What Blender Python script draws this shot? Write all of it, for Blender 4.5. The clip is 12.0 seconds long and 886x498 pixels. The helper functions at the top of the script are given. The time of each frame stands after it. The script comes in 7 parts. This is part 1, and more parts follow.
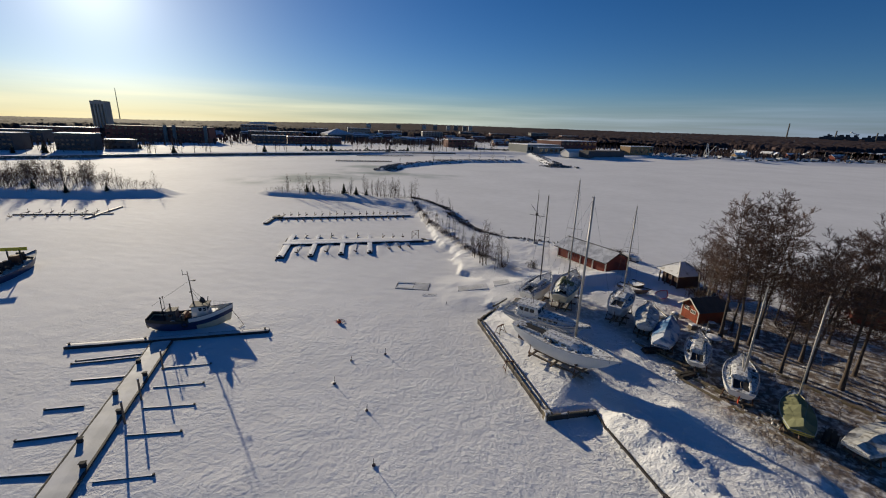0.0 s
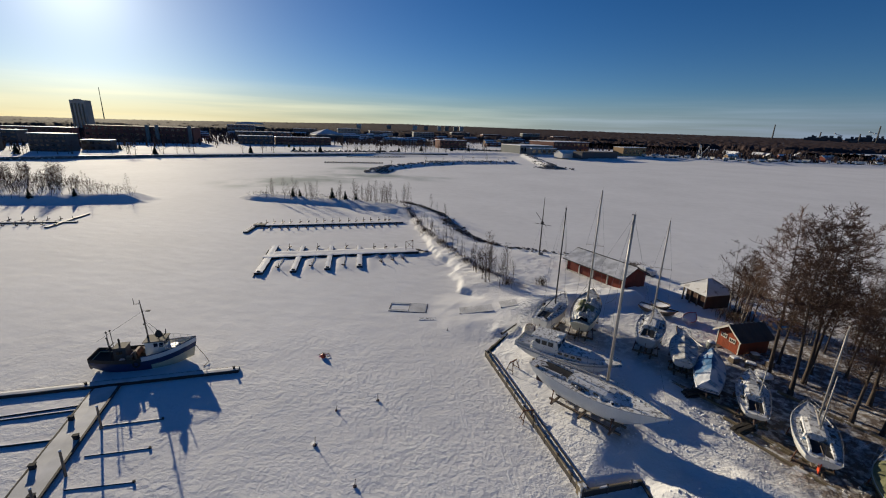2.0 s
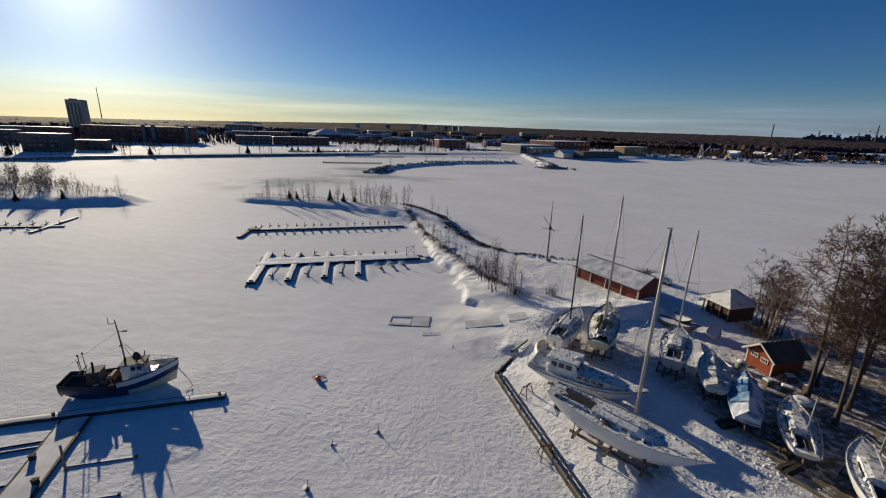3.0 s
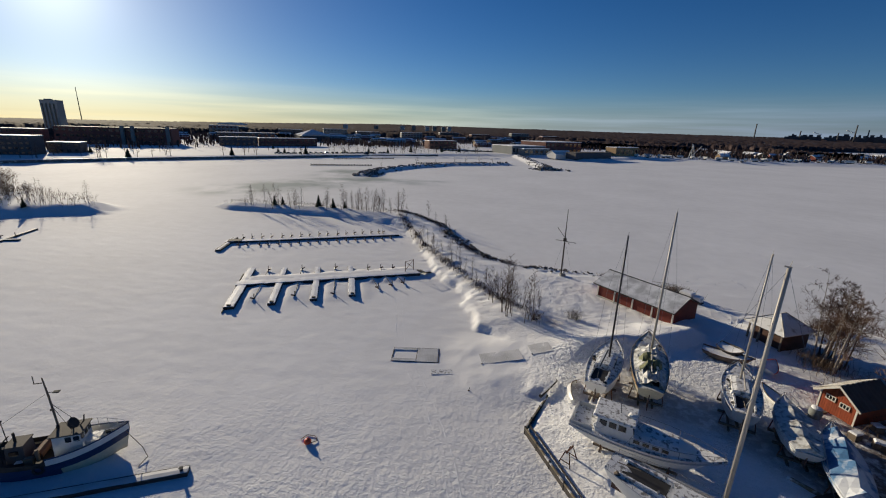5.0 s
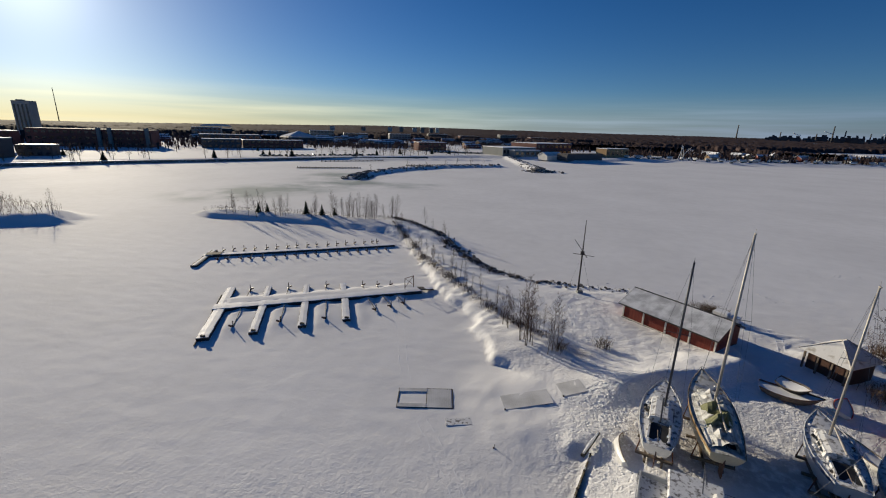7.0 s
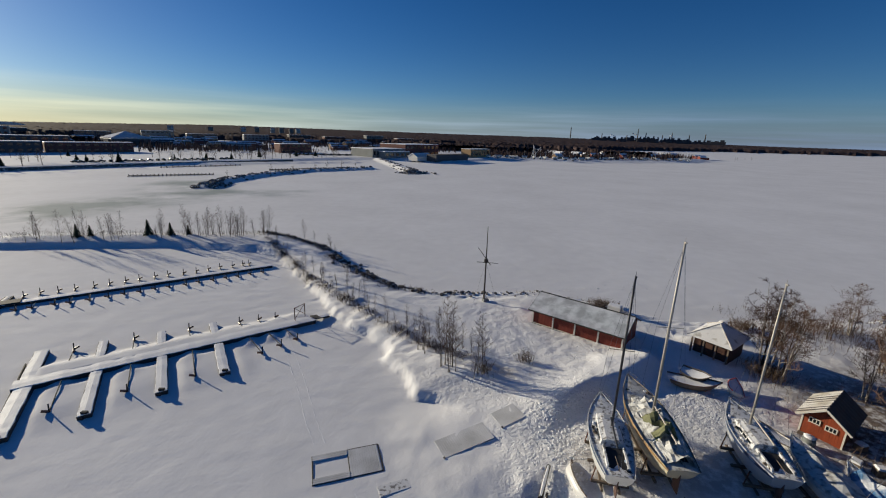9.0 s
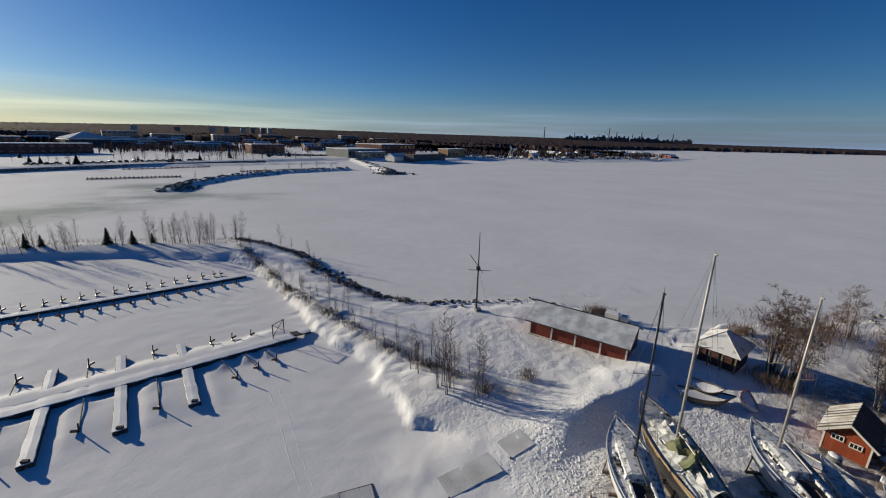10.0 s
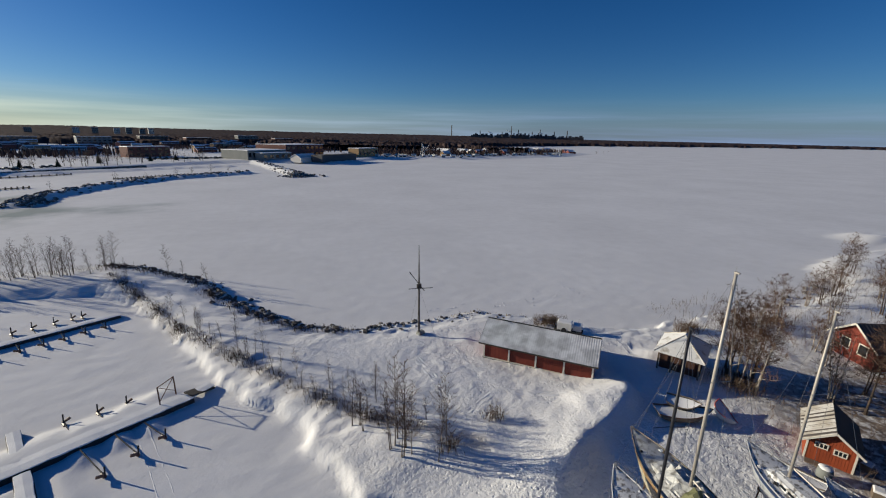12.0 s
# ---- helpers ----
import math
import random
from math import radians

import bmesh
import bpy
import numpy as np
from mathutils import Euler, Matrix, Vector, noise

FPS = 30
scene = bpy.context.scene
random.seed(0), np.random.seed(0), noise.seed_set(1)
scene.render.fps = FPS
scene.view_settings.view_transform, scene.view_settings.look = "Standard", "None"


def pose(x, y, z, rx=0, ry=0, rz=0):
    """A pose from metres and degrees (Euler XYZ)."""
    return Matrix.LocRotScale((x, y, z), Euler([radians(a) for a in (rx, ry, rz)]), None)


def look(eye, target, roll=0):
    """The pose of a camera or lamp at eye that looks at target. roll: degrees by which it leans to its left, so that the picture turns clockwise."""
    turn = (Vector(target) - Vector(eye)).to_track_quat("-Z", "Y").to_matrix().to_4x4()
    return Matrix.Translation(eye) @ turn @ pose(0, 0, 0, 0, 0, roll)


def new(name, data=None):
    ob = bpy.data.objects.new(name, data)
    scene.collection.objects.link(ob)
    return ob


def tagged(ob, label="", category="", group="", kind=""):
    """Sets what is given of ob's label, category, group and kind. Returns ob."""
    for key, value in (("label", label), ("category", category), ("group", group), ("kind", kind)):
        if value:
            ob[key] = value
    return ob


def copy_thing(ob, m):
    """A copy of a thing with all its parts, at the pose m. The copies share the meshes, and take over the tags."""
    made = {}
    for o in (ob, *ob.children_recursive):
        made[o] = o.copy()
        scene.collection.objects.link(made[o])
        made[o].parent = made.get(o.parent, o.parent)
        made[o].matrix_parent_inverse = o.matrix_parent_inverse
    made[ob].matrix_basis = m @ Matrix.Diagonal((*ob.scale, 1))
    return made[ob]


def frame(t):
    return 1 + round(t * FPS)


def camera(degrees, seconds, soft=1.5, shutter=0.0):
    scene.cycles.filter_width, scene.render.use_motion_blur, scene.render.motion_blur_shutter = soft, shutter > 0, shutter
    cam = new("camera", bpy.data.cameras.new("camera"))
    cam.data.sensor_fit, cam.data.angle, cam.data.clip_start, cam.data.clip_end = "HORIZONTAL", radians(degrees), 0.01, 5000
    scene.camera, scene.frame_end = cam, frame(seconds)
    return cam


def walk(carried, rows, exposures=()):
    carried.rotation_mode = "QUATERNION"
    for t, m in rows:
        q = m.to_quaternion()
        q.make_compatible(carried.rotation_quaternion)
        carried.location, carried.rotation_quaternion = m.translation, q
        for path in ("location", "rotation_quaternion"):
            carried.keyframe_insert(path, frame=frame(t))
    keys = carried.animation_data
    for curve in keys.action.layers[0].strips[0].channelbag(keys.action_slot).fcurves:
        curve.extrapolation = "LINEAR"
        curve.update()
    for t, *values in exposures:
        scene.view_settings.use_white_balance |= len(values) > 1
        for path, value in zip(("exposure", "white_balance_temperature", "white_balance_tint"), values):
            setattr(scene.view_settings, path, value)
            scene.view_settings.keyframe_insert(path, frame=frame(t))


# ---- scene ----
cam = camera(94.0, 12.0, 1.1)


def view(x, y, z, yaw, pitch, roll):
    """A camera pose from a place, a heading to the left of +y, a pitch and a roll, in degrees."""
    a, b = radians(yaw), radians(pitch)
    ahead = Vector((-math.sin(a) * math.cos(b), math.cos(a) * math.cos(b), math.sin(b)))
    return look((x, y, z), Vector((x, y, z)) + ahead, roll)


PATH = [
    (0, 12.60, -33.18, 23.73, 19.21, -16.36, 1.76),
    (0.5, 11.70, -31.47, 23.67, 19.03, -16.29, 1.87),
    (1, 10.81, -29.76, 23.67, 18.96, -16.29, 1.89),
    (1.5, 9.91, -28.04, 23.71, 18.57, -16.30, 1.83),
    (2, 8.98, -26.35, 23.76, 17.93, -16.26, 1.85),
    (2.5, 8.01, -24.59, 23.85, 17.83, -16.31, 1.81),
    (3, 7.08, -22.82, 23.89, 17.79, -16.33, 1.80),
    (5, 2.48, -16.06, 23.93, 16.24, -16.21, 1.70),
    (5.5, 1.37, -14.44, 23.91, 16.07, -16.19, 1.72),
    (6, 0.34, -12.73, 23.82, 16.07, -16.12, 1.74),
    (6.5, -0.66, -11.05, 23.83, 16.04, -16.09, 1.66),
    (8.5, -5.34, -6.19, 24.24, 1.00, -15.49, 1.97),
    (9, -6.13, -4.31, 24.26, -3.42, -15.38, 1.78),
    (9.5, -6.83, -2.42, 24.33, -5.19, -15.43, 1.67),
    (10, -7.55, -0.57, 24.29, -6.71, -15.32, 1.68),
    (10.5, -7.96, 1.45, 24.32, -9.09, -15.34, 1.52),
    (11, -8.31, 3.43, 24.36, -11.27, -15.40, 1.37),
    (11.5, -8.55, 5.35, 24.24, -14.54, -15.26, 1.31),
    (12, -8.57, 7.47, 24.15, -18.75, -15.23, 1.06),
]
walk(cam, [(t, view(*p)) for t, *p in PATH], [(0, 0.31, 6460, 6), (6.5, 0.28, 6400, 6), (9, 0.28, 6220, 5), (12, 0.35, 6090, 5)])

# ---- light ----
SUN_AZ, SUN_EL = -57.0, 13.0        # degrees from +y towards +x, and above the horizon
world = bpy.data.worlds.new("winter_sky")
scene.world = world
world.use_nodes = True
wn, wl = world.node_tree.nodes, world.node_tree.links
wn.clear()
sky = wn.new("ShaderNodeTexSky")
sky.sky_type = "NISHITA"
sky.sun_disc = False
sky.sun_elevation, sky.sun_rotation = radians(SUN_EL), radians(SUN_AZ)
sky.altitude, sky.air_density, sky.dust_density, sky.ozone_density = 20, 0.8, 0.14, 4.0
bg = wn.new("ShaderNodeBackground")
bg.inputs["Strength"].default_value = 0.058
out = wn.new("ShaderNodeOutputWorld")
# thin streaks of cloud low over the horizon
dirn = wn.new("ShaderNodeTexCoord")
squeeze = wn.new("ShaderNodeMapping")
squeeze.inputs["Scale"].default_value = (1.6, 1.6, 38.0)
wl.new(dirn.outputs["Generated"], squeeze.inputs["Vector"])
streak = wn.new("ShaderNodeTexNoise")
streak.inputs["Scale"].default_value, streak.inputs["Detail"].default_value = 1.6, 6
wl.new(squeeze.outputs["Vector"], streak.inputs["Vector"])
height = wn.new("ShaderNodeSeparateXYZ")
wl.new(dirn.outputs["Generated"], height.inputs["Vector"])
low = wn.new("ShaderNodeMapRange")
low.interpolation_type = "SMOOTHSTEP"
low.inputs["From Min"].default_value, low.inputs["From Max"].default_value = 0.095, 0.0
wl.new(height.outputs["Z"], low.inputs["Value"])
thick = wn.new("ShaderNodeMapRange")
thick.inputs["From Min"].default_value, thick.inputs["From Max"].default_value = 0.42, 0.66
thick.inputs["To Min"].default_value, thick.inputs["To Max"].default_value = 0.68, 0.97
wl.new(streak.outputs["Fac"], thick.inputs["Value"])
cover = wn.new("ShaderNodeMath")
cover.operation = "MULTIPLY"
wl.new(low.outputs[0], cover.inputs[0])
wl.new(thick.outputs[0], cover.inputs[1])
clouds = wn.new("ShaderNodeMix")
clouds.data_type = "RGBA"
# the low haze is warm towards the sun and blue-grey away from it
s_az, s_el = radians(SUN_AZ), radians(SUN_EL)
to_sun = Vector((math.sin(s_az) * math.cos(s_el), math.cos(s_az) * math.cos(s_el), math.sin(s_el)))
facing = wn.new("ShaderNodeVectorMath")
facing.operation = "DOT_PRODUCT"
facing.inputs[1].default_value = to_sun
wl.new(dirn.outputs["Generated"], facing.inputs[0])
tint = wn.new("ShaderNodeValToRGB")
for spot, tone in ((0.0, (2.4, 3.1, 4.7, 1)), (0.56, (4.3, 5.1, 6.0, 1)), (0.8, (6.6, 7.0, 5.9, 1)), (1.0, (10.0, 8.8, 5.6, 1))):
    knot = tint.color_ramp.elements[0] if spot == 0 else tint.color_ramp.elements[-1] if spot == 1 else tint.color_ramp.elements.new(spot)
    knot.position, knot.color = spot, tone
wl.new(facing.outputs["Value"], tint.inputs["Fac"])
bright = wn.new("ShaderNodeMapRange")
bright.inputs["From Min"].default_value, bright.inputs["From Max"].default_value = 0.38, 0.68
bright.inputs["To Min"].default_value, bright.inputs["To Max"].default_value = 0.82, 1.3
wl.new(streak.outputs["Fac"], bright.inputs["Value"])
bank_tone = wn.new("ShaderNodeVectorMath")
bank_tone.operation = "SCALE"
wl.new(tint.outputs["Color"], bank_tone.inputs[0])
wl.new(bright.outputs[0], bank_tone.inputs["Scale"])
wl.new(bank_tone.outputs["Vector"], clouds.inputs["B"])
wl.new(cover.outputs[0], clouds.inputs["Factor"])
deep = wn.new("ShaderNodeHueSaturation")
deep.inputs["Hue"].default_value = 0.511
deep.inputs["Saturation"].default_value = 1.2
deep.inputs["Value"].default_value = 0.95
wl.new(sky.outputs["Color"], deep.inputs["Color"])
wl.new(deep.outputs["Color"], clouds.inputs["A"])
# the bright sky round the sun
glow = None
clear = wn.new("ShaderNodeMath")
clear.operation = "MAXIMUM"
clear.inputs[1].default_value = 0.0
wl.new(facing.outputs["Value"], clear.inputs[0])
for power, gain in ((320.0, 6.0), (60.0, 3.2), (12.0, 0.9)):
    lobe, level = wn.new("ShaderNodeMath"), wn.new("ShaderNodeMath")
    lobe.operation, level.operation = "POWER", "MULTIPLY_ADD"
    lobe.inputs[1].default_value, level.inputs[1].default_value, level.inputs[2].default_value = power, gain, 0.0
    wl.new(clear.outputs[0], lobe.inputs[0])
    wl.new(lobe.outputs[0], level.inputs[0])
    if glow:
        wl.new(glow, level.inputs[2])
    glow = level.outputs[0]
aureole = wn.new("ShaderNodeVectorMath")
aureole.operation = "SCALE"
aureole.inputs[0].default_value = (1.0, 0.97, 0.86)
wl.new(glow, aureole.inputs["Scale"])
whole = wn.new("ShaderNodeVectorMath")
whole.operation = "ADD"
wl.new(clouds.outputs["Result"], whole.inputs[0])
wl.new(aureole.outputs["Vector"], whole.inputs[1])
wl.new(whole.outputs["Vector"], bg.inputs["Color"])
wl.new(bg.outputs["Background"], out.inputs["Surface"])

sun_data = bpy.data.lights.new("sun", "SUN")
sun_data.energy, sun_data.angle, sun_data.color = 4.2, radians(0.55), (1.0, 0.85, 0.64)
sun = new("sun", sun_data)
sun.matrix_world = look(to_sun * 300, (0, 0, 0))

# ---- materials ----


def material(name, color, rough=0.6, vary=0.25, scale=3.0, fine=30.0, bump=0.15, metal=0.0, dist=0.02, second=None, second_at=0.6, second_soft=0.08,
             second_scale=1.2, spec=0.5, per_object=0.0):
    """A surface with a broad and a fine variation of its colour, relief, and a second colour in patches."""
    m = bpy.data.materials.new(name)
    m.use_nodes = True
    n, l = m.node_tree.nodes, m.node_tree.links
    p = n["Principled BSDF"]
    p.inputs["Roughness"].default_value, p.inputs["Metallic"].default_value = rough, metal
    p.inputs["Specular IOR Level"].default_value = spec
    src = n.new("ShaderNodeMapping")
    geo = n.new("ShaderNodeNewGeometry")
    l.new(geo.outputs["Position"], src.inputs["Vector"])
    big, small = n.new("ShaderNodeTexNoise"), n.new("ShaderNodeTexNoise")
    big.inputs["Scale"].default_value, big.inputs["Detail"].default_value = scale, 4
    small.inputs["Scale"].default_value, small.inputs["Detail"].default_value = fine, 3
    for t in (big, small):
        l.new(src.outputs["Vector"], t.inputs["Vector"])
    add = n.new("ShaderNodeMath")
    add.operation = "ADD"
    l.new(big.outputs["Fac"], add.inputs[0])
    l.new(small.outputs["Fac"], add.inputs[1])
    ramp = n.new("ShaderNodeMapRange")
    ramp.inputs["From Min"].default_value, ramp.inputs["From Max"].default_value = 0.6, 1.4
    ramp.inputs["To Min"].default_value, ramp.inputs["To Max"].default_value = 1 - vary, 1 + vary
    l.new(add.outputs[0], ramp.inputs["Value"])
    value = ramp.outputs[0]
    if per_object:
        info = n.new("ShaderNodeObjectInfo")
        r2 = n.new("ShaderNodeMapRange")
        r2.inputs["To Min"].default_value, r2.inputs["To Max"].default_value = 1 - per_object, 1 + per_object
        l.new(info.outputs["Random"], r2.inputs["Value"])
        mul = n.new("ShaderNodeMath")
        mul.operation = "MULTIPLY"
        l.new(value, mul.inputs[0])
        l.new(r2.outputs[0], mul.inputs[1])
        value = mul.outputs[0]
    hsv = n.new("ShaderNodeHueSaturation")
    hsv.inputs["Color"].default_value = (*color, 1)
    l.new(value, hsv.inputs["Value"])
    color_out = hsv.outputs["Color"]
    if second:
        patch = n.new("ShaderNodeTexNoise")
        patch.inputs["Scale"].default_value, patch.inputs["Detail"].default_value = second_scale, 6
        l.new(src.outputs["Vector"], patch.inputs["Vector"])
        r3 = n.new("ShaderNodeMapRange")
        r3.inputs["From Min"].default_value, r3.inputs["From Max"].default_value = second_at - second_soft, second_at + second_soft
        l.new(patch.outputs["Fac"], r3.inputs["Value"])
        mix = n.new("ShaderNodeMix")
        mix.data_type = "RGBA"
        l.new(r3.outputs[0], mix.inputs["Factor"])
        l.new(color_out, mix.inputs["A"])
        mix.inputs["B"].default_value = (*second, 1)
        color_out = mix.outputs["Result"]
    l.new(color_out, p.inputs["Base Color"])
    if bump:
        b = n.new("ShaderNodeBump")
        b.inputs["Strength"].default_value, b.inputs["Distance"].default_value = bump, dist
        l.new(add.outputs[0], b.inputs["Height"])
        l.new(b.outputs["Normal"], p.inputs["Normal"])
    return m


SNOWC = (0.80, 0.80, 0.80)


def snow_ground():
    """Wind-packed snow: broad drifts, ripples and trodden grain, with bared ice, and brown for soil and painted shade.
    """
    m = bpy.data.materials.new("snow_ground")
    m.use_nodes = True
    n, l = m.node_tree.nodes, m.node_tree.links
    p = n["Principled BSDF"]
    p.inputs["Roughness"].default_value = 0.85
    p.inputs["Specular IOR Level"].default_value = 0.26
    geo = n.new("ShaderNodeNewGeometry")

    def tex(scale, detail=4, rough=0.55, squash=(1, 1, 1)):
        mp = n.new("ShaderNodeMapping")
        mp.inputs["Scale"].default_value = squash
        l.new(geo.outputs["Position"], mp.inputs["Vector"])
        t = n.new("ShaderNodeTexNoise")
        t.inputs["Scale"].default_value, t.inputs["Detail"].default_value, t.inputs["Roughness"].default_value = scale, detail, rough
        l.new(mp.outputs["Vector"], t.inputs["Vector"])
        return t.outputs["Fac"]

    def span(x, a, b, c, d):
        r = n.new("ShaderNodeMapRange")
        r.inputs["From Min"].default_value, r.inputs["From Max"].default_value = a, b
        r.inputs["To Min"].default_value, r.inputs["To Max"].default_value = c, d
        l.new(x, r.inputs["Value"])
        return r.outputs[0]

    def math_(op, a, b):
        q = n.new("ShaderNodeMath")
        q.operation = op
        for i, v in enumerate((a, b)):
            if isinstance(v, (int, float)):
                q.inputs[i].default_value = v
            else:
                l.new(v, q.inputs[i])
        return q.outputs[0]

    broad, mid, grain = tex(0.035), tex(0.35), tex(2.6, 5, 0.6)
    ripple = tex(1.5, 4, 0.6, (1.0, 1.25, 1.0))
    value = math_("MULTIPLY", span(broad, 0.3, 0.7, 0.93, 1.05), span(mid, 0.3, 0.7, 0.96, 1.03))
    hsv = n.new("ShaderNodeHueSaturation")
    hsv.inputs["Color"].default_value = (0.80, 0.795, 0.80, 1)
    l.new(value, hsv.inputs["Value"])
    # brown mixed in for litter and for the shade of boats and trees
    litter_shade = n.new("ShaderNodeAttribute")
    litter_shade.attribute_name = "litter_shade"
    amount = math_("MULTIPLY", litter_shade.outputs["Fac"], span(tex(1.4, 6, 0.65), 0.34, 0.54, 0.0, 1.0))
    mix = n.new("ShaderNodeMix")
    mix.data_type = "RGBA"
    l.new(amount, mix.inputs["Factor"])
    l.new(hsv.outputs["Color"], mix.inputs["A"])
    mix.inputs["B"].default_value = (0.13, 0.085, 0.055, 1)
    thin = n.new("ShaderNodeAttribute")
    thin.attribute_name = "bare_ice"
    icy = n.new("ShaderNodeMix")
    icy.data_type = "RGBA"
    l.new(math_("MULTIPLY", thin.outputs["Fac"], span(tex(0.05, 5), 0.35, 0.6, 0.0, 1.0)), icy.inputs["Factor"])
    l.new(mix.outputs["Result"], icy.inputs["A"])
    icy.inputs["B"].default_value = (0.30, 0.35, 0.35, 1)
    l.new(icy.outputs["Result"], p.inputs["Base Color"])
    height = math_("ADD", math_("MULTIPLY", ripple, 0.6), math_("ADD", math_("MULTIPLY", grain, 0.45), math_("MULTIPLY", tex(7.5, 4, 0.6), 0.2)))
    steps = n.new("ShaderNodeTexVoronoi")
    steps.inputs["Scale"].default_value, steps.inputs["Randomness"].default_value = 2.7, 1.0
    l.new(geo.outputs["Position"], steps.inputs["Vector"])
    trod = n.new("ShaderNodeAttribute")
    trod.attribute_name = "trodden"
    dents = math_("MULTIPLY", span(steps.outputs["Distance"], 0.08, 0.30, -1.0, 0.0), trod.outputs["Fac"])
    height = math_("ADD", height, math_("MULTIPLY", dents, span(tex(0.5, 3), 0.36, 0.5, 0.05, 0.3)))
    b = n.new("ShaderNodeBump")
    b.inputs["Strength"].default_value, b.inputs["Distance"].default_value = 1.0, 0.18
    coarse = n.new("ShaderNodeAttribute")
    coarse.attribute_name = "coarse"
    height = math_("MULTIPLY", height, math_("MULTIPLY", coarse.outputs["Fac"], span(tex(0.16), 0.3, 0.7, 0.5, 1.2)))
    l.new(height, b.inputs["Height"])
    l.new(b.outputs["Normal"], p.inputs["Normal"])
    return m


SNOW_GROUND = snow_ground()
SNOW = material("snow", (0.80, 0.80, 0.81), 0.6, 0.05, 0.8, 9, 0.3, dist=0.05)
SNOWY_DECK = material("snowy_deck", (0.72, 0.72, 0.72), 0.55, 0.12, 1.5, 14, 0.3, second=(0.20, 0.19, 0.18), second_at=0.57, second_scale=3.6, second_soft=0.06)
SNOWY_COVER = material("snowy_cover", (0.55, 0.55, 0.53), 0.6, 0.2, 1.5, 12, 0.4, second=(0.22, 0.21, 0.19), second_at=0.56, second_scale=2.4, second_soft=0.08)
GELCOAT = material("white_gelcoat", (0.70, 0.69, 0.66), 0.3, 0.07, 1.0, 8, 0.02)
CREAM = material("cream_gelcoat", (0.55, 0.50, 0.36), 0.35, 0.12, 1.0, 8, 0.03)
NAVY = material("navy_paint", (0.016, 0.035, 0.10), 0.35, 0.2, 1.0, 8, 0.03)
GREYHULL = material("grey_gelcoat", (0.42, 0.43, 0.44), 0.35, 0.1, 1.0, 8, 0.03)
YELLOW = material("yellow_paint", (0.62, 0.52, 0.04), 0.4, 0.15, 1.0, 8, 0.03)
ANTIFOUL = material("antifouling", (0.09, 0.05, 0.04), 0.7, 0.3, 1.5, 9, 0.1)
OLIVE = material("olive_canvas", (0.16, 0.165, 0.08), 0.8, 0.2, 1.0, 14, 0.3)
BLUETARP = material("blue_tarpaulin", (0.06, 0.16, 0.31), 0.55, 0.25, 1.2, 8, 0.4, second=(0.6, 0.62, 0.65), second_at=0.50, second_scale=0.7, second_soft=0.05)
ALU = material("mast_aluminium", (0.42, 0.385, 0.335), 0.45, 0.15, 1.0, 12, 0.02, metal=0.12)
BLACKALU = material("black_anodised", (0.02, 0.02, 0.024), 0.4, 0.2, 1.0, 12, 0.02)
WIRE = material("steel_wire", (0.22, 0.22, 0.23), 0.4, 0.1, 1, 9, 0, metal=0.5)
GLASS = material("dark_glass", (0.015, 0.02, 0.025), 0.08, 0.1, 1, 6, 0, spec=0.7)
REDWALL = material("red_ochre_boards", (0.17, 0.026, 0.014), 0.75, 0.22, 1.2, 22, 0.25, per_object=0.12)
ORANGEWALL = material("orange_red_boards", (0.29, 0.056, 0.017), 0.75, 0.18, 1.2, 22, 0.25, per_object=0.1)
TRIM = material("white_trim", (0.68, 0.64, 0.56), 0.6, 0.12, 2, 18, 0.1)
GREYTIN = material("snow_dusted_tin", (0.46, 0.46, 0.47), 0.45, 0.16, 0.6, 12, 0.1, second=(0.76, 0.76, 0.77), second_at=0.5, second_scale=0.9, second_soft=0.12)
SHINGLE = material("pale_felt", (0.40, 0.36, 0.30), 0.8, 0.15, 0.8, 14, 0.2, second=(0.60, 0.58, 0.54), second_at=0.52, second_scale=0.8, second_soft=0.1)
SNOWYROOF = material("snow_on_felt", (0.74, 0.73, 0.71), 0.75, 0.08, 0.8, 10, 0.3, second=(0.38, 0.35, 0.30), second_at=0.64, second_scale=1.1, second_soft=0.07)
DARKROOF = material("dark_felt", (0.085, 0.072, 0.065), 0.8, 0.3, 1.0, 14, 0.2)
WOOD = material("weathered_timber", (0.17, 0.13, 0.095), 0.8, 0.3, 1.5, 25, 0.3, per_object=0.2)
DARKWOOD = material("tarred_timber", (0.05, 0.042, 0.036), 0.8, 0.3, 1.5, 25, 0.3, per_object=0.2)
QUAYWOOD = material("frosted_beam", (0.20, 0.16, 0.10), 0.8, 0.3, 2.0, 20, 0.3, second=(0.7, 0.7, 0.7), second_at=0.58, second_scale=1.5, second_soft=0.05)
STEEL = material("dark_steel", (0.035, 0.035, 0.038), 0.8, 0.3, 2.0, 20, 0.1, spec=0.2)
FROST = material("frosted_planks", (0.50, 0.50, 0.50), 0.7, 0.12, 0.7, 14, 0.2, second=(0.66, 0.66, 0.67), second_at=0.52, second_scale=0.5, second_soft=0.12)
BROWNWALL = material("brown_stained_boards", (0.085, 0.038, 0.024), 0.8, 0.25, 1.2, 20, 0.2, per_object=0.15)
RUST = material("rusty_steel", (0.12, 0.05, 0.025), 0.75, 0.35, 3.0, 24, 0.2)
ORANGE = material("orange_plastic", (0.62, 0.07, 0.02), 0.45, 0.12, 2.0, 14, 0.05)
BUOY = material("weathered_buoy", (0.10, 0.055, 0.045), 0.5, 0.3, 3.0, 14, 0.1)
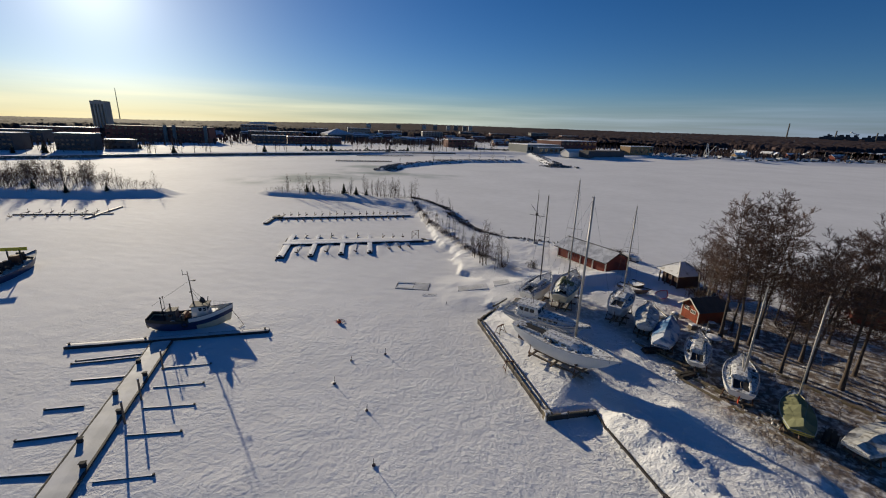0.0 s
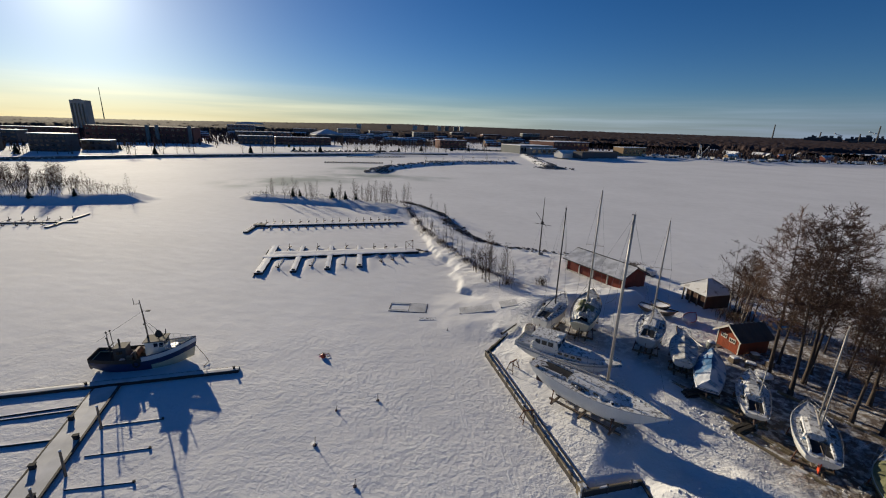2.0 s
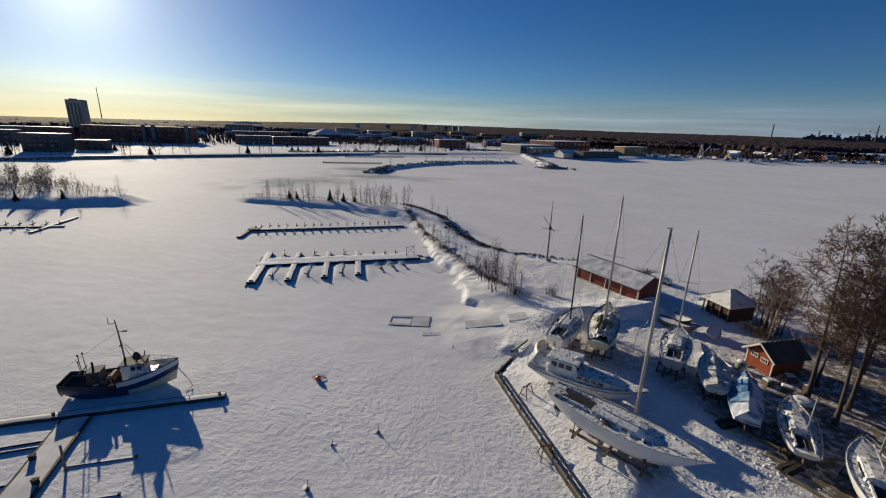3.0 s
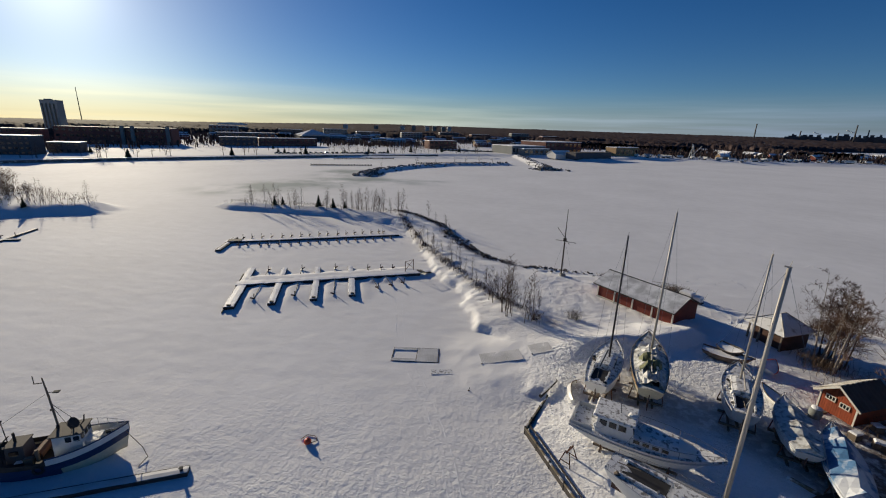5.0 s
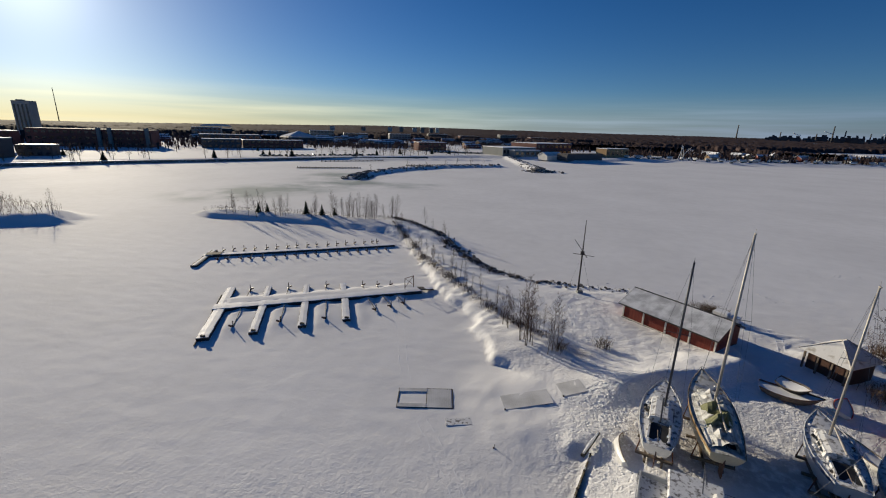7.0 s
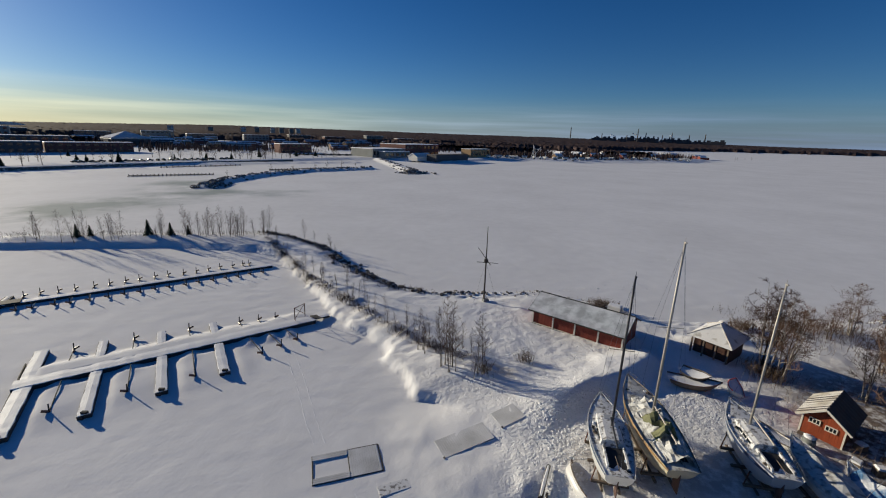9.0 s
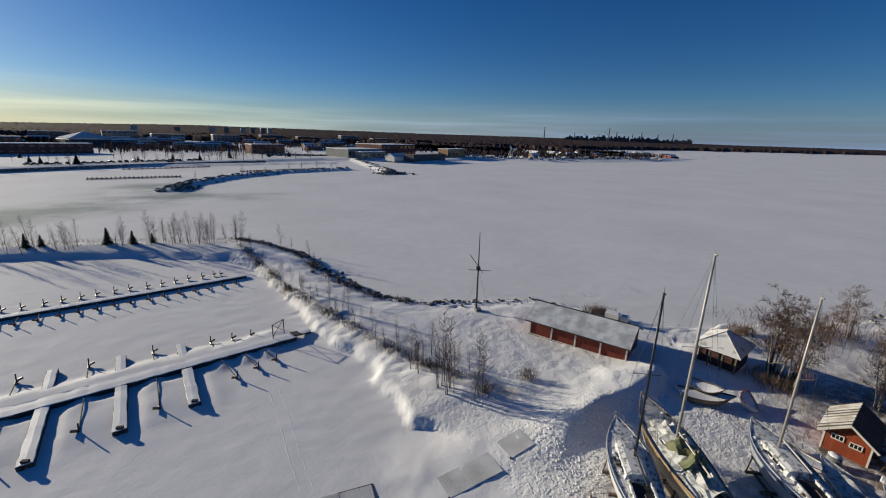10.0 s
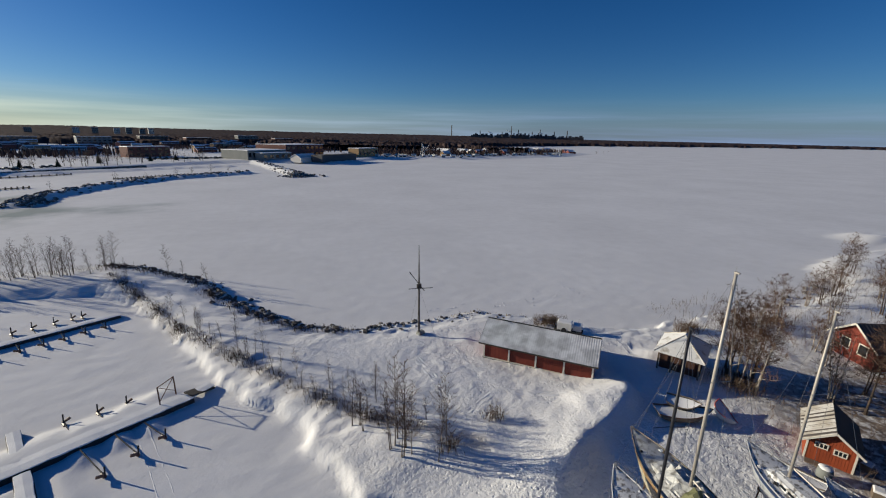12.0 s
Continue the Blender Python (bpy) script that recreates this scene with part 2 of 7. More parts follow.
BARK = material("dark_bark", (0.075, 0.055, 0.042), 0.9, 0.35, 3.0, 25, 0.5, per_object=0.15)
TWIG = material("bare_twigs", (0.105, 0.060, 0.040), 0.9, 0.3, 1.0, 10, 0, per_object=0.2)
BIRCH = material("birch_bark", (0.34, 0.30, 0.26), 0.85, 0.3, 2.0, 18, 0.3, second=(0.06, 0.05, 0.045), second_at=0.56, second_scale=4.0)
NEEDLE = material("spruce_needles", (0.030, 0.045, 0.022), 0.85, 0.35, 1.0, 8, 0, per_object=0.2)
BRUSH = material("brown_brush", (0.075, 0.047, 0.030), 0.9, 0.35, 1.0, 8, 0)
REED = material("dry_reed", (0.30, 0.22, 0.11), 0.9, 0.3, 1.0, 8, 0)
ROCK = material("dark_stone", (0.11, 0.10, 0.092), 0.85, 0.35, 1.2, 9, 0.5, second=(0.75, 0.75, 0.75), second_at=0.60, second_scale=1.3)
FOREST = material("distant_woods", (0.072, 0.052, 0.049), 0.95, 0.45, 0.03, 0.3, 0, spec=0.02)
BRICK = material("dark_red_brick", (0.17, 0.065, 0.05), 0.85, 0.2, 0.2, 3, 0.1)
CONCRETE = material("grey_concrete", (0.20, 0.21, 0.20), 0.8, 0.15, 0.15, 2, 0.1)
DARKBLOCK = material("dark_render", (0.090, 0.085, 0.086), 0.8, 0.2, 0.15, 2, 0.1)
LIGHTBLOCK = material("pale_render", (0.62, 0.60, 0.56), 0.8, 0.1, 0.15, 2, 0.1)
OCHRE = material("ochre_render", (0.36, 0.22, 0.10), 0.8, 0.15, 0.15, 2, 0.1)
TOWERWALL = material("tower_concrete", (0.30, 0.31, 0.30), 0.8, 0.12, 0.1, 1.5, 0.1)

# ---- mesh building ----


class MB:
    """Collects vertices and faces of one mesh."""

    def __init__(self):
        self.v, self.f = [], []

    def face(self, pts):
        k = len(self.v)
        self.v += [tuple(p) for p in pts]
        self.f.append(tuple(range(k, k + len(pts))))
        return self

    def box(self, c, s, rz=0.0, rx=0.0, ry=0.0, taper=1.0):
        """A box of size s centred on c, turned by degrees; taper narrows its top."""
        m = Matrix.Translation(c) @ Euler((radians(rx), radians(ry), radians(rz))).to_matrix().to_4x4()
        k = len(self.v)
        for z in (-0.5, 0.5):
            t = taper if z > 0 else 1.0
            for x, y in ((-0.5, -0.5), (0.5, -0.5), (0.5, 0.5), (-0.5, 0.5)):
                self.v.append(tuple(m @ Vector((x * s[0] * t, y * s[1] * t, z * s[2]))))
        for q in ((3, 2, 1, 0), (4, 5, 6, 7), (0, 1, 5, 4), (1, 2, 6, 5), (2, 3, 7, 6), (3, 0, 4, 7)):
            self.f.append(tuple(k + i for i in q))
        return self

    def beam(self, a, b, w, h):
        """A square beam from a to b."""
        a, b = Vector(a), Vector(b)
        d = (b - a).normalized()
        side = d.cross(Vector((0, 0, 1)))
        side = side.normalized() if side.length > 1e-4 else Vector((1, 0, 0))
        up = side.cross(d).normalized()
        k = len(self.v)
        for p in (a, b):
            for i, j in ((-1, -1), (1, -1), (1, 1), (-1, 1)):
                self.v.append(tuple(p + side * (i * w / 2) + up * (j * h / 2)))
        for q in ((0, 1, 2, 3), (7, 6, 5, 4), (0, 4, 5, 1), (1, 5, 6, 2), (2, 6, 7, 3), (3, 7, 4, 0)):
            self.f.append(tuple(k + i for i in q))
        return self

    def tube(self, pts, radii, n=6, cap=True):
        """A round bar along pts, with a radius at each."""
        pts = [Vector(p) for p in pts]
        if isinstance(radii, (int, float)):
            radii = [radii] * len(pts)
        k = len(self.v)
        ref = None
        for i, p in enumerate(pts):
            d = pts[min(i + 1, len(pts) - 1)] - pts[max(i - 1, 0)]
            d = d.normalized() if d.length > 1e-9 else Vector((0, 0, 1))
            if ref is None:
                ref = Vector((1, 0, 0)) if abs(d.x) < 0.8 else Vector((0, 1, 0))
            side = (ref - d * ref.dot(d)).normalized()
            ref = side
            up = d.cross(side)
            for j in range(n):
                a = 2 * math.pi * j / n
                self.v.append(tuple(p + (side * math.cos(a) + up * math.sin(a)) * radii[i]))
        for i in range(len(pts) - 1):
            for j in range(n):
                a, b = k + i * n + j, k + i * n + (j + 1) % n
                self.f.append((a, b, b + n, a + n))
        if cap:
            self.f.append(tuple(k + j for j in reversed(range(n))))
            self.f.append(tuple(k + (len(pts) - 1) * n + j for j in range(n)))
        return self

    def loft(self, rings, closed=True, caps=True):
        """Skin over rings of equal length."""
        k, n = len(self.v), len(rings[0])
        for r in rings:
            self.v += [tuple(p) for p in r]
        for i in range(len(rings) - 1):
            for j in range(n if closed else n - 1):
                a, b = k + i * n + j, k + i * n + (j + 1) % n
                self.f.append((a, b, b + n, a + n))
        if caps:
            self.f.append(tuple(k + j for j in reversed(range(n))))
            self.f.append(tuple(k + (len(rings) - 1) * n + j for j in range(n)))
        return self

    def lump(self, c, r, rng, flat=0.7, rough=0.25, n=6, m=4):
        """An irregular rounded lump."""
        rings = []
        for i in range(m + 1):
            a = math.pi * i / m
            ring = []
            for j in range(n):
                b = 2 * math.pi * j / n
                q = r * (1 + rng.uniform(-rough, rough))
                ring.append((c[0] + q * math.sin(a) * math.cos(b) + 0.001, c[1] + q * math.sin(a) * math.sin(b), c[2] - q * flat * math.cos(a)))
            rings.append(ring)
        return self.loft(rings)

    def mesh(self, name, mat, smooth=False):
        me = bpy.data.meshes.new(name)
        me.from_pydata(self.v, [], self.f)
        me.materials.append(mat)
        if smooth:
            me.polygons.foreach_set("use_smooth", [True] * len(me.polygons))
        me.update()
        return me


def part(name, mb, mat, parent=None, label="", smooth=False):
    """Links a collected mesh as one object under a thing or a part."""
    ob = new(name, mb.mesh(name, mat, smooth) if isinstance(mb, MB) else mb)
    if parent:
        ob.parent = parent
    if label:
        ob["label"] = label
    return ob


def thing(name, label, category, m=None, group="", kind=""):
    ob = new(name)
    if m is not None:
        ob.matrix_world = m
    return tagged(ob, label, category, group, kind)


# ---- the lie of the land ----


def hash2(ix, iy, seed):
    h = (ix.astype(np.int64) * 374761393 + iy.astype(np.int64) * 668265263 + seed * 1442695041) & 0xFFFFFFFF
    h = ((h ^ (h >> 13)) * 1274126177) & 0xFFFFFFFF
    return ((h ^ (h >> 16)) & 0xFFFF) / 65535.0


def vnoise(x, y, seed=0):
    ix, iy = np.floor(x), np.floor(y)
    fx, fy = x - ix, y - iy
    fx, fy = fx * fx * (3 - 2 * fx), fy * fy * (3 - 2 * fy)
    a, b = hash2(ix, iy, seed), hash2(ix + 1, iy, seed)
    c, d = hash2(ix, iy + 1, seed), hash2(ix + 1, iy + 1, seed)
    return (a * (1 - fx) + b * fx) * (1 - fy) + (c * (1 - fx) + d * fx) * fy - 0.5


def fbm(x, y, seed=0, octaves=3):
    return sum(vnoise(x * 2**k, y * 2**k, seed + k) / 2**k for k in range(octaves))


def inside(poly, x, y):
    """Distance to a polygon's edge, positive inside."""
    best, odd = np.full(x.shape, 1e12), np.zeros(x.shape, bool)
    for (ax, ay), (bx, by) in zip(poly, poly[1:] + poly[:1]):
        dx, dy = bx - ax, by - ay
        t = np.clip(((x - ax) * dx + (y - ay) * dy) / (dx * dx + dy * dy), 0, 1)
        best = np.minimum(best, (x - ax - t * dx) ** 2 + (y - ay - t * dy) ** 2)
        if dy:
            odd ^= ((ay > y) != (by > y)) & (x < (y - ay) / dy * dx + ax)
    return np.where(odd, 1, -1) * np.sqrt(best)


def along(line, x, y):
    """Distance to a polyline."""
    best = np.full(x.shape, 1e12)
    for (ax, ay), (bx, by) in zip(line, line[1:]):
        dx, dy = bx - ax, by - ay
        t = np.clip(((x - ax) * dx + (y - ay) * dy) / (dx * dx + dy * dy), 0, 1)
        best = np.minimum(best, (x - ax - t * dx) ** 2 + (y - ay - t * dy) ** 2)
    return np.sqrt(best)


def rise(a, b, x):
    t = np.clip((x - a) / (b - a), 0, 1)
    return t * t * (3 - 2 * t)


QUAY = [(2.6, 18.6), (1.5, 13.3), (11.6, -1.9), (15.4, 0.2), (16.2, -1.7), (19.7, -7.0), (40, -30)]
SPIT = [(60, -50)] + QUAY[::-1] + [(0.8, 18.2), (0.8, 22.0), (-0.6, 26.0), (-4.2, 28.4), (-6.8, 29.6), (-7.6, 33), (-10.4, 40), (-15, 45), (-21, 54), (-26, 64), (-33, 74), (-40, 79.5),
        (-57, 82), (-75, 80.5), (-90, 78.5), (-96, 81), (-95, 86), (-86, 90), (-55, 92), (-41, 94), (-33, 88.5), (-25, 81), (-21, 73), (-15, 64.4),
        (-8.7, 58), (-2.6, 55.3), (5, 55.5), (13.5, 56), (20, 53), (25, 48), (33, 45.5), (46, 46), (57, 46), (65, 45.5), (79, 48.5), (87, 58), (100, 62),
        (140, 64), (170, 20), (150, -50)]
ISLET = [(-260, 20), (-170, 33), (-139, 42.5), (-114, 61), (-121, 69), (-150, 74), (-200, 72), (-260, 60)]
BREAKWATER = [(-97, 178), (-99, 200), (-92, 232), (-76, 262), (-42, 292)]
INNER_WALL = [(-175, 283), (-120, 318), (-60, 352)]
JETTY = [(-11, 270), (-45, 398)]
MAINLAND = [(-2500, -900), (-420, -40), (-296, 98), (-254, 173), (-172, 282), (-110, 345), (-69, 386), (-42, 398), (15, 372), (40, 396), (62, 430), (75, 462), (158, 440),
            (230, 462), (320, 505), (398, 565), (425, 600), (330, 680), (420, 900), (900, 1150), (1700, 1250), (3000, 1000), (6000, 6000), (-6000, 6000)]
EASTLAND = [(1050, 480), (1400, 520), (3000, 300), (5000, -500), (5000, 300), (2500, 700), (1300, 600)]
RIDGE = [(-39, 84), (-30, 71), (-24, 61), (-17, 51.8), (-10, 42.8), (-5.4, 37.8), (-1.0, 34.0), (3.0, 31.5)]
OUTER = [(-42, 93), (-34, 87.5), (-25.5, 80.5), (-21.6, 73), (-15.6, 64), (-9.2, 57.6), (-2.8, 55), (5, 55)]
PLOUGHED = [(3.6, 22.4), (4.6, 24.0), (6.1, 26.0), (8.0, 27.5), (10.6, 29.2), (13.4, 30.3), (16.1, 31.6), (18.8, 33.5)]
TRAILS = [[(7.0, 41.2), (5.9, 37.8), (8.0, 37.8), (10.6, 37.7), (13.1, 36.7), (13.6, 35.5)], [(10.9, 35.5), (10.6, 33.2), (9.9, 31.7)], [(15.2, 35.2), (11.9, 32.4), (10.5, 30.8)],
          [(5.8, 47), (4.2, 42.6), (2.8, 39.2), (0.7, 36.4), (-0.8, 32.9), (0.2, 30.1), (1.5, 27.1)], [(1.5, 27.1), (3.5, 27.7), (5.3, 28.1)]]
DRIFTS = [([(17.9, -0.9), (20.6, -4.5), (24.5, -9.9)], 0.8, 1.2), ([(13.5, 33.5), (17.8, 33.0)], 0.5, 1.4),
          ([(22, 1.5), (25.5, 0.0), (29.5, -3)], 0.5, 0.9), ([(8, 47.5), (18, 38.5)], 0.2, 1.5), ([(26, 38.5), (29, 37.5)], 0.5, 1.2)]


def land(x, y):
    """Height of the snow at places (arrays)."""
    x, y = np.asarray(x, float), np.asarray(y, float)
    d = inside(SPIT, x, y)
    q = along(QUAY, x, y)
    wobble = fbm(x * 0.22, y * 0.22, 3) * 2.2 * rise(1.0, 5.0, q) * (0.3 + 0.7 * rise(-48, -36, x))
    away = rise(0.5, 5, q)
    width = 0.55 + 0.2 * away
    edge = d + np.exp(-(np.maximum(d, 0) / 1.0) ** 2) * away * (0.6 * wobble + (0.4 - 1.3 * np.abs(fbm(x * 0.33, y * 0.33, 71, 3))) * rise(-48, -36, x))
    top = 0.55 + away * 0.3 + (0.95 - 0.3 * away) * rise(0, 6, np.where(d > 0, np.minimum(d, q + 1 + 4 * away), 0))
    z = top * rise(-0.1 * width, width, edge)
    on = rise(0, 3, d)
    r = along(RIDGE, x, y)
    z = z + on * (0.45 * np.exp(-(r / 2.0) ** 2) * (1 + 0.8 * fbm(x * 0.35, y * 0.35, 11)))
    for i, (line, h, w) in enumerate(DRIFTS):
        k = along(line, x, y)
        z = z + h * np.exp(-(k / w) ** 2) * (1 + 0.5 * fbm(x * 0.35, y * 0.35, 17, 2))
    bank = np.exp(-((d - 2.0) / 2.6) ** 2) * rise(4, 9, q) * rise(-48, -36, x) * rise(1, 6, np.hypot(x + 5.5, y - 29.2))
    u, v = 0.83 * y - 0.55 * x, 0.83 * x + 0.55 * y
    spurs = np.maximum(-0.35, 0.5 - 2.2 * np.abs(fbm(u * 0.42, v * 0.13, 23, 3)))
    z = z + bank * (0.22 * spurs + 0.34 * (0.25 - np.abs(fbm(u * 0.8 + 0.5 * v, v * 0.22, 29, 4))) + 0.16 * np.abs(fbm(u * 1.5, v * 0.7, 37, 2)))
    yard = on * rise(-8, 0, x - 2) * rise(0, 6, 52 - y)
    z = z + on * 0.13 * fbm(x * 0.3, y * 0.3, 5, 2) + yard * (0.10 * fbm(x * 1.9, y * 1.9, 8, 2) + 0.04 * fbm(x * 0.8, y * 0.8, 9, 3))
    z = z + 0.035 * fbm(x * 0.5, y * 0.9, 31, 3)
    b1 = along(DRIFTS[0][0], x, y)
    z = z + np.exp(-(b1 / 2.4) ** 2) * (0.45 * fbm(x * 1.1, y * 1.1, 61, 3) + 0.35 * (0.3 - np.abs(fbm(x * 0.6, y * 0.6, 63, 3))))
    # a trodden ramp where the jetty sections lie
    k = along([(-4, 22.4), (4.2, 26.0)], x, y)
    plane = np.maximum(0.02, 0.4 + 0.09 * (x + 4) + 0.045 * (y - 22.4)) + 0.10 * fbm(x * 0.7, y * 0.7, 77, 3)
    z = z + (plane - z) * (1 - rise(2.2, 8.0, k))
    # the ploughed bank before the shed: a long back and a steep south-east face
    k = along(PLOUGHED, x, y)
    face = along([(a + 1.2, b - 1.6) for a, b in PLOUGHED], x, y) > along([(a - 1.2, b + 1.6) for a, b in PLOUGHED], x, y)
    crest = np.where(face, np.exp(-(k / 3.3) ** 1.4), 1 - np.clip(k / 1.6, 0, 1))
    z = z + 1.1 * crest * rise(22.5, 28, y) * (1 + 0.12 * fbm(x * 0.3, y * 0.3, 17, 2)) * (1 - rise(17.5, 20.5, x))
    # snow blown against the pier: level with the deck on its windward side, tongues between the fingers on the other
    ps, pn = (x + 43.2) * 0.852 + (y - 32.0) * 0.523, (x + 43.2) * 0.523 - (y - 32.0) * 0.852
    stretch = rise(-0.5, 0.8, ps) * (1 - rise(25, 28, ps))
    lee = 0.50 * (1 - rise(2.0, 4.6, -pn + 0.8 * fbm(x * 0.5, y * 0.5, 91, 2))) * rise(0.0, -0.6, pn)
    moat = np.minimum(pn - 0.9, np.min([np.where(ps > k, ps - k - 0.6, 3.0) for k in (0.0, 5.3, 10.8, 16.2)], 0))
    level = 0.22 * rise(0.35, 1.15, moat) * (1 - rise(4.5, 10, pn)) * (1 - rise(16, 20, ps))
    tongue = np.max([1 - rise(0.1, 1.3, np.abs(ps - k)) for k in (2.6, 8.0, 13.4, 19.3, 21.7, 23.9)], 0)
    z = z + stretch * (lee + level + tongue * np.maximum(0.3 - level, 0) * rise(0.2, 0.7, pn) * (1 - rise(1.2, 3.2, pn)))
    e = inside(ISLET, x, y)
    z = z + 1.9 * rise(-1, 5, e + fbm(x * 0.1, y * 0.1, 7) * 4)
    b = along(BREAKWATER, x, y)
    z = z + 1.5 * (1 - rise(1.2, 5.5, b))
    z = z + 1.2 * (1 - rise(1.5, 6, along(INNER_WALL, x, y)))
    z = z + 1.8 * (1 - rise(2.0, 6, along(JETTY, x, y)))
    f = inside(MAINLAND, x, y)
    z = z + 1.8 * rise(0, 9, f) + 5 * rise(150, 900, f) + 54 * rise(1200, 4000, f) + 0.8 * rise(20, 80, f) * fbm(x * 0.01, y * 0.01, 41)
    z = z + 5 * rise(0, 60, inside(EASTLAND, x, y))
    mound = np.hypot(x - 133, y - 71)
    z = z + 1.5 * (1 - rise(2, 9, mound)) * (1 + fbm(x * 0.3, y * 0.3, 51))
    return z


def gz(x, y):
    return float(land(np.array([x]), np.array([y]))[0])


def lines(marks):
    """Grid lines from stretches of (end, step)."""
    out = [marks[0]]
    for end, a, b in marks[1]:
        start, s = out[-1], a
        span = end - start
        while out[-1] < end - 1e-6:
            t = (out[-1] - start) / span
            out.append(min(end, out[-1] + a + (b - a) * t))
    return np.array(out)


def build_ground():
    gx = lines((-4800, [(-700, 300, 22), (-110, 12, 4), (-48, 1.6, 0.6), (46, 0.34, 0.34), (80, 0.6, 2.5), (180, 3, 7), (700, 8, 22), (4800, 25, 300)]))
    gy = lines((-2500, [(-120, 200, 8), (-34, 6, 0.8), (60, 0.36, 0.36), (100, 0.5, 1.6), (300, 2, 5), (800, 5, 18), (4800, 20, 300)]))
    X, Y = np.meshgrid(gx, gy)
    Z = land(X.ravel(), Y.ravel())
    nx, ny = len(gx), len(gy)
    co = np.stack([X.ravel(), Y.ravel(), Z], 1)
    i, j = np.meshgrid(np.arange(nx - 1), np.arange(ny - 1))
    a = (j * nx + i).ravel()
    quads = np.stack([a, a + 1, a + 1 + nx, a + nx], 1)
    me = bpy.data.meshes.new("ground")
    me.vertices.add(len(co))
    me.vertices.foreach_set("co", co.ravel())
    me.loops.add(quads.size)
    me.loops.foreach_set("vertex_index", quads.ravel())
    me.polygons.add(len(quads))
    me.polygons.foreach_set("loop_start", np.arange(len(quads)) * 4)
    me.polygons.foreach_set("use_smooth", np.ones(len(quads), bool))
    me.update()
    # needles, bark and scrapings, plus painted shade, on the boat rows' and grove's snow
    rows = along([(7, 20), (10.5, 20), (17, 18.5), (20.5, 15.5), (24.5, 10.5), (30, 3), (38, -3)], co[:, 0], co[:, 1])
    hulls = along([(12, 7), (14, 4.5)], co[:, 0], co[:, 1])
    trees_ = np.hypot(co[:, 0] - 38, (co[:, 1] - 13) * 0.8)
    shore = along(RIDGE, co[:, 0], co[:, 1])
    worn_shade = 0.45 * (1 - rise(1.2, 3.6 + 3.0 * rise(22, 28, co[:, 0]), rows)) + 0.6 * (1 - rise(0.5, 2.5, hulls)) + 0.9 * (1 - rise(11, 19, trees_)) + 0.45 * (1 - rise(0.3, 1.3, shore))
    px, py = co[:, 0], co[:, 1]
    rough = 0.16 + 0.65 * rise(26, 4, py + 0.35 * np.abs(px + 2)) * rise(-70, -20, px) + 0.62 * rise(-2, 2, inside(SPIT, px, py)) + 0.9 * (1 - rise(3, 7, along([(5, 17), (6, 24), (12, 24), (18, 25), (22, 27), (19, 12), (26, 4), (20, -4)], px, py)))
    at = me.attributes.new("trodden", "FLOAT", "POINT")
    at.data.foreach_set("value", np.clip(sum(1 - rise(0.35, 0.95, along(t, px, py)) for t in TRAILS) + 0.45 * (1 - rise(4, 9, along([(-1, 33), (2, 28), (7, 22)], px, py))) + 0.55 * (1 - rise(4, 8, along([(8, 18), (14, 22), (21, 23), (25, 28)], px, py)))
                                         + 0.2 * rise(-12, 0, inside(SPIT, px, py)) * rise(-12, 2, px), 0, 1))
    at = me.attributes.new("coarse", "FLOAT", "POINT")
    at.data.foreach_set("value", np.clip(rough, 0, 1.8))
    open_ice = 1 - rise(8, 24, along([(-116, 112), (-95, 150), (-108, 186)], px, py)) + 0.7 * (1 - rise(4, 14, along([(-95, 158), (-58, 164)], px, py)))
    at = me.attributes.new("bare_ice", "FLOAT", "POINT")
    at.data.foreach_set("value", np.clip(open_ice, 0, 1))
    at = me.attributes.new("litter_shade", "FLOAT", "POINT")
    at.data.foreach_set("value", np.clip(worn_shade, 0, 0.9))
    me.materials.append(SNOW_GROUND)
    return tagged(new("ground", me), "wind-packed white snow over frozen harbour ice and shore", "snow", kind="structure")


build_ground()

# ---- boats ----


def hull_rings(L, B, deck, depth, bow_rake=0.12, stern_w=0.62, sheer=0.25, full=2.2, n=13, top=1.0, flat_stern=True):
    """Half sections from the gunwale to the keel at stations from the stern (x = 0) to the bow (x = L)."""
    rings = []
    for i in range(n):
        u = i / (n - 1)
        w = stern_w + (1 - stern_w) * math.sin(min(u / 0.45, 1) * math.pi / 2) if u < 0.45 else math.cos(((u - 0.45) / 0.55) ** 1.35 * math.pi / 2)
        w = max(w, 0.015) * B / 2
        dz = deck + sheer * (2 * u - 0.75) ** 2 - 0.1 * sheer
        kz = deck - depth * (1 - 0.55 * max(0, (u - 0.62) / 0.38) ** 1.6 - 0.45 * max(0, (0.25 - u) / 0.25) ** 1.5)
        ring = []
        for j in range(9):
            a = math.pi * j / 8
            c, s = math.cos(a), math.sin(a)
            y = w * (abs(c) ** (1 / full)) * (1 if c >= 0 else -1) * top
            z = dz - (dz - kz) * (s ** 1.15)
            x = L * u - (bow_rake * L * (u**4) * (s if u > 0.5 else 0)) + (0.05 * L * (1 - u) ** 6 * s)
            ring.append((x, y, z))
        rings.append(ring)
    return rings


def deck_width(L, B, stern_w, u):
    w = stern_w + (1 - stern_w) * math.sin(min(u / 0.45, 1) * math.pi / 2) if u < 0.45 else math.cos(((u - 0.45) / 0.55) ** 1.35 * math.pi / 2)
    return max(w, 0.015) * B / 2


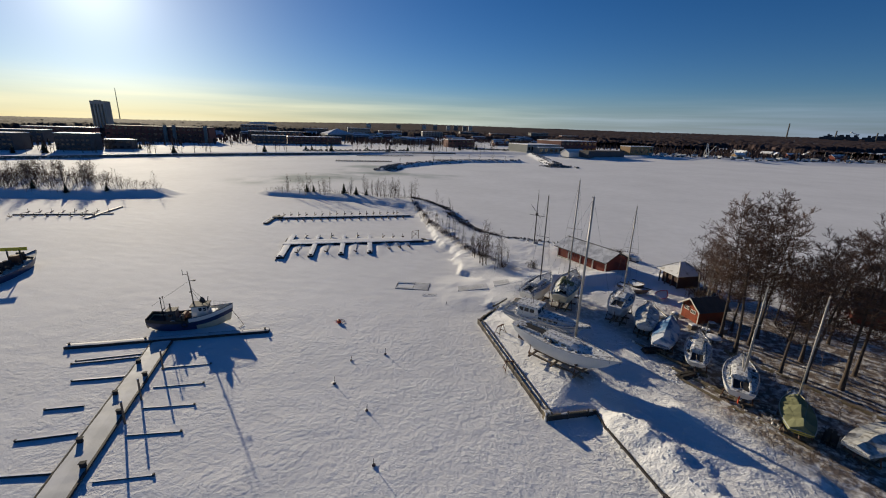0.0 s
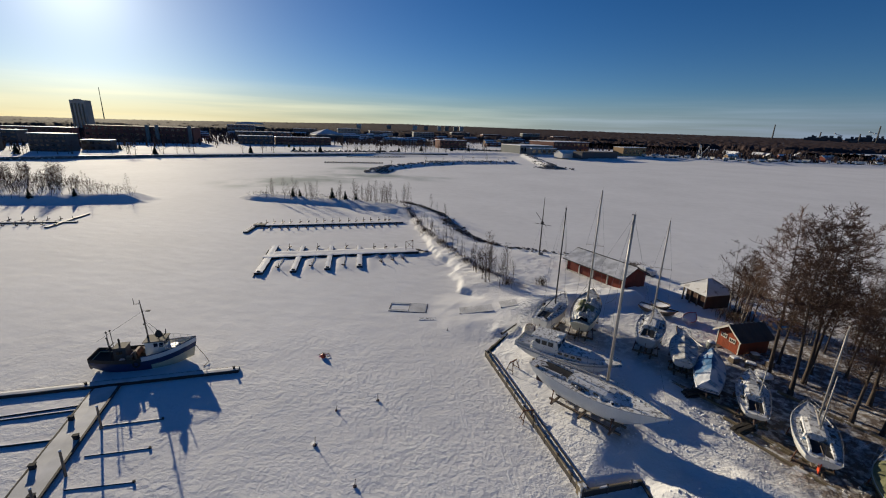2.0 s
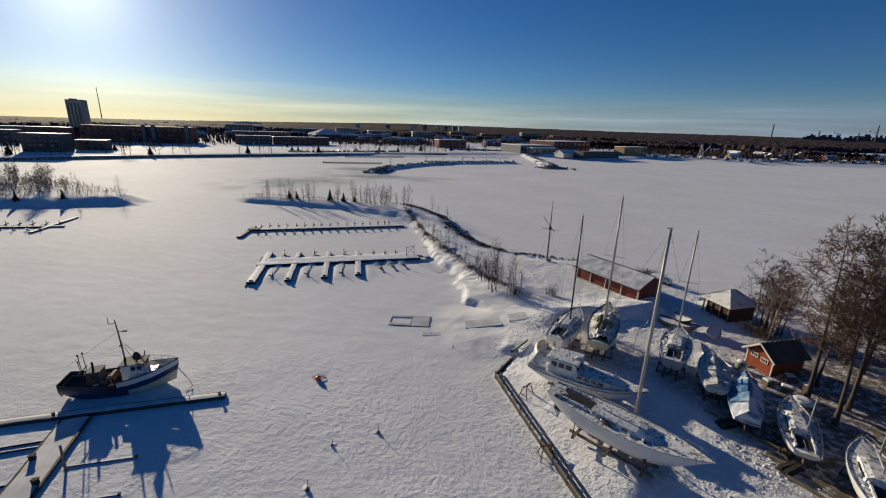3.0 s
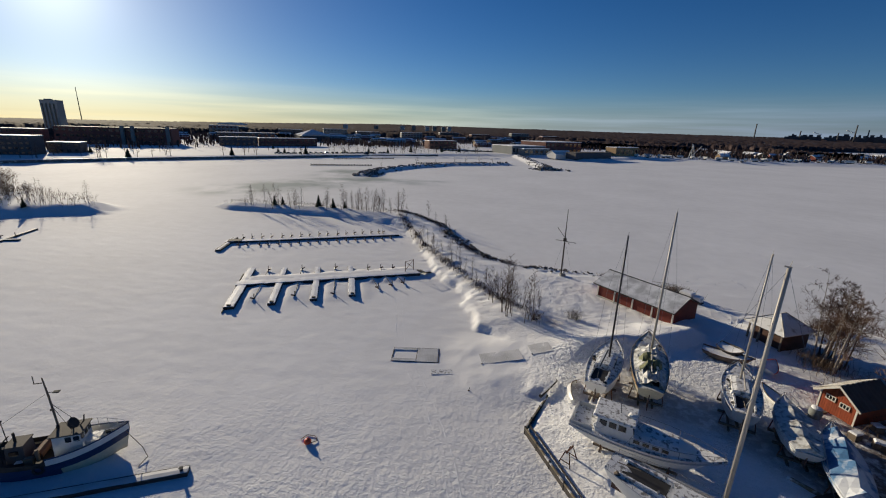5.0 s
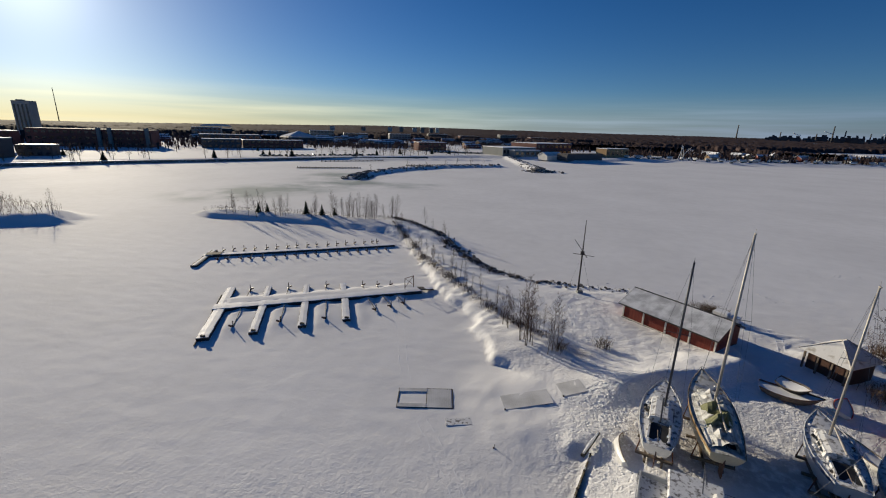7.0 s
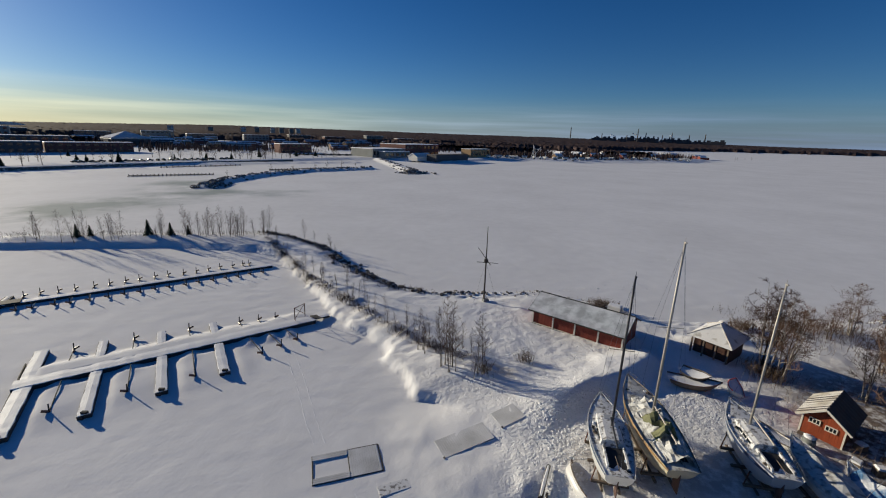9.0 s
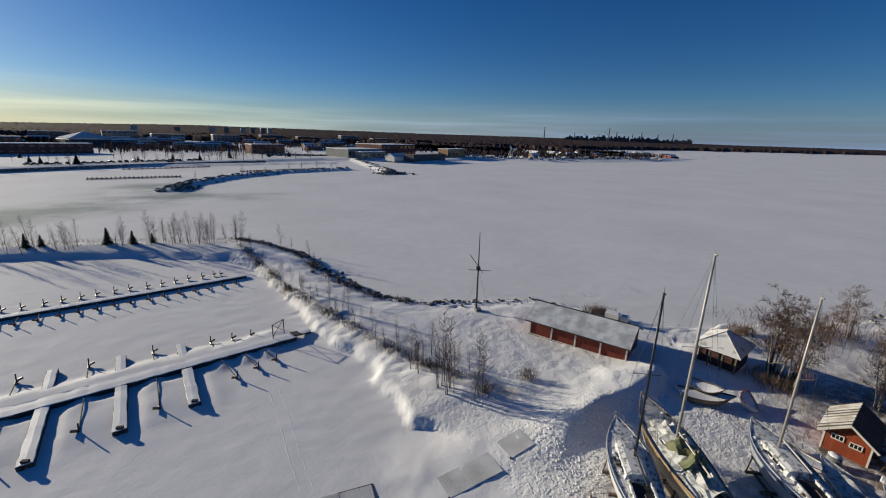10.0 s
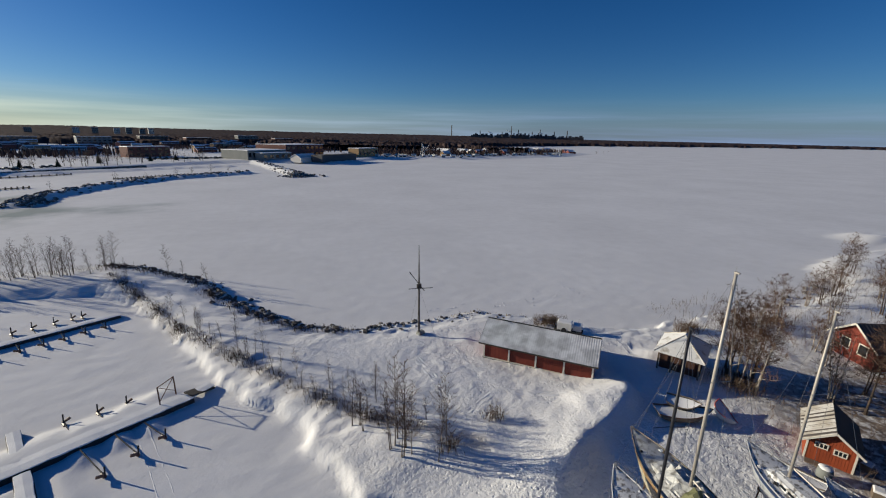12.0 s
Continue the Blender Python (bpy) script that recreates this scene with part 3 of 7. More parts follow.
def cabin_rings(L, B, stern_w, z0, u0, u1, h, frac=0.6, n=7):
    rings = []
    for i in range(n):
        u = u0 + (u1 - u0) * i / (n - 1)
        w = deck_width(L, B, stern_w, u) * frac
        k = math.sin(min(1, (1 - i / (n - 1)) * 2.4 + 0.12) * math.pi / 2)
        hh = h * k
        rings.append([(u * L, w, z0), (u * L, w * 0.88, z0 + hh * 0.75), (u * L, w * 0.5, z0 + hh), (u * L, -w * 0.5, z0 + hh), (u * L, -w * 0.88, z0 + hh * 0.75), (u * L, -w, z0)])
    return rings


def boat_pose(bow, stern, z=0.0):
    a = math.degrees(math.atan2(bow[1] - stern[1], bow[0] - stern[0]))
    return pose(stern[0], stern[1], z, 0, 0, a), math.hypot(bow[0] - stern[0], bow[1] - stern[1])


def cradle(L, B, keel_z, hull_z, m, label):
    """A timber and steel boat cradle: skids, cross beams and slanting props."""
    c = thing("boat_cradle", label, "boat cradle", m, "boat cradles")
    x0, x1 = 0.24 * L, 0.68 * L
    for y in (-0.55, 0.55):
        part("skid", MB().beam((x0 - 0.6, y, 0.07), (x1 + 0.6, y, 0.07), 0.16, 0.16), WOOD, c)
    for x in (x0, (x0 + x1) / 2, x1):
        part("cross_beam", MB().beam((x, -B * 0.44, 0.23), (x, B * 0.44, 0.23), 0.18, 0.16), WOOD, c)
    part("keel_beam", MB().beam((x0 - 0.3, 0, keel_z - 0.07), (x1 + 0.3, 0, keel_z - 0.07), 0.22, 0.14), WOOD, c)
    for x in (x0, x1):
        for s in (-1, 1):
            prop = part("prop", MB().tube([(x, s * B * 0.43, 0.28), (x, s * B * 0.36, hull_z)], 0.045, 5), RUST, c)
            part("pad", MB().box((x, s * B * 0.35, hull_z), (0.3, 0.08, 0.22)), DARKWOOD, prop)
    return c


def crumpled(u0, u1, L, B, z, seed, nx=16, ny=9, lift=0.55):
    """A slack, creased sheet of canvas over a deck."""
    rows = []
    for i in range(nx + 1):
        u = u0 + (u1 - u0) * i / nx
        w = deck_width(L, B, 0.62, u) * 0.86
        row = []
        for j in range(ny + 1):
            v = 2 * j / ny - 1
            f = noise.noise(Vector((u * L * 1.3, v * 2.1, seed))) + 0.6 * noise.noise(Vector((u * L * 3.1, v * 5.0, seed + 7)))
            row.append((u * L, v * w, z + 0.06 + max(0.0, lift * (1 - v * v) * (0.55 + 0.9 * f))))
        rows.append(row)
    return MB().loft(rows, closed=False, caps=False)


def sail_boat(label, bow, stern, B, deck, mast=None, hull=None, mast_mat=None, deck_mat=None, stripe=None, cover=None, cover_h=0.9, rudder=None, boom=True, second=None,
              stern_w=0.62, lean=0.0, cabin=True):
    """A keel boat laid up ashore: hull, deck, coachroof, cockpit, keel, rudder, rig and rails."""
    hull, mast_mat, deck_mat = hull or GELCOAT, mast_mat or ALU, deck_mat or SNOWY_DECK
    mx, my = (bow[0] + stern[0]) / 2, (bow[1] + stern[1]) / 2
    g = gz(mx, my) - 0.02
    m, L = boat_pose(bow, stern, g)
    D = deck - g
    keel_z = 0.45
    body_bottom = max(keel_z + 0.45, D - 1.75)
    depth = D - body_bottom
    b = thing("sailing_boat", label, "boat", m, "boats laid up ashore")
    rings = hull_rings(L, B, D, depth, stern_w=stern_w)
    hull_ob = part("hull", MB().loft(rings, closed=False, caps=False).face([rings[0][j] for j in range(9)][::-1]), hull, b, smooth=True)
    # a coloured band under the gunwale
    if stripe:
        band = []
        for r in rings:
            a, c = Vector(r[0]), Vector(r[1])
            o = Vector((0, 0.012, 0))
            band.append((a + o + Vector((0, 0, -0.06)), c * 0.55 + a * 0.45 + o))
        part("stripe", MB().loft([[p[0], p[1]] for p in band], closed=False, caps=False), stripe, hull_ob, "coloured band below the gunwale")
    rail = MB()
    for side in (0, 8):
        rail.tube([Vector(r[side]) + Vector((0, 0, 0.02)) for r in rings], 0.035, 4)
    part("toe_rail", rail, WOOD if hull is CREAM else GREYHULL, b)
    dk = MB()
    dk.loft([[(r[0][0], r[0][1] * 0.99, r[0][2] - 0.03), (r[0][0], 0.0, r[0][2] + 0.05), (r[8][0], r[8][1] * 0.99, r[8][2] - 0.03)] for r in rings], closed=False, caps=False)
    part("deck", dk, deck_mat, b, "snow-covered deck", smooth=True)
    # keel and rudder
    kr = []
    for z, x0, x1 in ((keel_z, 0.36, 0.56), (body_bottom + 0.25, 0.33, 0.62)):
        kr.append([(x0 * L, 0.0, z), (x0 * L + 0.3, 0.11, z), (x1 * L - 0.2, 0.09, z), (x1 * L, 0.0, z), (x1 * L - 0.2, -0.09, z), (x0 * L + 0.3, -0.11, z)])
    part("keel", MB().loft(kr), ANTIFOUL, b)
    part("rudder", MB().loft([[(0.03 * L, 0.03, z), (0.1 * L, 0.03, z), (0.1 * L, -0.03, z), (0.03 * L, -0.03, z)] for z in (keel_z + 0.35, D - 0.35)]), rudder or ANTIFOUL, b)
    if cabin and not cover:
        cr = cabin_rings(L, B, stern_w, D - 0.05, 0.33, 0.74, 0.52)
        cab = part("coachroof", MB().loft(cr), deck_mat, b, smooth=False)
        for s in (1, -1):
            for u in (0.40, 0.47, 0.54):
                w = deck_width(L, B, stern_w, u) * 0.6
                part("window", MB().box((u * L, s * w * 0.975, D + 0.16), (0.42, 0.03, 0.14), rx=s * 16), GLASS, cab)
        part("hatch", MB().box((0.62 * L, 0, D + 0.46), (0.5, 0.5, 0.07)), GREYHULL, cab)
        # cockpit well as a flat plate, its shaded depth painted dark, with coamings
        w = deck_width(L, B, stern_w, 0.2) * 0.62
        part("cockpit", MB().box((0.19 * L, 0, D + 0.075), (0.22 * L, w * 1.5, 0.03)), STEEL, b, "flat dark plate painted as the shaded cockpit well")
        for s in (1, -1):
            part("coaming", MB().box((0.19 * L, s * w * 0.86, D + 0.15), (0.25 * L, 0.12, 0.24), taper=0.9), deck_mat, b)
        part("tiller", MB().tube([(0.04 * L, 0, D + 0.25), (0.16 * L, 0.1, D + 0.42)], 0.03, 5), WOOD, b)
        for s in (1, -1):
            part("winch", MB().tube([(0.27 * L, s * w * 0.86, D + 0.26), (0.27 * L, s * w * 0.86, D + 0.42)], 0.07, 7), WIRE, b)
    if cover:
        cov = []
        for i in range(9):
            u = 0.02 + 0.84 * i / 8
            w = deck_width(L, B, stern_w, u) * 1.03
            hh = cover_h * (0.75 + 0.25 * math.sin(i * 2.1 + L)) * (1 - 0.35 * abs(i / 8 - 0.45))
            cov.append([(u * L, w, D - 0.12), (u * L, w * 0.93, D + 0.16), (u * L, w * 0.45, D + hh * 0.62), (u * L, 0, D + hh), (u * L, -w * 0.45, D + hh * 0.58), (u * L, -w * 0.93, D + 0.16),
                        (u * L, -w, D - 0.12)])
        part("cover", MB().loft(cov, closed=False, caps=True), cover, b, "winter cover sagging over a ridge pole")
    # bags, ropes and fenders left lying about the deck
    rng = random.Random(int(L * 1000))
    if not cover:
        for tone in (STEEL, WOOD, BLUETARP, SNOW, SNOW):
            for _ in range(3):
                u = rng.uniform(0.06, 0.9)
                w = deck_width(L, B, stern_w, u) * 0.8
                part("deck_gear", MB().lump((u * L, rng.choice((-1, 1)) * w * rng.uniform(0.65, 0.98), D + 0.1), rng.uniform(0.09, 0.2), rng, 0.7, 0.3, 6, 4), tone, b)
    # bow and stern rails
    side = [(u * L, max(deck_width(L, B, stern_w, u) * 0.93, 0.05), D + 0.55 + 0.12 * (u > 0.9)) for u in (0.84, 0.92, 0.985)]
    side = side + [(x, -y, z) for x, y, z in side[::-1]]
    pulpit = part("pulpit", MB().tube(side, 0.018, 4), WIRE, b)
    for q in side:
        part("stanchion", MB().tube([(q[0], q[1], D), q], 0.016, 4), WIRE, pulpit)
    if not cover:
        rl = MB()
        for s in (1, -1):
            q = [(u * L, s * deck_width(L, B, stern_w, u) * 0.93, D + 0.5) for u in (0.02, 0.16, 0.3, 0.45, 0.6, 0.72, 0.84)]
            rl.tube(q, 0.010, 3)
            for p in q:
                rl.tube([(p[0], p[1], D), p], 0.014, 3)
        part("guard_rail", rl, WIRE, b)
    inv = m.inverted()

    def rig(at, top, r, name, spread=True):
        foot = inv @ Vector((at[0], at[1], deck))
        tip = inv @ Vector((at[0] + lean, at[1], top))
        ms = part(name, MB().tube([(foot.x, foot.y, D + 0.1), (tip.x, tip.y, tip.z * 0.6), (tip.x, tip.y, tip.z)], [r, r * 0.95, r * 0.75], 8), mast_mat, b, smooth=True)
        H = tip.z - D
        if spread:
            sp = MB()
            for k in (0.55,):
                for s in (1, -1):
                    sp.tube([(tip.x, 0, D + H * k), (tip.x - 0.1, s * B * 0.3, D + H * k + 0.04)], 0.025, 4)
            part("spreader", sp, mast_mat, ms)
            st = MB()
            st.tube([(tip.x, tip.y, tip.z - 0.1), (L * 0.985, 0, D + 0.15)], 0.009, 3)
            st.tube([(tip.x, tip.y, tip.z - 0.1), (0.02, 0, D + 0.1)], 0.009, 3)
            for s in (1, -1):
                st.tube([(tip.x, tip.y, tip.z - 0.1), (tip.x - 0.1, s * B * 0.3, D + H * 0.55 + 0.04), (tip.x - 0.1, s * B * 0.45, D)], 0.009, 3)
            part("stay", st, WIRE, ms)
            hd = MB().box((tip.x - 0.05, tip.y, tip.z + 0.03), (0.3, 0.09, 0.07))
            hd.tube([(tip.x, tip.y, tip.z), (tip.x + 0.05, tip.y, tip.z + 0.35)], 0.012, 4)
            part("masthead", hd, mast_mat, ms)
        return foot

    if mast:
        f = rig(mast[:2], mast[2], mast[3] if len(mast) > 3 else 0.085, "mast")
        if boom:
            part("boom", MB().tube([(f.x - 0.1, 0, D + 1.15), (f.x - 0.36 * L, 0.05, D + 1.05)], 0.06, 7), mast_mat, b)
    if second:
        rig(second[:2], second[2], 0.055, "mizzen_mast", False)
    cradle(L, B, keel_z, body_bottom + depth * 0.35, m, "frosted timber and steel cradle under a laid-up boat")
    return b


sail_boat("white sailing boat with a black mast on a cradle", (8.85, 24.4), (6.55, 16.0), 2.8, 4.05, (7.9, 20.3, 15.8), GELCOAT, BLACKALU, stripe=NAVY)
torn = sail_boat("cream yellow sailing boat with a torn snowy cover on a cradle", (12.2, 26.7), (10.7, 16.1), 3.1, 4.3, (11.4, 21.2, 17.9, 0.10), CREAM, ALU, stripe=OCHRE, deck_mat=SNOWY_COVER)
tz = 4.3 - (gz(11.45, 21.4) - 0.02)
part("torn_cover", crumpled(0.05, 0.62, 10.7, 3.1, tz, 3.0, lift=0.95), SNOWY_COVER, torn, "torn canvas under patchy snow")
part("crumpled_canvas", crumpled(0.22, 0.45, 10.7, 2.2, tz + 0.25, 9.0, 10, 7, 1.1), OLIVE, torn, "heap of green canvas")
sail_boat("grey-white sailing boat with a dark boot top and tall mast", (19.1, 23.4), (17.1, 15.5), 2.8, 4.1, (18.2, 20.2, 15.4), GREYHULL, ALU, stripe=NAVY)
sail_boat("small mastless white boat with a snowy deck cover", (21.4, 20.0), (20.1, 13.0), 2.5, 3.5, None, GELCOAT, stripe=BLUETARP, cover=SNOWY_COVER, cover_h=0.7, boom=False)
sail_boat("mastless boat under a bright blue tarpaulin with snow on top", (23.6, 17.8), (21.3, 9.6), 2.5, 3.1, None, NAVY, cover=BLUETARP, cover_h=1.3, boom=False)
sail_boat("white boat with a snow-filled cockpit and a short mast", (25.7, 14.2), (24.0, 7.0), 2.4, 3.2, (24.9, 9.5, 6.2, 0.05), GELCOAT, boom=False)
sail_boat("white two-masted sailing boat with an orange rudder", (28.3, 9.9), (26.4, 2.9), 2.7, 3.4, (28.2, 7.9, 11.2, 0.07), GELCOAT, ALU, rudder=ORANGE, second=(27.4, 6.0, 8.2), stern_w=0.7)
sail_boat("yellow sailing boat under an olive canvas cover", (31.1, 5.6), (29.5, -0.2), 2.3, 2.9, (30.8, 4.2, 12.2, 0.07), YELLOW, ALU, cover=OLIVE, cover_h=1.0, boom=False)
sail_boat("white boat hull with a snow-covered deck beside the trees", (37.3, 3.6), (32.2, -1.0), 2.4, 3.0, None, GELCOAT, cover=SNOWY_COVER, cover_h=0.5, boom=False)
sail_boat("long white sailing yacht with a tall pale mast on a cradle", (17.2, 2.6), (7.0, 7.7), 3.2, 3.95, (13.1, 6.6, 18.05, 0.125), GELCOAT, ALU, stripe=NAVY, stern_w=0.55)


def motor_yacht():
    bow, stern, B, deck = (14.6, 10.7), (4.9, 13.1), 3.2, 3.1
    g = gz(9.5, 12) - 0.02
    m, L = boat_pose(bow, stern, g)
    D = deck - g
    b = thing("motor_yacht", "white motor cruiser with a raised wheelhouse and snowy foredeck", "boat", m, "boats laid up ashore")
    rings = hull_rings(L, B, D, D - 0.42, stern_w=0.86, sheer=0.3, full=2.8)
    part("hull", MB().loft(rings, closed=False, caps=False).face([rings[0][j] for j in range(9)][::-1]), GELCOAT, b, smooth=True)
    part("rubbing_strake", MB().tube([Vector(r[0]) + Vector((0, 0.02, -0.22)) for r in rings], 0.05, 5).tube([Vector(r[8]) + Vector((0, -0.02, -0.22)) for r in rings], 0.05, 5), GREYHULL, b)
    dk = MB().loft([[(r[0][0], r[0][1] * 0.99, r[0][2] - 0.05), (r[0][0], 0, r[0][2] + 0.02), (r[8][0], r[8][1] * 0.99, r[8][2] - 0.05)] for r in rings], closed=False, caps=False)
    part("deck", dk, SNOWY_DECK, b, smooth=True)
    cr = cabin_rings(L, B, 0.86, D - 0.05, 0.42, 0.86, 0.62, 0.74)
    trunk = part("forward_trunk", MB().loft(cr), GELCOAT, b)
    fc = [[(p[0], p[1] * 1.02, p[2] + 0.03) for p in r[1:5]] for r in cr[:5]]
    part("foredeck_cover", MB().loft(fc, closed=False, caps=False), SNOWY_DECK, trunk, "snow-dusted canvas cover")
    for s in (1, -1):
        for u in (0.46, 0.52, 0.58, 0.64):
            w = deck_width(L, B, 0.86, u) * 0.74
            part("port_light", MB().box((u * L, s * w * 0.97, D + 0.22), (0.4, 0.04, 0.2), rx=s * 14), GLASS, trunk)
    w = 1.16
    wh = MB().loft([[(0.18 * L, w, D - 0.05), (0.18 * L, -w, D - 0.05), (0.45 * L, -w, D - 0.05), (0.45 * L, w, D - 0.05)],
                    [(0.19 * L, w * 0.92, D + 1.25), (0.19 * L, -w * 0.92, D + 1.25), (0.42 * L, -w * 0.92, D + 1.25), (0.42 * L, w * 0.92, D + 1.25)]])
    house = part("wheelhouse", wh, GELCOAT, b)
    for s in (1, -1):
        for u in (0.22, 0.285, 0.35):
            part("window", MB().box((u * L + 0.1, s * w * 0.957, D + 0.85), (0.5, 0.04, 0.42), rx=s * 4), GLASS, house)
    for y in (-0.55, 0.55):
        part("windscreen", MB().box((0.4305 * L, y, D + 0.85), (0.05, 0.85, 0.45), ry=-13), GLASS, house)
    part("wheelhouse_roof", MB().box((0.3 * L, 0, D + 1.31), (0.29 * L, w * 2.05, 0.12), taper=0.94), SNOWY_DECK, house, "snow-covered roof")
    part("bulwark", MB().box((0.085 * L, B * 0.41, D + 0.12), (0.16 * L, 0.08, 0.45)).box((0.085 * L, -B * 0.41, D + 0.12), (0.16 * L, 0.08, 0.45)).box((0.01 * L + 0.04, 0, D + 0.12), (0.08, B * 0.8, 0.45)),
         GREYHULL, b)
    part("signal_mast", MB().tube([(0.33 * L, 0, D + 1.37), (0.31 * L, 0, D + 3.3)], 0.035, 5).box((0.33 * L, 0, D + 2.4), (0.08, 0.9, 0.05)), WIRE, b)
    part("radar_dome", MB().tube([(0.41 * L, 0, D + 1.37), (0.41 * L, 0, D + 1.5), (0.41 * L, 0, D + 1.62)], [0.3, 0.3, 0.16], 10), GELCOAT, b)
    rl = MB()
    for s in (1, -1):
        q = [(u * L, s * max(0.08, deck_width(L, B, 0.86, u) * 0.94), D + 0.62 + 0.1 * u) for u in (0.42, 0.52, 0.62, 0.72, 0.82, 0.92, 0.985)]
        rl.tube(q, 0.02, 4)
        for p in q:
            rl.tube([(p[0], p[1], D + 0.05), p], 0.016, 4)
    part("guard_rail", rl, WIRE, b)
    part("life_ring", MB().tube([(0.2 * L + 0.28 * math.cos(a), -w * 1.0, D + 0.5 + 0.28 * math.sin(a)) for a in [k * math.pi / 5 for k in range(11)]], 0.06, 5), GELCOAT, b)
    part("stem_post", MB().box((0.955 * L, 0, D + 0.2), (0.3, 0.14, 0.3)), WOOD, b)
    cradle(L, B, 0.5, 1.0, m, "long timber and steel trestle under a motor cruiser")


motor_yacht()


def fishing_boat():
    stern, bow = (-34.1, -2.95), (-26.65, 2.1)
    m, L = boat_pose(bow, stern, -0.35)
    B, D = 3.0, 1.35
    b = thing("fishing_boat", "old blue and white wooden fishing boat frozen in beside a jetty", "boat", m)
    rings = hull_rings(L, B, D, 1.4, stern_w=0.72, sheer=0.62, full=2.6, bow_rake=0.04)
    hull = part("hull", MB().loft(rings, closed=False, caps=False).face([rings[0][j] for j in range(9)][::-1]), CREAM, b, "cream lower hull", smooth=True)
    upper = []
    for r in rings:
        upper.append([Vector(r[0]) + Vector((0, 0.03, 0.03)), Vector(r[1]) + Vector((0, 0.03, 0))])
    lower = [[Vector(r[8]) + Vector((0, -0.03, 0.03)), Vector(r[7]) + Vector((0, -0.03, 0))] for r in rings]
    part("blue_strake", MB().loft(upper, closed=False, caps=False).loft(lower, closed=False, caps=False), NAVY, hull, "dark blue painted strake")
    aft = MB().loft([[(Vector(p) + Vector((0, -0.05, 0.0))) for p in r[5:]] for r in rings[:8]], closed=False, caps=False)
    part("dark_planking", aft, NAVY, hull, "dark blue aft planking")
    part("transom", MB().face([(-0.03, p[1], p[2]) for p in rings[0]]), NAVY, hull)
    band = []
    for r in rings[6:]:
        o = Vector((0, -0.05, 0))
        a, c = Vector(r[8]), Vector(r[7])
        band.append([a + o + Vector((0, 0, 0.55)), a + o + Vector((0, 0, 0.05))])
    part("bulwark", MB().loft(band, closed=False, caps=False).loft([[Vector((p[0].x, -p[0].y, p[0].z)), Vector((p[1].x, -p[1].y, p[1].z))] for p in band], closed=False, caps=False), GELCOAT, b, "white bow bulwark")
    part("cap_rail", MB().tube([Vector(p[0]) for p in band], 0.05, 5).tube([(p[0].x, -p[0].y, p[0].z) for p in band], 0.05, 5), NAVY, b)
    part("stern_bulwark", MB().loft([[Vector(g[8]) + Vector((0, -0.04, 0.38)), Vector(g[8]) + Vector((0, -0.04, -0.1))] for g in rings[:7]], closed=False, caps=False).loft([[Vector(g[0]) + Vector((0, 0.04, 0.38)), Vector(g[0]) + Vector((0, 0.04, -0.1))] for g in rings[:7]], closed=False, caps=False).box((0.0, 0, rings[0][0][2] + 0.14), (0.07, abs(rings[0][0][1]) * 2, 0.48)), DARKWOOD, b, "dark stern bulwark")
    part("deck", MB().loft([[(r[0][0], r[0][1] * 0.97, r[0][2] - 0.12), (r[8][0], r[8][1] * 0.97, r[8][2] - 0.12)] for r in rings], closed=False, caps=False), DARKWOOD, b)
    part("deck_snow", MB().box((0.80 * L, 0, D + 0.22), (0.7, 0.8, 0.1), taper=0.7).box((0.36 * L, 0.5, D - 0.02), (0.8, 0.5, 0.16), taper=0.6).box((0.28 * L, -0.3, D - 0.02), (0.5, 0.7, 0.14), taper=0.6), SNOW, b)
    hz = D - 0.1
    house = part("wheelhouse", MB().box((0.615 * L, 0, hz + 0.85), (1.75, 1.55, 1.75), taper=0.94), GELCOAT, b, "white wheelhouse")
    part("roof", MB().box((0.615 * L, 0, hz + 1.76), (1.95, 1.7, 0.09)), DARKROOF, house)
    for x in (0.1, 0.58):
        for s in (-1, 1):
            part("window", MB().box((0.615 * L + x, s * 0.745, hz + 1.36), (0.34, 0.06, 0.40)), GLASS, house)
    for y in (-0.5, 0, 0.5):
        part("window", MB().box((0.615 * L + 0.84, y, hz + 1.36), (0.05, 0.36, 0.36)), GLASS, house)
    fore = part("fore_cabin", MB().box((0.755 * L, 0, hz + 0.5), (1.0, 1.1, 0.7), taper=0.9), GELCOAT, b)
    part("dish", MB().tube([(0.645 * L, -0.2, hz + 1.78), (0.645 * L, -0.2, hz + 2.2)], 0.05, 5).tube([(0.615 * L, -0.2, hz + 2.2), (0.64 * L, -0.2, hz + 2.25), (0.66 * L, -0.2, hz + 2.36)], [0.08, 0.36, 0.42], 10), STEEL, b)
    part("funnel", MB().box((0.53 * L, 0.1, hz + 1.5), (0.4, 0.35, 0.3)).tube([(0.53 * L, 0.1, hz), (0.53 * L, 0.1, hz + 2.1)], 0.09, 6).tube([(0.665 * L, 0.2, hz + 1.75), (0.70 * L, 0.2, hz + 2.1), (0.71 * L, 0.2, hz + 2.6)], 0.045, 5), STEEL, b)
    inv = m.inverted()
    f = inv @ Vector((-30.35, 0.0, 0))
    mast = part("mast", MB().tube([(f.x, f.y, D), (f.x - 0.15, f.y, 5.6), (f.x - 0.25, f.y, 7.1)], [0.08, 0.065, 0.04], 7), WOOD, b)
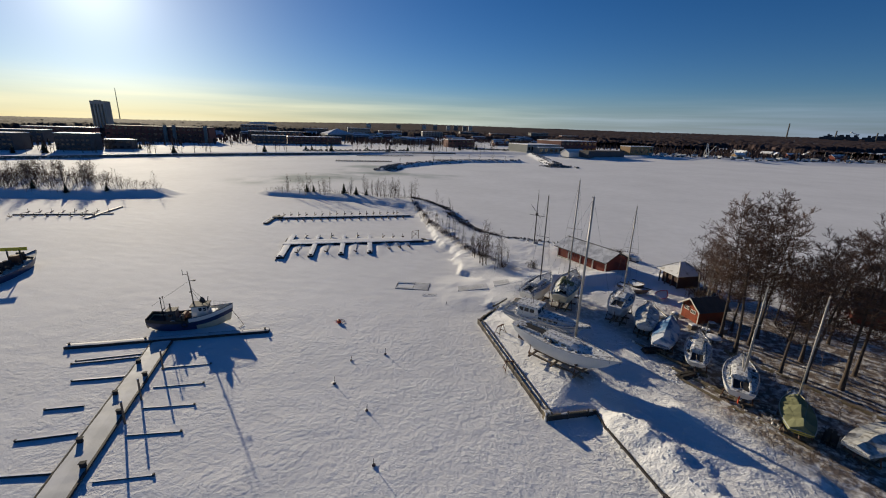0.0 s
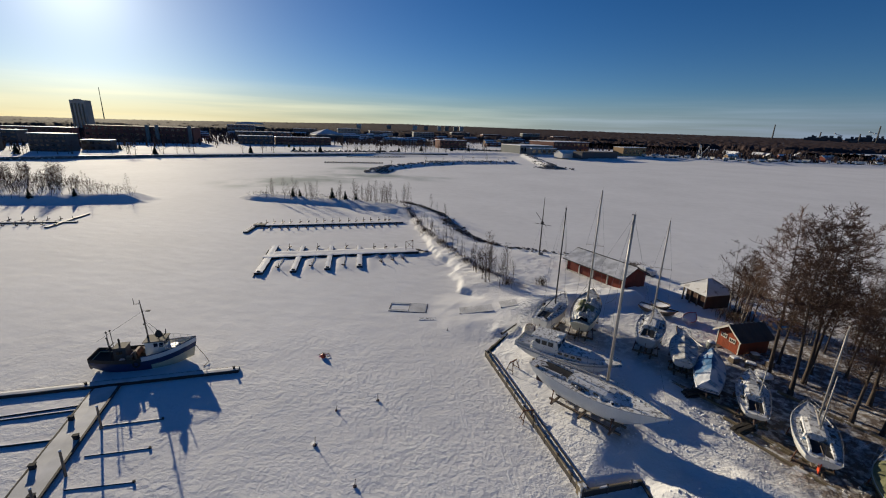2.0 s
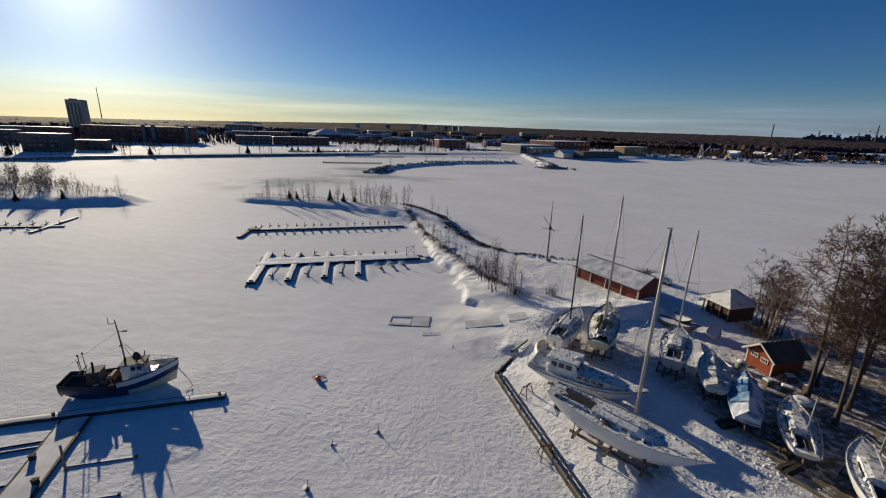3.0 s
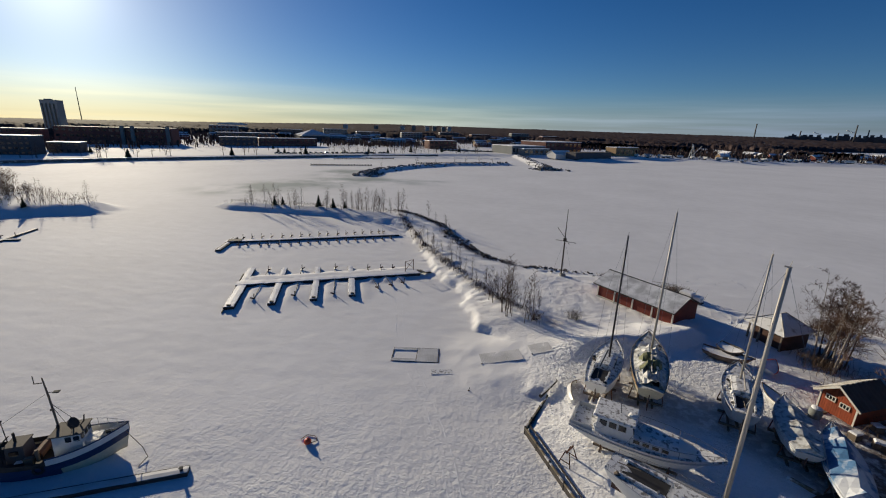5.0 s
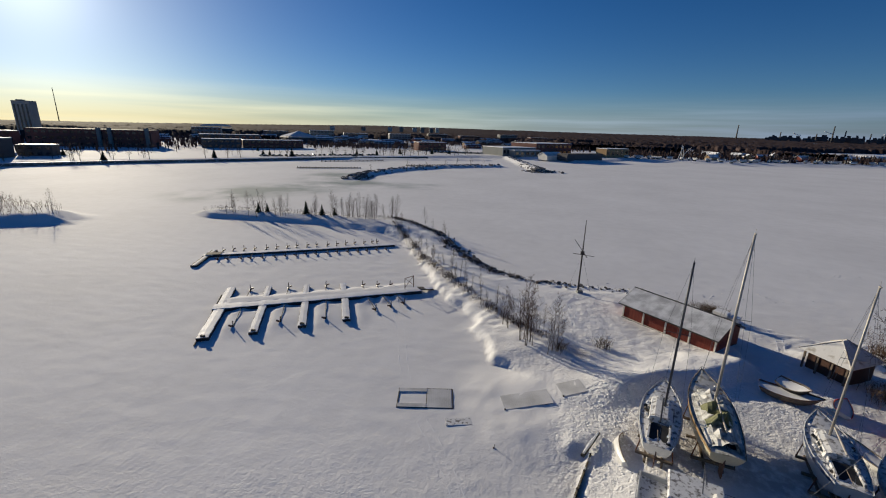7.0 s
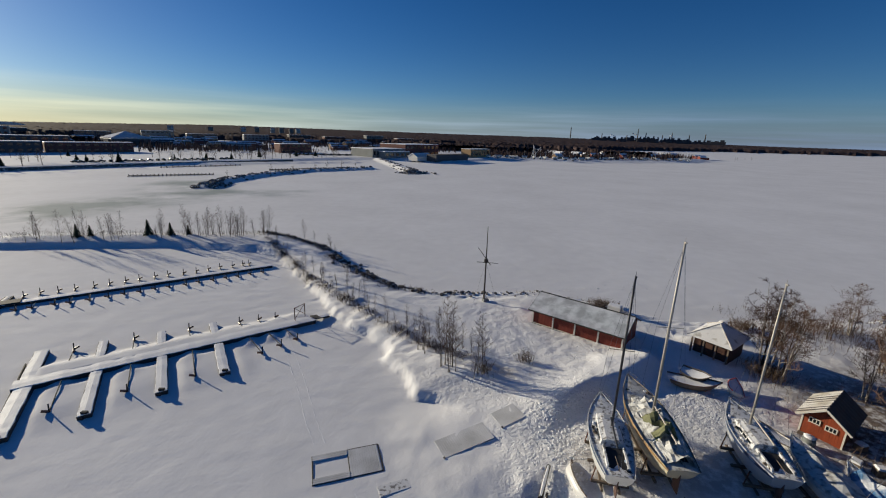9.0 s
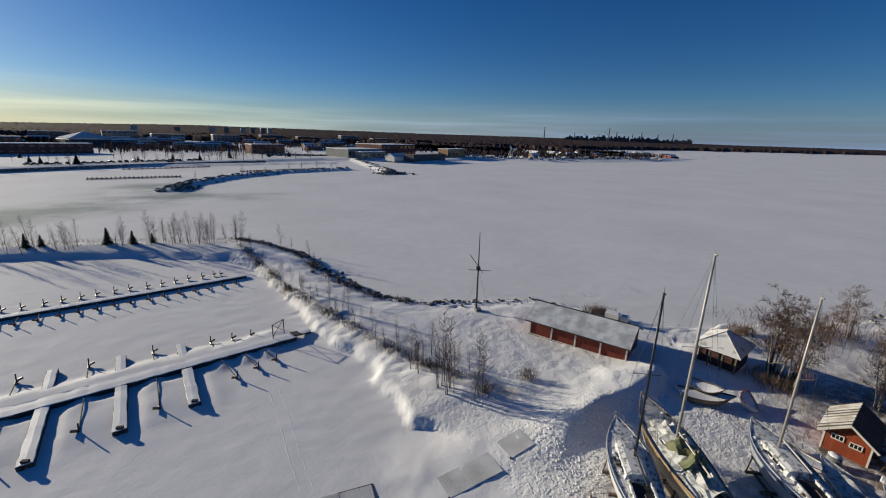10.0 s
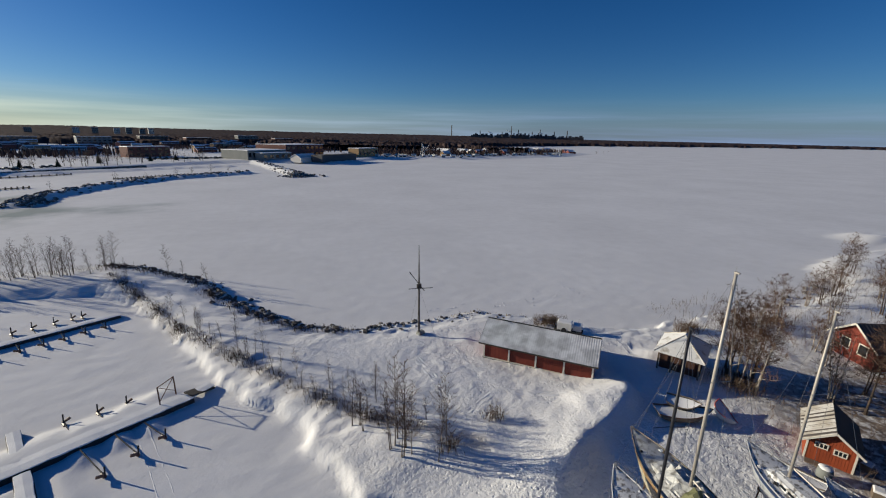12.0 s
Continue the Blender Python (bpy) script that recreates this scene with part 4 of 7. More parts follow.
    part("masthead_light", MB().box((f.x - 0.55, f.y, 6.7), (0.5, 0.05, 0.05)).tube([(f.x - 0.75, f.y, 6.7), (f.x - 0.75, f.y, 7.3)], 0.03, 4).box((f.x + 0.35, f.y, 5.9), (0.35, 0.25, 0.08)).tube([(f.x - 0.15, f.y, 5.9), (f.x + 0.4, f.y, 5.9)], 0.025, 4).lump((f.x - 0.3, f.y + 0.2, 4.4), 0.12, random.Random(3)), STEEL, mast)
    st = MB()
    st.tube([(f.x - 0.2, f.y, 5.1), (0.68 * L, 0.1, hz + 2.0)], 0.018, 3)
    st.tube([(f.x - 0.2, f.y, 5.0), (0.64 * L, -0.3, hz + 1.8)], 0.018, 3)
    st.tube([(f.x - 0.3, f.y, 5.8), (0.05 * L, 0, D + 1.8)], 0.012, 3)
    part("stay", st, STEEL, mast)
    aft = part("aft_house", MB().box((0.265 * L, 0.1, D + 0.5), (1.1, 1.2, 1.25), taper=0.92), DARKBLOCK, b, "dark aft deckhouse")
    part("roof", MB().box((0.265 * L, 0.1, D + 1.15), (1.15, 1.25, 0.08)), DARKROOF, aft)
    for y in (-0.57,):
        part("window", MB().box((0.265 * L, y - 0.0, D + 0.7), (0.5, 0.06, 0.3)), GLASS, aft)
    part("gallows", MB().tube([(0.17 * L, 0.6, D), (0.16 * L, 0.6, D + 2.7)], 0.03, 5).tube([(0.17 * L, -0.1, D), (0.16 * L, -0.1, D + 2.9)], 0.03, 5).tube([(0.19 * L, -0.6, D), (0.18 * L, -0.6, D + 2.5)], 0.03, 5)
         .tube([(0.165 * L, -0.7, D + 1.2), (0.165 * L, 0.8, D + 1.2)], 0.05, 5).lump((0.16 * L, 0.6, D + 2.6), 0.11, random.Random(5)).lump((0.16 * L, -0.1, D + 2.75), 0.11, random.Random(6)).lump((0.18 * L, -0.6, D + 2.4), 0.1, random.Random(7)).tube([(0.25 * L, 0.1, D + 1.1), (0.25 * L, 0.1, D + 1.9)], 0.09, 6), STEEL, b)
    part("net_drum", MB().tube([(0.41 * L, -0.7, D + 0.3), (0.41 * L, 0.7, D + 0.3)], 0.33, 10), RUST, b)
    part("deck_gear", MB().box((0.45 * L, 0.7, D + 0.15), (0.9, 0.5, 0.5)).box((0.37 * L, -0.9, D + 0.2), (0.5, 0.3, 0.5)).tube([(0.42 * L, -0.8, D), (0.42 * L, -0.8, D + 0.9)], 0.12, 7), WOOD, b)
    rl = MB()
    for s in (1, -1):
        q = [(u * L, s * max(0.1, deck_width(L, B, 0.72, u) * 0.95), D + 0.5 + 0.55 * (u - 0.4)) for u in (0.66, 0.74, 0.82, 0.9, 0.97)]
        top = [(x, y, z + 0.75) for x, y, z in q]
        rl.tube(top, 0.022, 4)
        rl.tube([(x, y, z + 0.4) for x, y, z in q], 0.016, 4)
        for a, c in zip(q, top):
            rl.tube([a, c], 0.018, 4)
    part("bow_rail", rl, GELCOAT, b)
    part("anchor_gear", MB().box((0.93 * L, 0, D + 0.75), (0.35, 0.3, 0.5)).tube([(0.985 * L, 0, D + 0.6), (0.985 * L, 0, D + 1.5)], 0.04, 5), STEEL, b)
    part("tyre", MB().tube([(0.45 * L + 0.28 * math.cos(a), -B * 0.5 - 0.06, D - 0.2 + 0.28 * math.sin(a)) for a in [k * math.pi / 5 for k in range(11)]], 0.09, 5), STEEL, b)
    part("mooring_rope", MB().tube([(0.97 * L, -0.1, D + 0.9), (1.08 * L, -0.4, 0.75), (1.14 * L, -1.2, 0.45), (1.10 * L, -2.0, 0.38)], 0.03, 4), WOOD, b)


fishing_boat()


def work_barge():
    """A dark work barge with deck gear and a yellow sign board, frozen in."""
    m, L = boat_pose((-74.8, 7.2), (-66.5, -3.8), -0.25)
    b = thing("work_barge", "dark steel work barge with winches and a yellow board", "barge", m)
    rings = hull_rings(L, 3.6, 1.3, 1.5, stern_w=0.9, sheer=0.5, full=3.5, bow_rake=0.1)
    part("hull", MB().loft(rings, closed=False, caps=False).face([rings[0][j] for j in range(9)][::-1]), NAVY, b, smooth=True)
    part("deck", MB().loft([[(r[0][0], r[0][1], r[0][2] - 0.1), (r[8][0], r[8][1], r[8][2] - 0.1)] for r in rings], closed=False, caps=False), SNOWY_COVER, b)
    post = part("sign_post", MB().box((0.60 * L, -0.8, 2.4), (0.16, 0.16, 2.4)).box((0.60 * L, 0.8, 2.4), (0.16, 0.16, 2.4)), STEEL, b)
    part("sign_board", MB().box((0.60 * L, 0, 3.7), (0.15, 3.6, 0.55)), YELLOW, post, "yellow board")
    for x, h in ((0.35, 1.3), (0.5, 1.0), (0.74, 1.4), (0.2, 0.9)):
        part("winch", MB().box((x * L, 0.3, 1.25 + h / 2), (0.7, 1.2, h), taper=0.7).tube([(x * L, -1.2, 1.6), (x * L, 1.3, 1.6 + h * 0.3)], 0.2, 7), STEEL, b)
    part("wheelhouse", MB().box((0.62 * L, 0.2, 1.9), (1.1, 1.2, 1.4), taper=0.9), RUST, b)


work_barge()


def dinghy(label, at, rz, L, B, mat, tilt=0.0, stripe=None, h=0.55, snow=True, group="small boats ashore", lift=0.0):
    g = gz(*at) + lift
    b = thing("dinghy", label, "boat", pose(at[0], at[1], g - 0.05, tilt, 0, rz), group)
    rings = [[(p[0] - L / 2, p[1], p[2]) for p in r] for r in hull_rings(L, B, h, h * 0.95, stern_w=0.75, sheer=0.25, n=9)]
    part("hull", MB().loft(rings, closed=False, caps=False).face([rings[0][j] for j in range(9)][::-1]), mat, b, smooth=True)
    part("gunwale", MB().tube([r[0] for r in rings], 0.04, 5).tube([r[8] for r in rings], 0.04, 5), stripe or WOOD, b)
    if snow:
        part("snow_fill", MB().loft([[(r[0][0], r[0][1] * 0.93, r[0][2] - 0.1), (r[0][0], 0, r[0][2] - 0.02), (r[8][0], r[8][1] * 0.93, r[8][2] - 0.1)] for r in rings], closed=False, caps=False), SNOW, b,
             "snow filling the boat", smooth=True)
    return b


dinghy("upturned white dinghy leaning beside a laid-up boat", (4.7, 18.8), 92, 3.6, 1.3, GELCOAT, 62, snow=False)
dinghy("long weathered rowing boat full of snow near the shed", (20.5, 29.3), -22, 4.6, 1.9, WOOD, 0, stripe=RUST, h=0.75)
dinghy("dark inflatable boat heaped with snow on another boat's side", (21.0, 29.9), -48, 2.6, 1.4, STEEL, 14, snow=True, lift=0.6)
dinghy("small white and orange boat tipped towards the sun", (23.9, 28.6), 60, 2.6, 1.4, GELCOAT, 20, stripe=ORANGE)
dinghy("low white dinghy under snow beside the cabin", (22.4, 22.4), 110, 4.2, 1.5, GELCOAT, 5)

# ---- buildings ----


def wall_boards(owner, a, b, z0, z1, mat, width=0.18, t=0.035, gable=None):
    """Upright boards along a wall from a to b, each proud of the wall; gable gives the rise at the middle."""
    a, b = Vector((*a, 0)), Vector((*b, 0))
    L = (b - a).length
    d = (b - a) / L
    rz = math.degrees(math.atan2(d.y, d.x))
    n = max(1, round(L / width))
    shared = {}
    for i in range(n):
        s = (i + 0.5) * L / n
        top = z1 + (gable * (1 - abs(2 * s / L - 1)) if gable else 0)
        key = round(top - z0, 2)
        if key not in shared:
            shared[key] = MB().box((0, 0, key / 2), (L / n - 0.018, t, key)).mesh("board", mat)
        p = part("board", shared[key], mat, owner)
        p.matrix_local = pose(*(a + d * s)[:2], z0, 0, 0, rz)


def roof_sheet(p00, p10, p11, p01, wave, amp, thick=0.06):
    """A corrugated sheet over four corners; waves run along the first edge."""
    p00, p10, p11, p01 = map(Vector, (p00, p10, p11, p01))
    n = max(2, int((p10 - p00).length / wave * 4))
    nrm = (p10 - p00).cross(p01 - p00).normalized()
    rows = []
    for i in range(n + 1):
        u = i / n
        lift = nrm * (amp * math.sin(i * math.pi / 2))
        a, b = p00.lerp(p10, u) + lift, p01.lerp(p11, u) + lift
        rows.append([a, b, b - nrm * thick, a - nrm * thick])
    return MB().loft(rows)


def boathouse():
    a, b = Vector((8.4, 43.55)), Vector((16.65, 36.1))
    L = (b - a).length
    rz = math.degrees(math.atan2(b.y - a.y, b.x - a.x))
    z0 = 1.35
    h = thing("boathouse", "red timber boathouse with four wide doors and a corrugated roof", "boathouse", pose(a.x, a.y, z0, 0, 0, rz))
    W, E, R = 5.2, 2.25, 3.45
    part("plinth", MB().box((L / 2, W / 2, -0.15), (L + 0.1, W + 0.1, 0.7)), CONCRETE, h)
    body = MB().box((L / 2, 0.25, E / 2 + 0.2), (L - 0.1, 0.1, E - 0.4)).box((L / 2, W - 0.06, E / 2 + 0.2), (L, 0.1, E - 0.3))
    for x in (0.06, L - 0.06):
        body.loft([[(x - 0.05, 0.2, 0.1), (x - 0.05, W, 0.1), (x - 0.05, W, E), (x - 0.05, W / 2, R - 0.1), (x - 0.05, 0.2, E)],
                   [(x + 0.05, 0.2, 0.1), (x + 0.05, W, 0.1), (x + 0.05, W, E), (x + 0.05, W / 2, R - 0.1), (x + 0.05, 0.2, E)]])
    wall = part("wall", body, REDWALL, h)
    bay = L / 4
    for i in range(4):
        x0 = i * bay + 0.12
        door = part("door", MB().box((i * bay + bay / 2, 0.17, E / 2 + 0.1), (bay - 0.26, 0.06, E - 0.25)), REDWALL, h, "red boarded boat door")
        wall_boards(door, (x0 + 0.03, 0.125), (i * bay + bay - 0.15, 0.125), 0.28, E - 0.12, REDWALL, 0.2, 0.03)
    for i in range(5):
        part("post", MB().box((min(max(i * bay, 0.08), L - 0.08), 0.08, E / 2 + 0.1), (0.16, 0.16, E - 0.15)), TRIM, h, "pale post between doors")
    part("lintel", MB().box((L / 2, 0.1, E - 0.02), (L, 0.14, 0.16)), REDWALL, h)
    part("sill", MB().box((L / 2, 0.08, 0.2), (L, 0.22, 0.1)), TRIM, h)
    wall_boards(wall, (L + 0.02, 0.2), (L + 0.02, W), 0.2, E - 0.1, REDWALL, 0.22, 0.03, gable=R - E - 0.1)
    wall_boards(wall, (-0.02, 0.2), (-0.02, W), 0.2, E - 0.1, REDWALL, 0.22, 0.03, gable=R - E - 0.1)
    o = 0.35
    slope = (R - E) / (W / 2)
    roof = part("roof", roof_sheet((-o, -0.55, E - slope * 0.55 + 0.12), (L + o, -0.55, E - slope * 0.55 + 0.12), (L + o, W / 2, R + 0.12), (-o, W / 2, R + 0.12), 0.22, 0.009), GREYTIN, h, "snow-dusted corrugated roof")
    part("back_slope", roof_sheet((L + o, W + 0.4, E - slope * 0.4 + 0.12), (-o, W + 0.4, E - slope * 0.4 + 0.12), (-o, W / 2, R + 0.12), (L + o, W / 2, R + 0.12), 0.22, 0.009), GREYTIN, roof)
    part("ridge_cap", MB().tube([(-o, W / 2, R + 0.15), (L + o, W / 2, R + 0.15)], 0.07, 6), STEEL, roof)
    for x in (-o, L + o):
        part("bargeboard", MB().beam((x, -0.55, E - slope * 0.55 + 0.03), (x, W / 2, R + 0.03), 0.05, 0.16).beam((x, W + 0.4, E - slope * 0.4 + 0.03), (x, W / 2, R + 0.03), 0.05, 0.16), DARKWOOD, roof)
    part("fascia", MB().box((L / 2, -0.57, E - slope * 0.55 + 0.02), (L + 2 * o, 0.04, 0.14)), DARKWOOD, roof)


boathouse()


def hip_shed():
    """An open-fronted shed with a hipped, frosted roof."""
    g = gz(27, 35.5) - 0.1
    s = thing("hip_roof_shed", "dark timber shed with a frosted hip roof and posts", "shed", pose(27.4, 35.9, g, 0, 0, -57))
    a, b, E, R = 1.8, 2.05, 2.1, 3.7
    for x in (-a, -a / 3, a / 3, a):
        part("post", MB().box((x, -b, E / 2), (0.15, 0.15, E)), WOOD, s, "pale wooden post")
    part("wall", MB().box((0, b, E / 2), (2 * a, 0.12, E)).box((a, 0, E / 2), (0.12, 2 * b, E)).box((-a, 0.6, E / 2), (0.12, 2 * b - 1.2, E)).box((0, -b + 0.5, E / 2 - 0.2), (2 * a - 0.1, 0.1, E - 0.4)), BROWNWALL, s)
    o = 0.45
    e = E + 0.02
    c = [(-a - o, -b - o, e), (a + o, -b - o, e), (a + o, b + o, e), (-a - o, b + o, e)]
    peak = [(0, -0.35, R), (0, 0.35, R)]
    roof = part("roof", MB().face([c[0], c[1], peak[0]]).face([c[1], c[2], peak[1], peak[0]]).face([c[2], c[3], peak[1]]).face([c[3], c[0], peak[0], peak[1]]).face([(x, y, z - 0.08) for x, y, z in c[::-1]])
                .face([c[0], (c[0][0], c[0][1], e - 0.08), (c[1][0], c[1][1], e - 0.08), c[1]]).face([c[1], (c[1][0], c[1][1], e - 0.08), (c[2][0], c[2][1], e - 0.08), c[2]])
                .face([c[2], (c[2][0], c[2][1], e - 0.08), (c[3][0], c[3][1], e - 0.08), c[3]]).face([c[3], (c[3][0], c[3][1], e - 0.08), (c[0][0], c[0][1], e - 0.08), c[0]]), SNOWYROOF, s, "snow-covered hip roof")
    part("hip_cap", MB().tube([c[0], peak[0]], 0.06, 5).tube([c[1], peak[0]], 0.06, 5).tube([c[2], peak[1]], 0.06, 5).tube([c[3], peak[1]], 0.06, 5), SHINGLE, roof)


hip_shed()


def cabin():
    """A small orange-red gabled cabin."""
    f0, f1 = Vector((25.65, 23.35)), Vector((27.1, 21.0))
    W = (f1 - f0).length
    rz = math.degrees(math.atan2(f1.y - f0.y, f1.x - f0.x))
    g = min(gz(26, 22), gz(28, 23)) - 0.1
    c = thing("cabin", "small orange-red gabled cabin with white-framed windows", "cabin", pose(f0.x, f0.y, g, 0, 0, rz))
    E, R, Dp = 1.9, 2.95, 3.9
    ring = [(0, 0.05), (W, 0.05), (W, E), (W / 2, R), (0, E)]
    wall = part("wall", MB().loft([[(x, 0, z) for x, z in ring], [(x, Dp, z) for x, z in ring]]), ORANGEWALL, c)
    wall_boards(wall, (0.0, -0.02), (W, -0.02), 0.08, E - 0.05, ORANGEWALL, 0.17, 0.035, gable=R - E - 0.1)
    for x in (W * 0.30, W * 0.68):
        z = 1.5 if x < W / 2 else 1.35
        win = part("window", MB().box((x, -0.05, z), (0.62, 0.05, 0.36)), GLASS, c)
        part("window_frame", MB().box((x, -0.07, z + 0.2), (0.74, 0.06, 0.07)).box((x, -0.07, z - 0.2), (0.74, 0.06, 0.07)).box((x - 0.34, -0.07, z), (0.07, 0.06, 0.42)).box((x + 0.34, -0.07, z), (0.07, 0.06, 0.42))
             .box((x - 0.11, -0.07, z), (0.05, 0.05, 0.38)).box((x + 0.11, -0.07, z), (0.05, 0.05, 0.38)), TRIM, win)
    for x in (0.05, W - 0.05):
        part("corner_board", MB().box((x, -0.045, E / 2), (0.12, 0.05, E - 0.05)), TRIM, c)
    o, s = 0.35, (R - E) / (W / 2)
    for k, (x0, x1) in enumerate(((-o, W / 2), (W + o, W / 2))):
        z0 = E - s * o + 0.06
        p = [(x0, -0.4, z0), (x0, Dp + 0.4, z0), (x1, Dp + 0.4, R + 0.06), (x1, -0.4, R + 0.06)]
        # the first slope has a paler felt than the second
        roof = part("roof", roof_sheet(p[0], p[1], p[2], p[3], 0.5, 0.02, 0.08), DARKROOF if k else SHINGLE, c, "felt roof, one side paler")
        if not k:
            for i in range(8):
                y = -0.25 + i * (Dp + 0.5) / 7
                part("batten", MB().beam((x0, y, z0 + 0.05), (x1, y, R + 0.11), 0.26, 0.09), DARKROOF, roof)
        part("bargeboard", MB().beam((x0, -0.42, z0 - 0.05), (x1, -0.42, R), 0.04, 0.15), TRIM, c)
    part("step", MB().box((W * 0.2, -0.5, 0.12), (0.9, 0.6, 0.2)), WOOD, c)


cabin()


def red_house():
    g = gz(46, 30) - 0.2
    h = thing("red_house", "red timber house with a dark roof among trees", "house", pose(45.9, 29.2, g, 0, 0, -20))
    L, W, E, R = 9.5, 4.9, 2.6, 4.4
    ring = [(0, 0), (W, 0), (W, E), (W / 2, R), (0, E)]
    wall = part("wall", MB().loft([[(0, y, z) for y, z in ring], [(L, y, z) for y, z in ring]]), REDWALL, h)
    wall_boards(wall, (-0.02, 0.0), (-0.02, W), 0.1, E - 0.05, REDWALL, 0.3, 0.035, gable=R - E - 0.1)
    wall_boards(wall, (0, -0.02), (L, -0.02), 0.1, E - 0.05, REDWALL, 0.3, 0.035)
    s, o = (R - E) / (W / 2), 0.5
    for y0 in (-o, W + o):
        z0 = E - s * o + 0.08
        a = [(-o, y0, z0), (L + o, y0, z0), (L + o, W / 2, R + 0.08), (-o, W / 2, R + 0.08)]
        part("roof", roof_sheet(*(a if y0 < 0 else (a[1], a[0], a[3], a[2])), 0.4, 0.02, 0.1), DARKROOF, h, "dark roof")
        part("bargeboard", MB().beam((-o, y0, z0 - 0.05), (-o, W / 2, R), 0.05, 0.2), TRIM, h)
    for y in (1.4, 3.4):
        win = part("window", MB().box((-0.06, y, 1.8), (0.06, 0.9, 1.1)), GLASS, h)
        part("window_frame", MB().box((-0.09, y, 2.38), (0.06, 1.1, 0.1)).box((-0.09, y, 1.22), (0.06, 1.1, 0.1)).box((-0.09, y - 0.5, 1.8), (0.06, 0.1, 1.1)).box((-0.09, y + 0.5, 1.8), (0.06, 0.1, 1.1)), TRIM, win)
    part("chimney", MB().box((L * 0.5, W * 0.5, R + 0.4), (0.7, 0.7, 1.2)), BRICK, h)
    st = MB()
    for i in range(6):
        st.box((-1.2 + i * 0.2, W - 0.8, 0.2 + i * 0.3), (0.25, 1.2, 0.08))
    part("outside_stair", st, WOOD, h)


red_house()


def signal_pole():
    g = gz(3.25, 50.6)
    p = thing("signal_mast", "dark wooden signal mast with crossed yards and stays", "mast", pose(3.25, 50.6, g - 0.1, 0, 0, 0))
    H = 12.5 - g
    part("pole", MB().tube([(0, 0, 0), (0, 0, H * 0.55), (0, 0.05, H)], [0.13, 0.1, 0.04], 8), DARKWOOD, p)
    part("yard", MB().tube([(-1.35, -0.6, H * 0.56), (1.7, 0.2, H * 0.52)], 0.045, 5), DARKWOOD, p)
    part("yard", MB().tube([(-1.25, -0.5, H * 0.74), (0.75, 0.4, H * 0.49)], 0.045, 5), DARKWOOD, p)
    part("crosstree", MB().box((0, 0, H * 0.56), (0.5, 0.3, 0.5)), DARKWOOD, p)
    st = MB()
    for x, y in ((-1.6, -0.6), (1.8, -0.5), (0.3, 1.9)):
        st.tube([(0, 0, H * 0.55), (x, y, 0.1)], 0.012, 3)
    part("stay", st, WIRE, p)
    part("footing", MB().box((0.25, 0.1, 0.25), (0.9, 0.7, 0.5), rz=20, taper=0.8), CONCRETE, p)


signal_pole()

# ---- piers and floats ----


def boom(name, label, a, b, z=0.26, post_at=1.0, mark=True, r=0.055, group="mooring booms"):
    """A mooring boom: a bar over the ice with a float and an upright marker at its end."""
    g = thing(name, label, "mooring boom", pose(a[0], a[1], 0), group)
    dx, dy = b[0] - a[0], b[1] - a[1]
    L = math.hypot(dx, dy)
    ux, uy = dx / L, dy / L
    part("bar", MB().tube([(0, 0, z), (dx, dy, 0.2)], r * 0.9, 5), STEEL, g)
    part("end_float", MB().tube([(dx - ux * 0.5, dy - uy * 0.5, 0.12), (dx, dy, 0.12), (dx + ux * 0.1, dy + uy * 0.1, 0.12)], [0.13, 0.14, 0.07], 7), BUOY, g)
    if mark:
        part("upright", MB().tube([(dx, dy, 0.02), (dx + 0.12, dy - 0.05, 1.0)], 0.06, 5), STEEL, g)
        part("cross_bar", MB().beam((dx - uy * 0.05, dy + ux * 0.05, 0.22), (dx + uy * 0.5, dy - ux * 0.5, 0.42), 0.12, 0.2), BUOY, g)
    return g


def deck_box(owner, name, a, b, w, z0, z1, mat, label=""):
    a, b = Vector(a), Vector(b)
    d = (b - a).normalized()
    n = Vector((-d.y, d.x)) * (w / 2)
    low = [a - n, b - n, b + n, a + n]
    return part(name, MB().loft([[(p.x, p.y, z0) for p in low], [(p.x, p.y, z1 - 0.06) for p in low], [(p.x * 1.0, p.y, z1) for p in low]]), mat, owner, label)


def snow_cap(owner, a, b, w, z, rng, h=0.10, mat=None):
    """An uneven blanket of snow along a deck."""
    a, b = Vector(a), Vector(b)
    L = (b - a).length
    d = (b - a) / L
    n = Vector((-d.y, d.x))
    rows = []
    k = max(3, int(L / 0.7))
    for i in range(k + 1):
        p = a + d * (L * i / k)
        w1, w2 = w / 2 + rng.uniform(-0.06, 0.0), w / 2 + rng.uniform(-0.06, 0.0)
        t = z + h * rng.uniform(0.3, 0.7)
        q = [p - n * w1, p - n * (w1 - 0.04), p, p + n * (w2 - 0.04), p + n * w2]
        rows.append([(q[0].x, q[0].y, z - 0.02), (q[1].x, q[1].y, t), (q[2].x, q[2].y, t + 0.03), (q[3].x, q[3].y, t), (q[4].x, q[4].y, z - 0.02)])
    return part("snow_blanket", MB().loft(rows, closed=True), mat or SNOW, owner, "uneven snow lying on the deck")


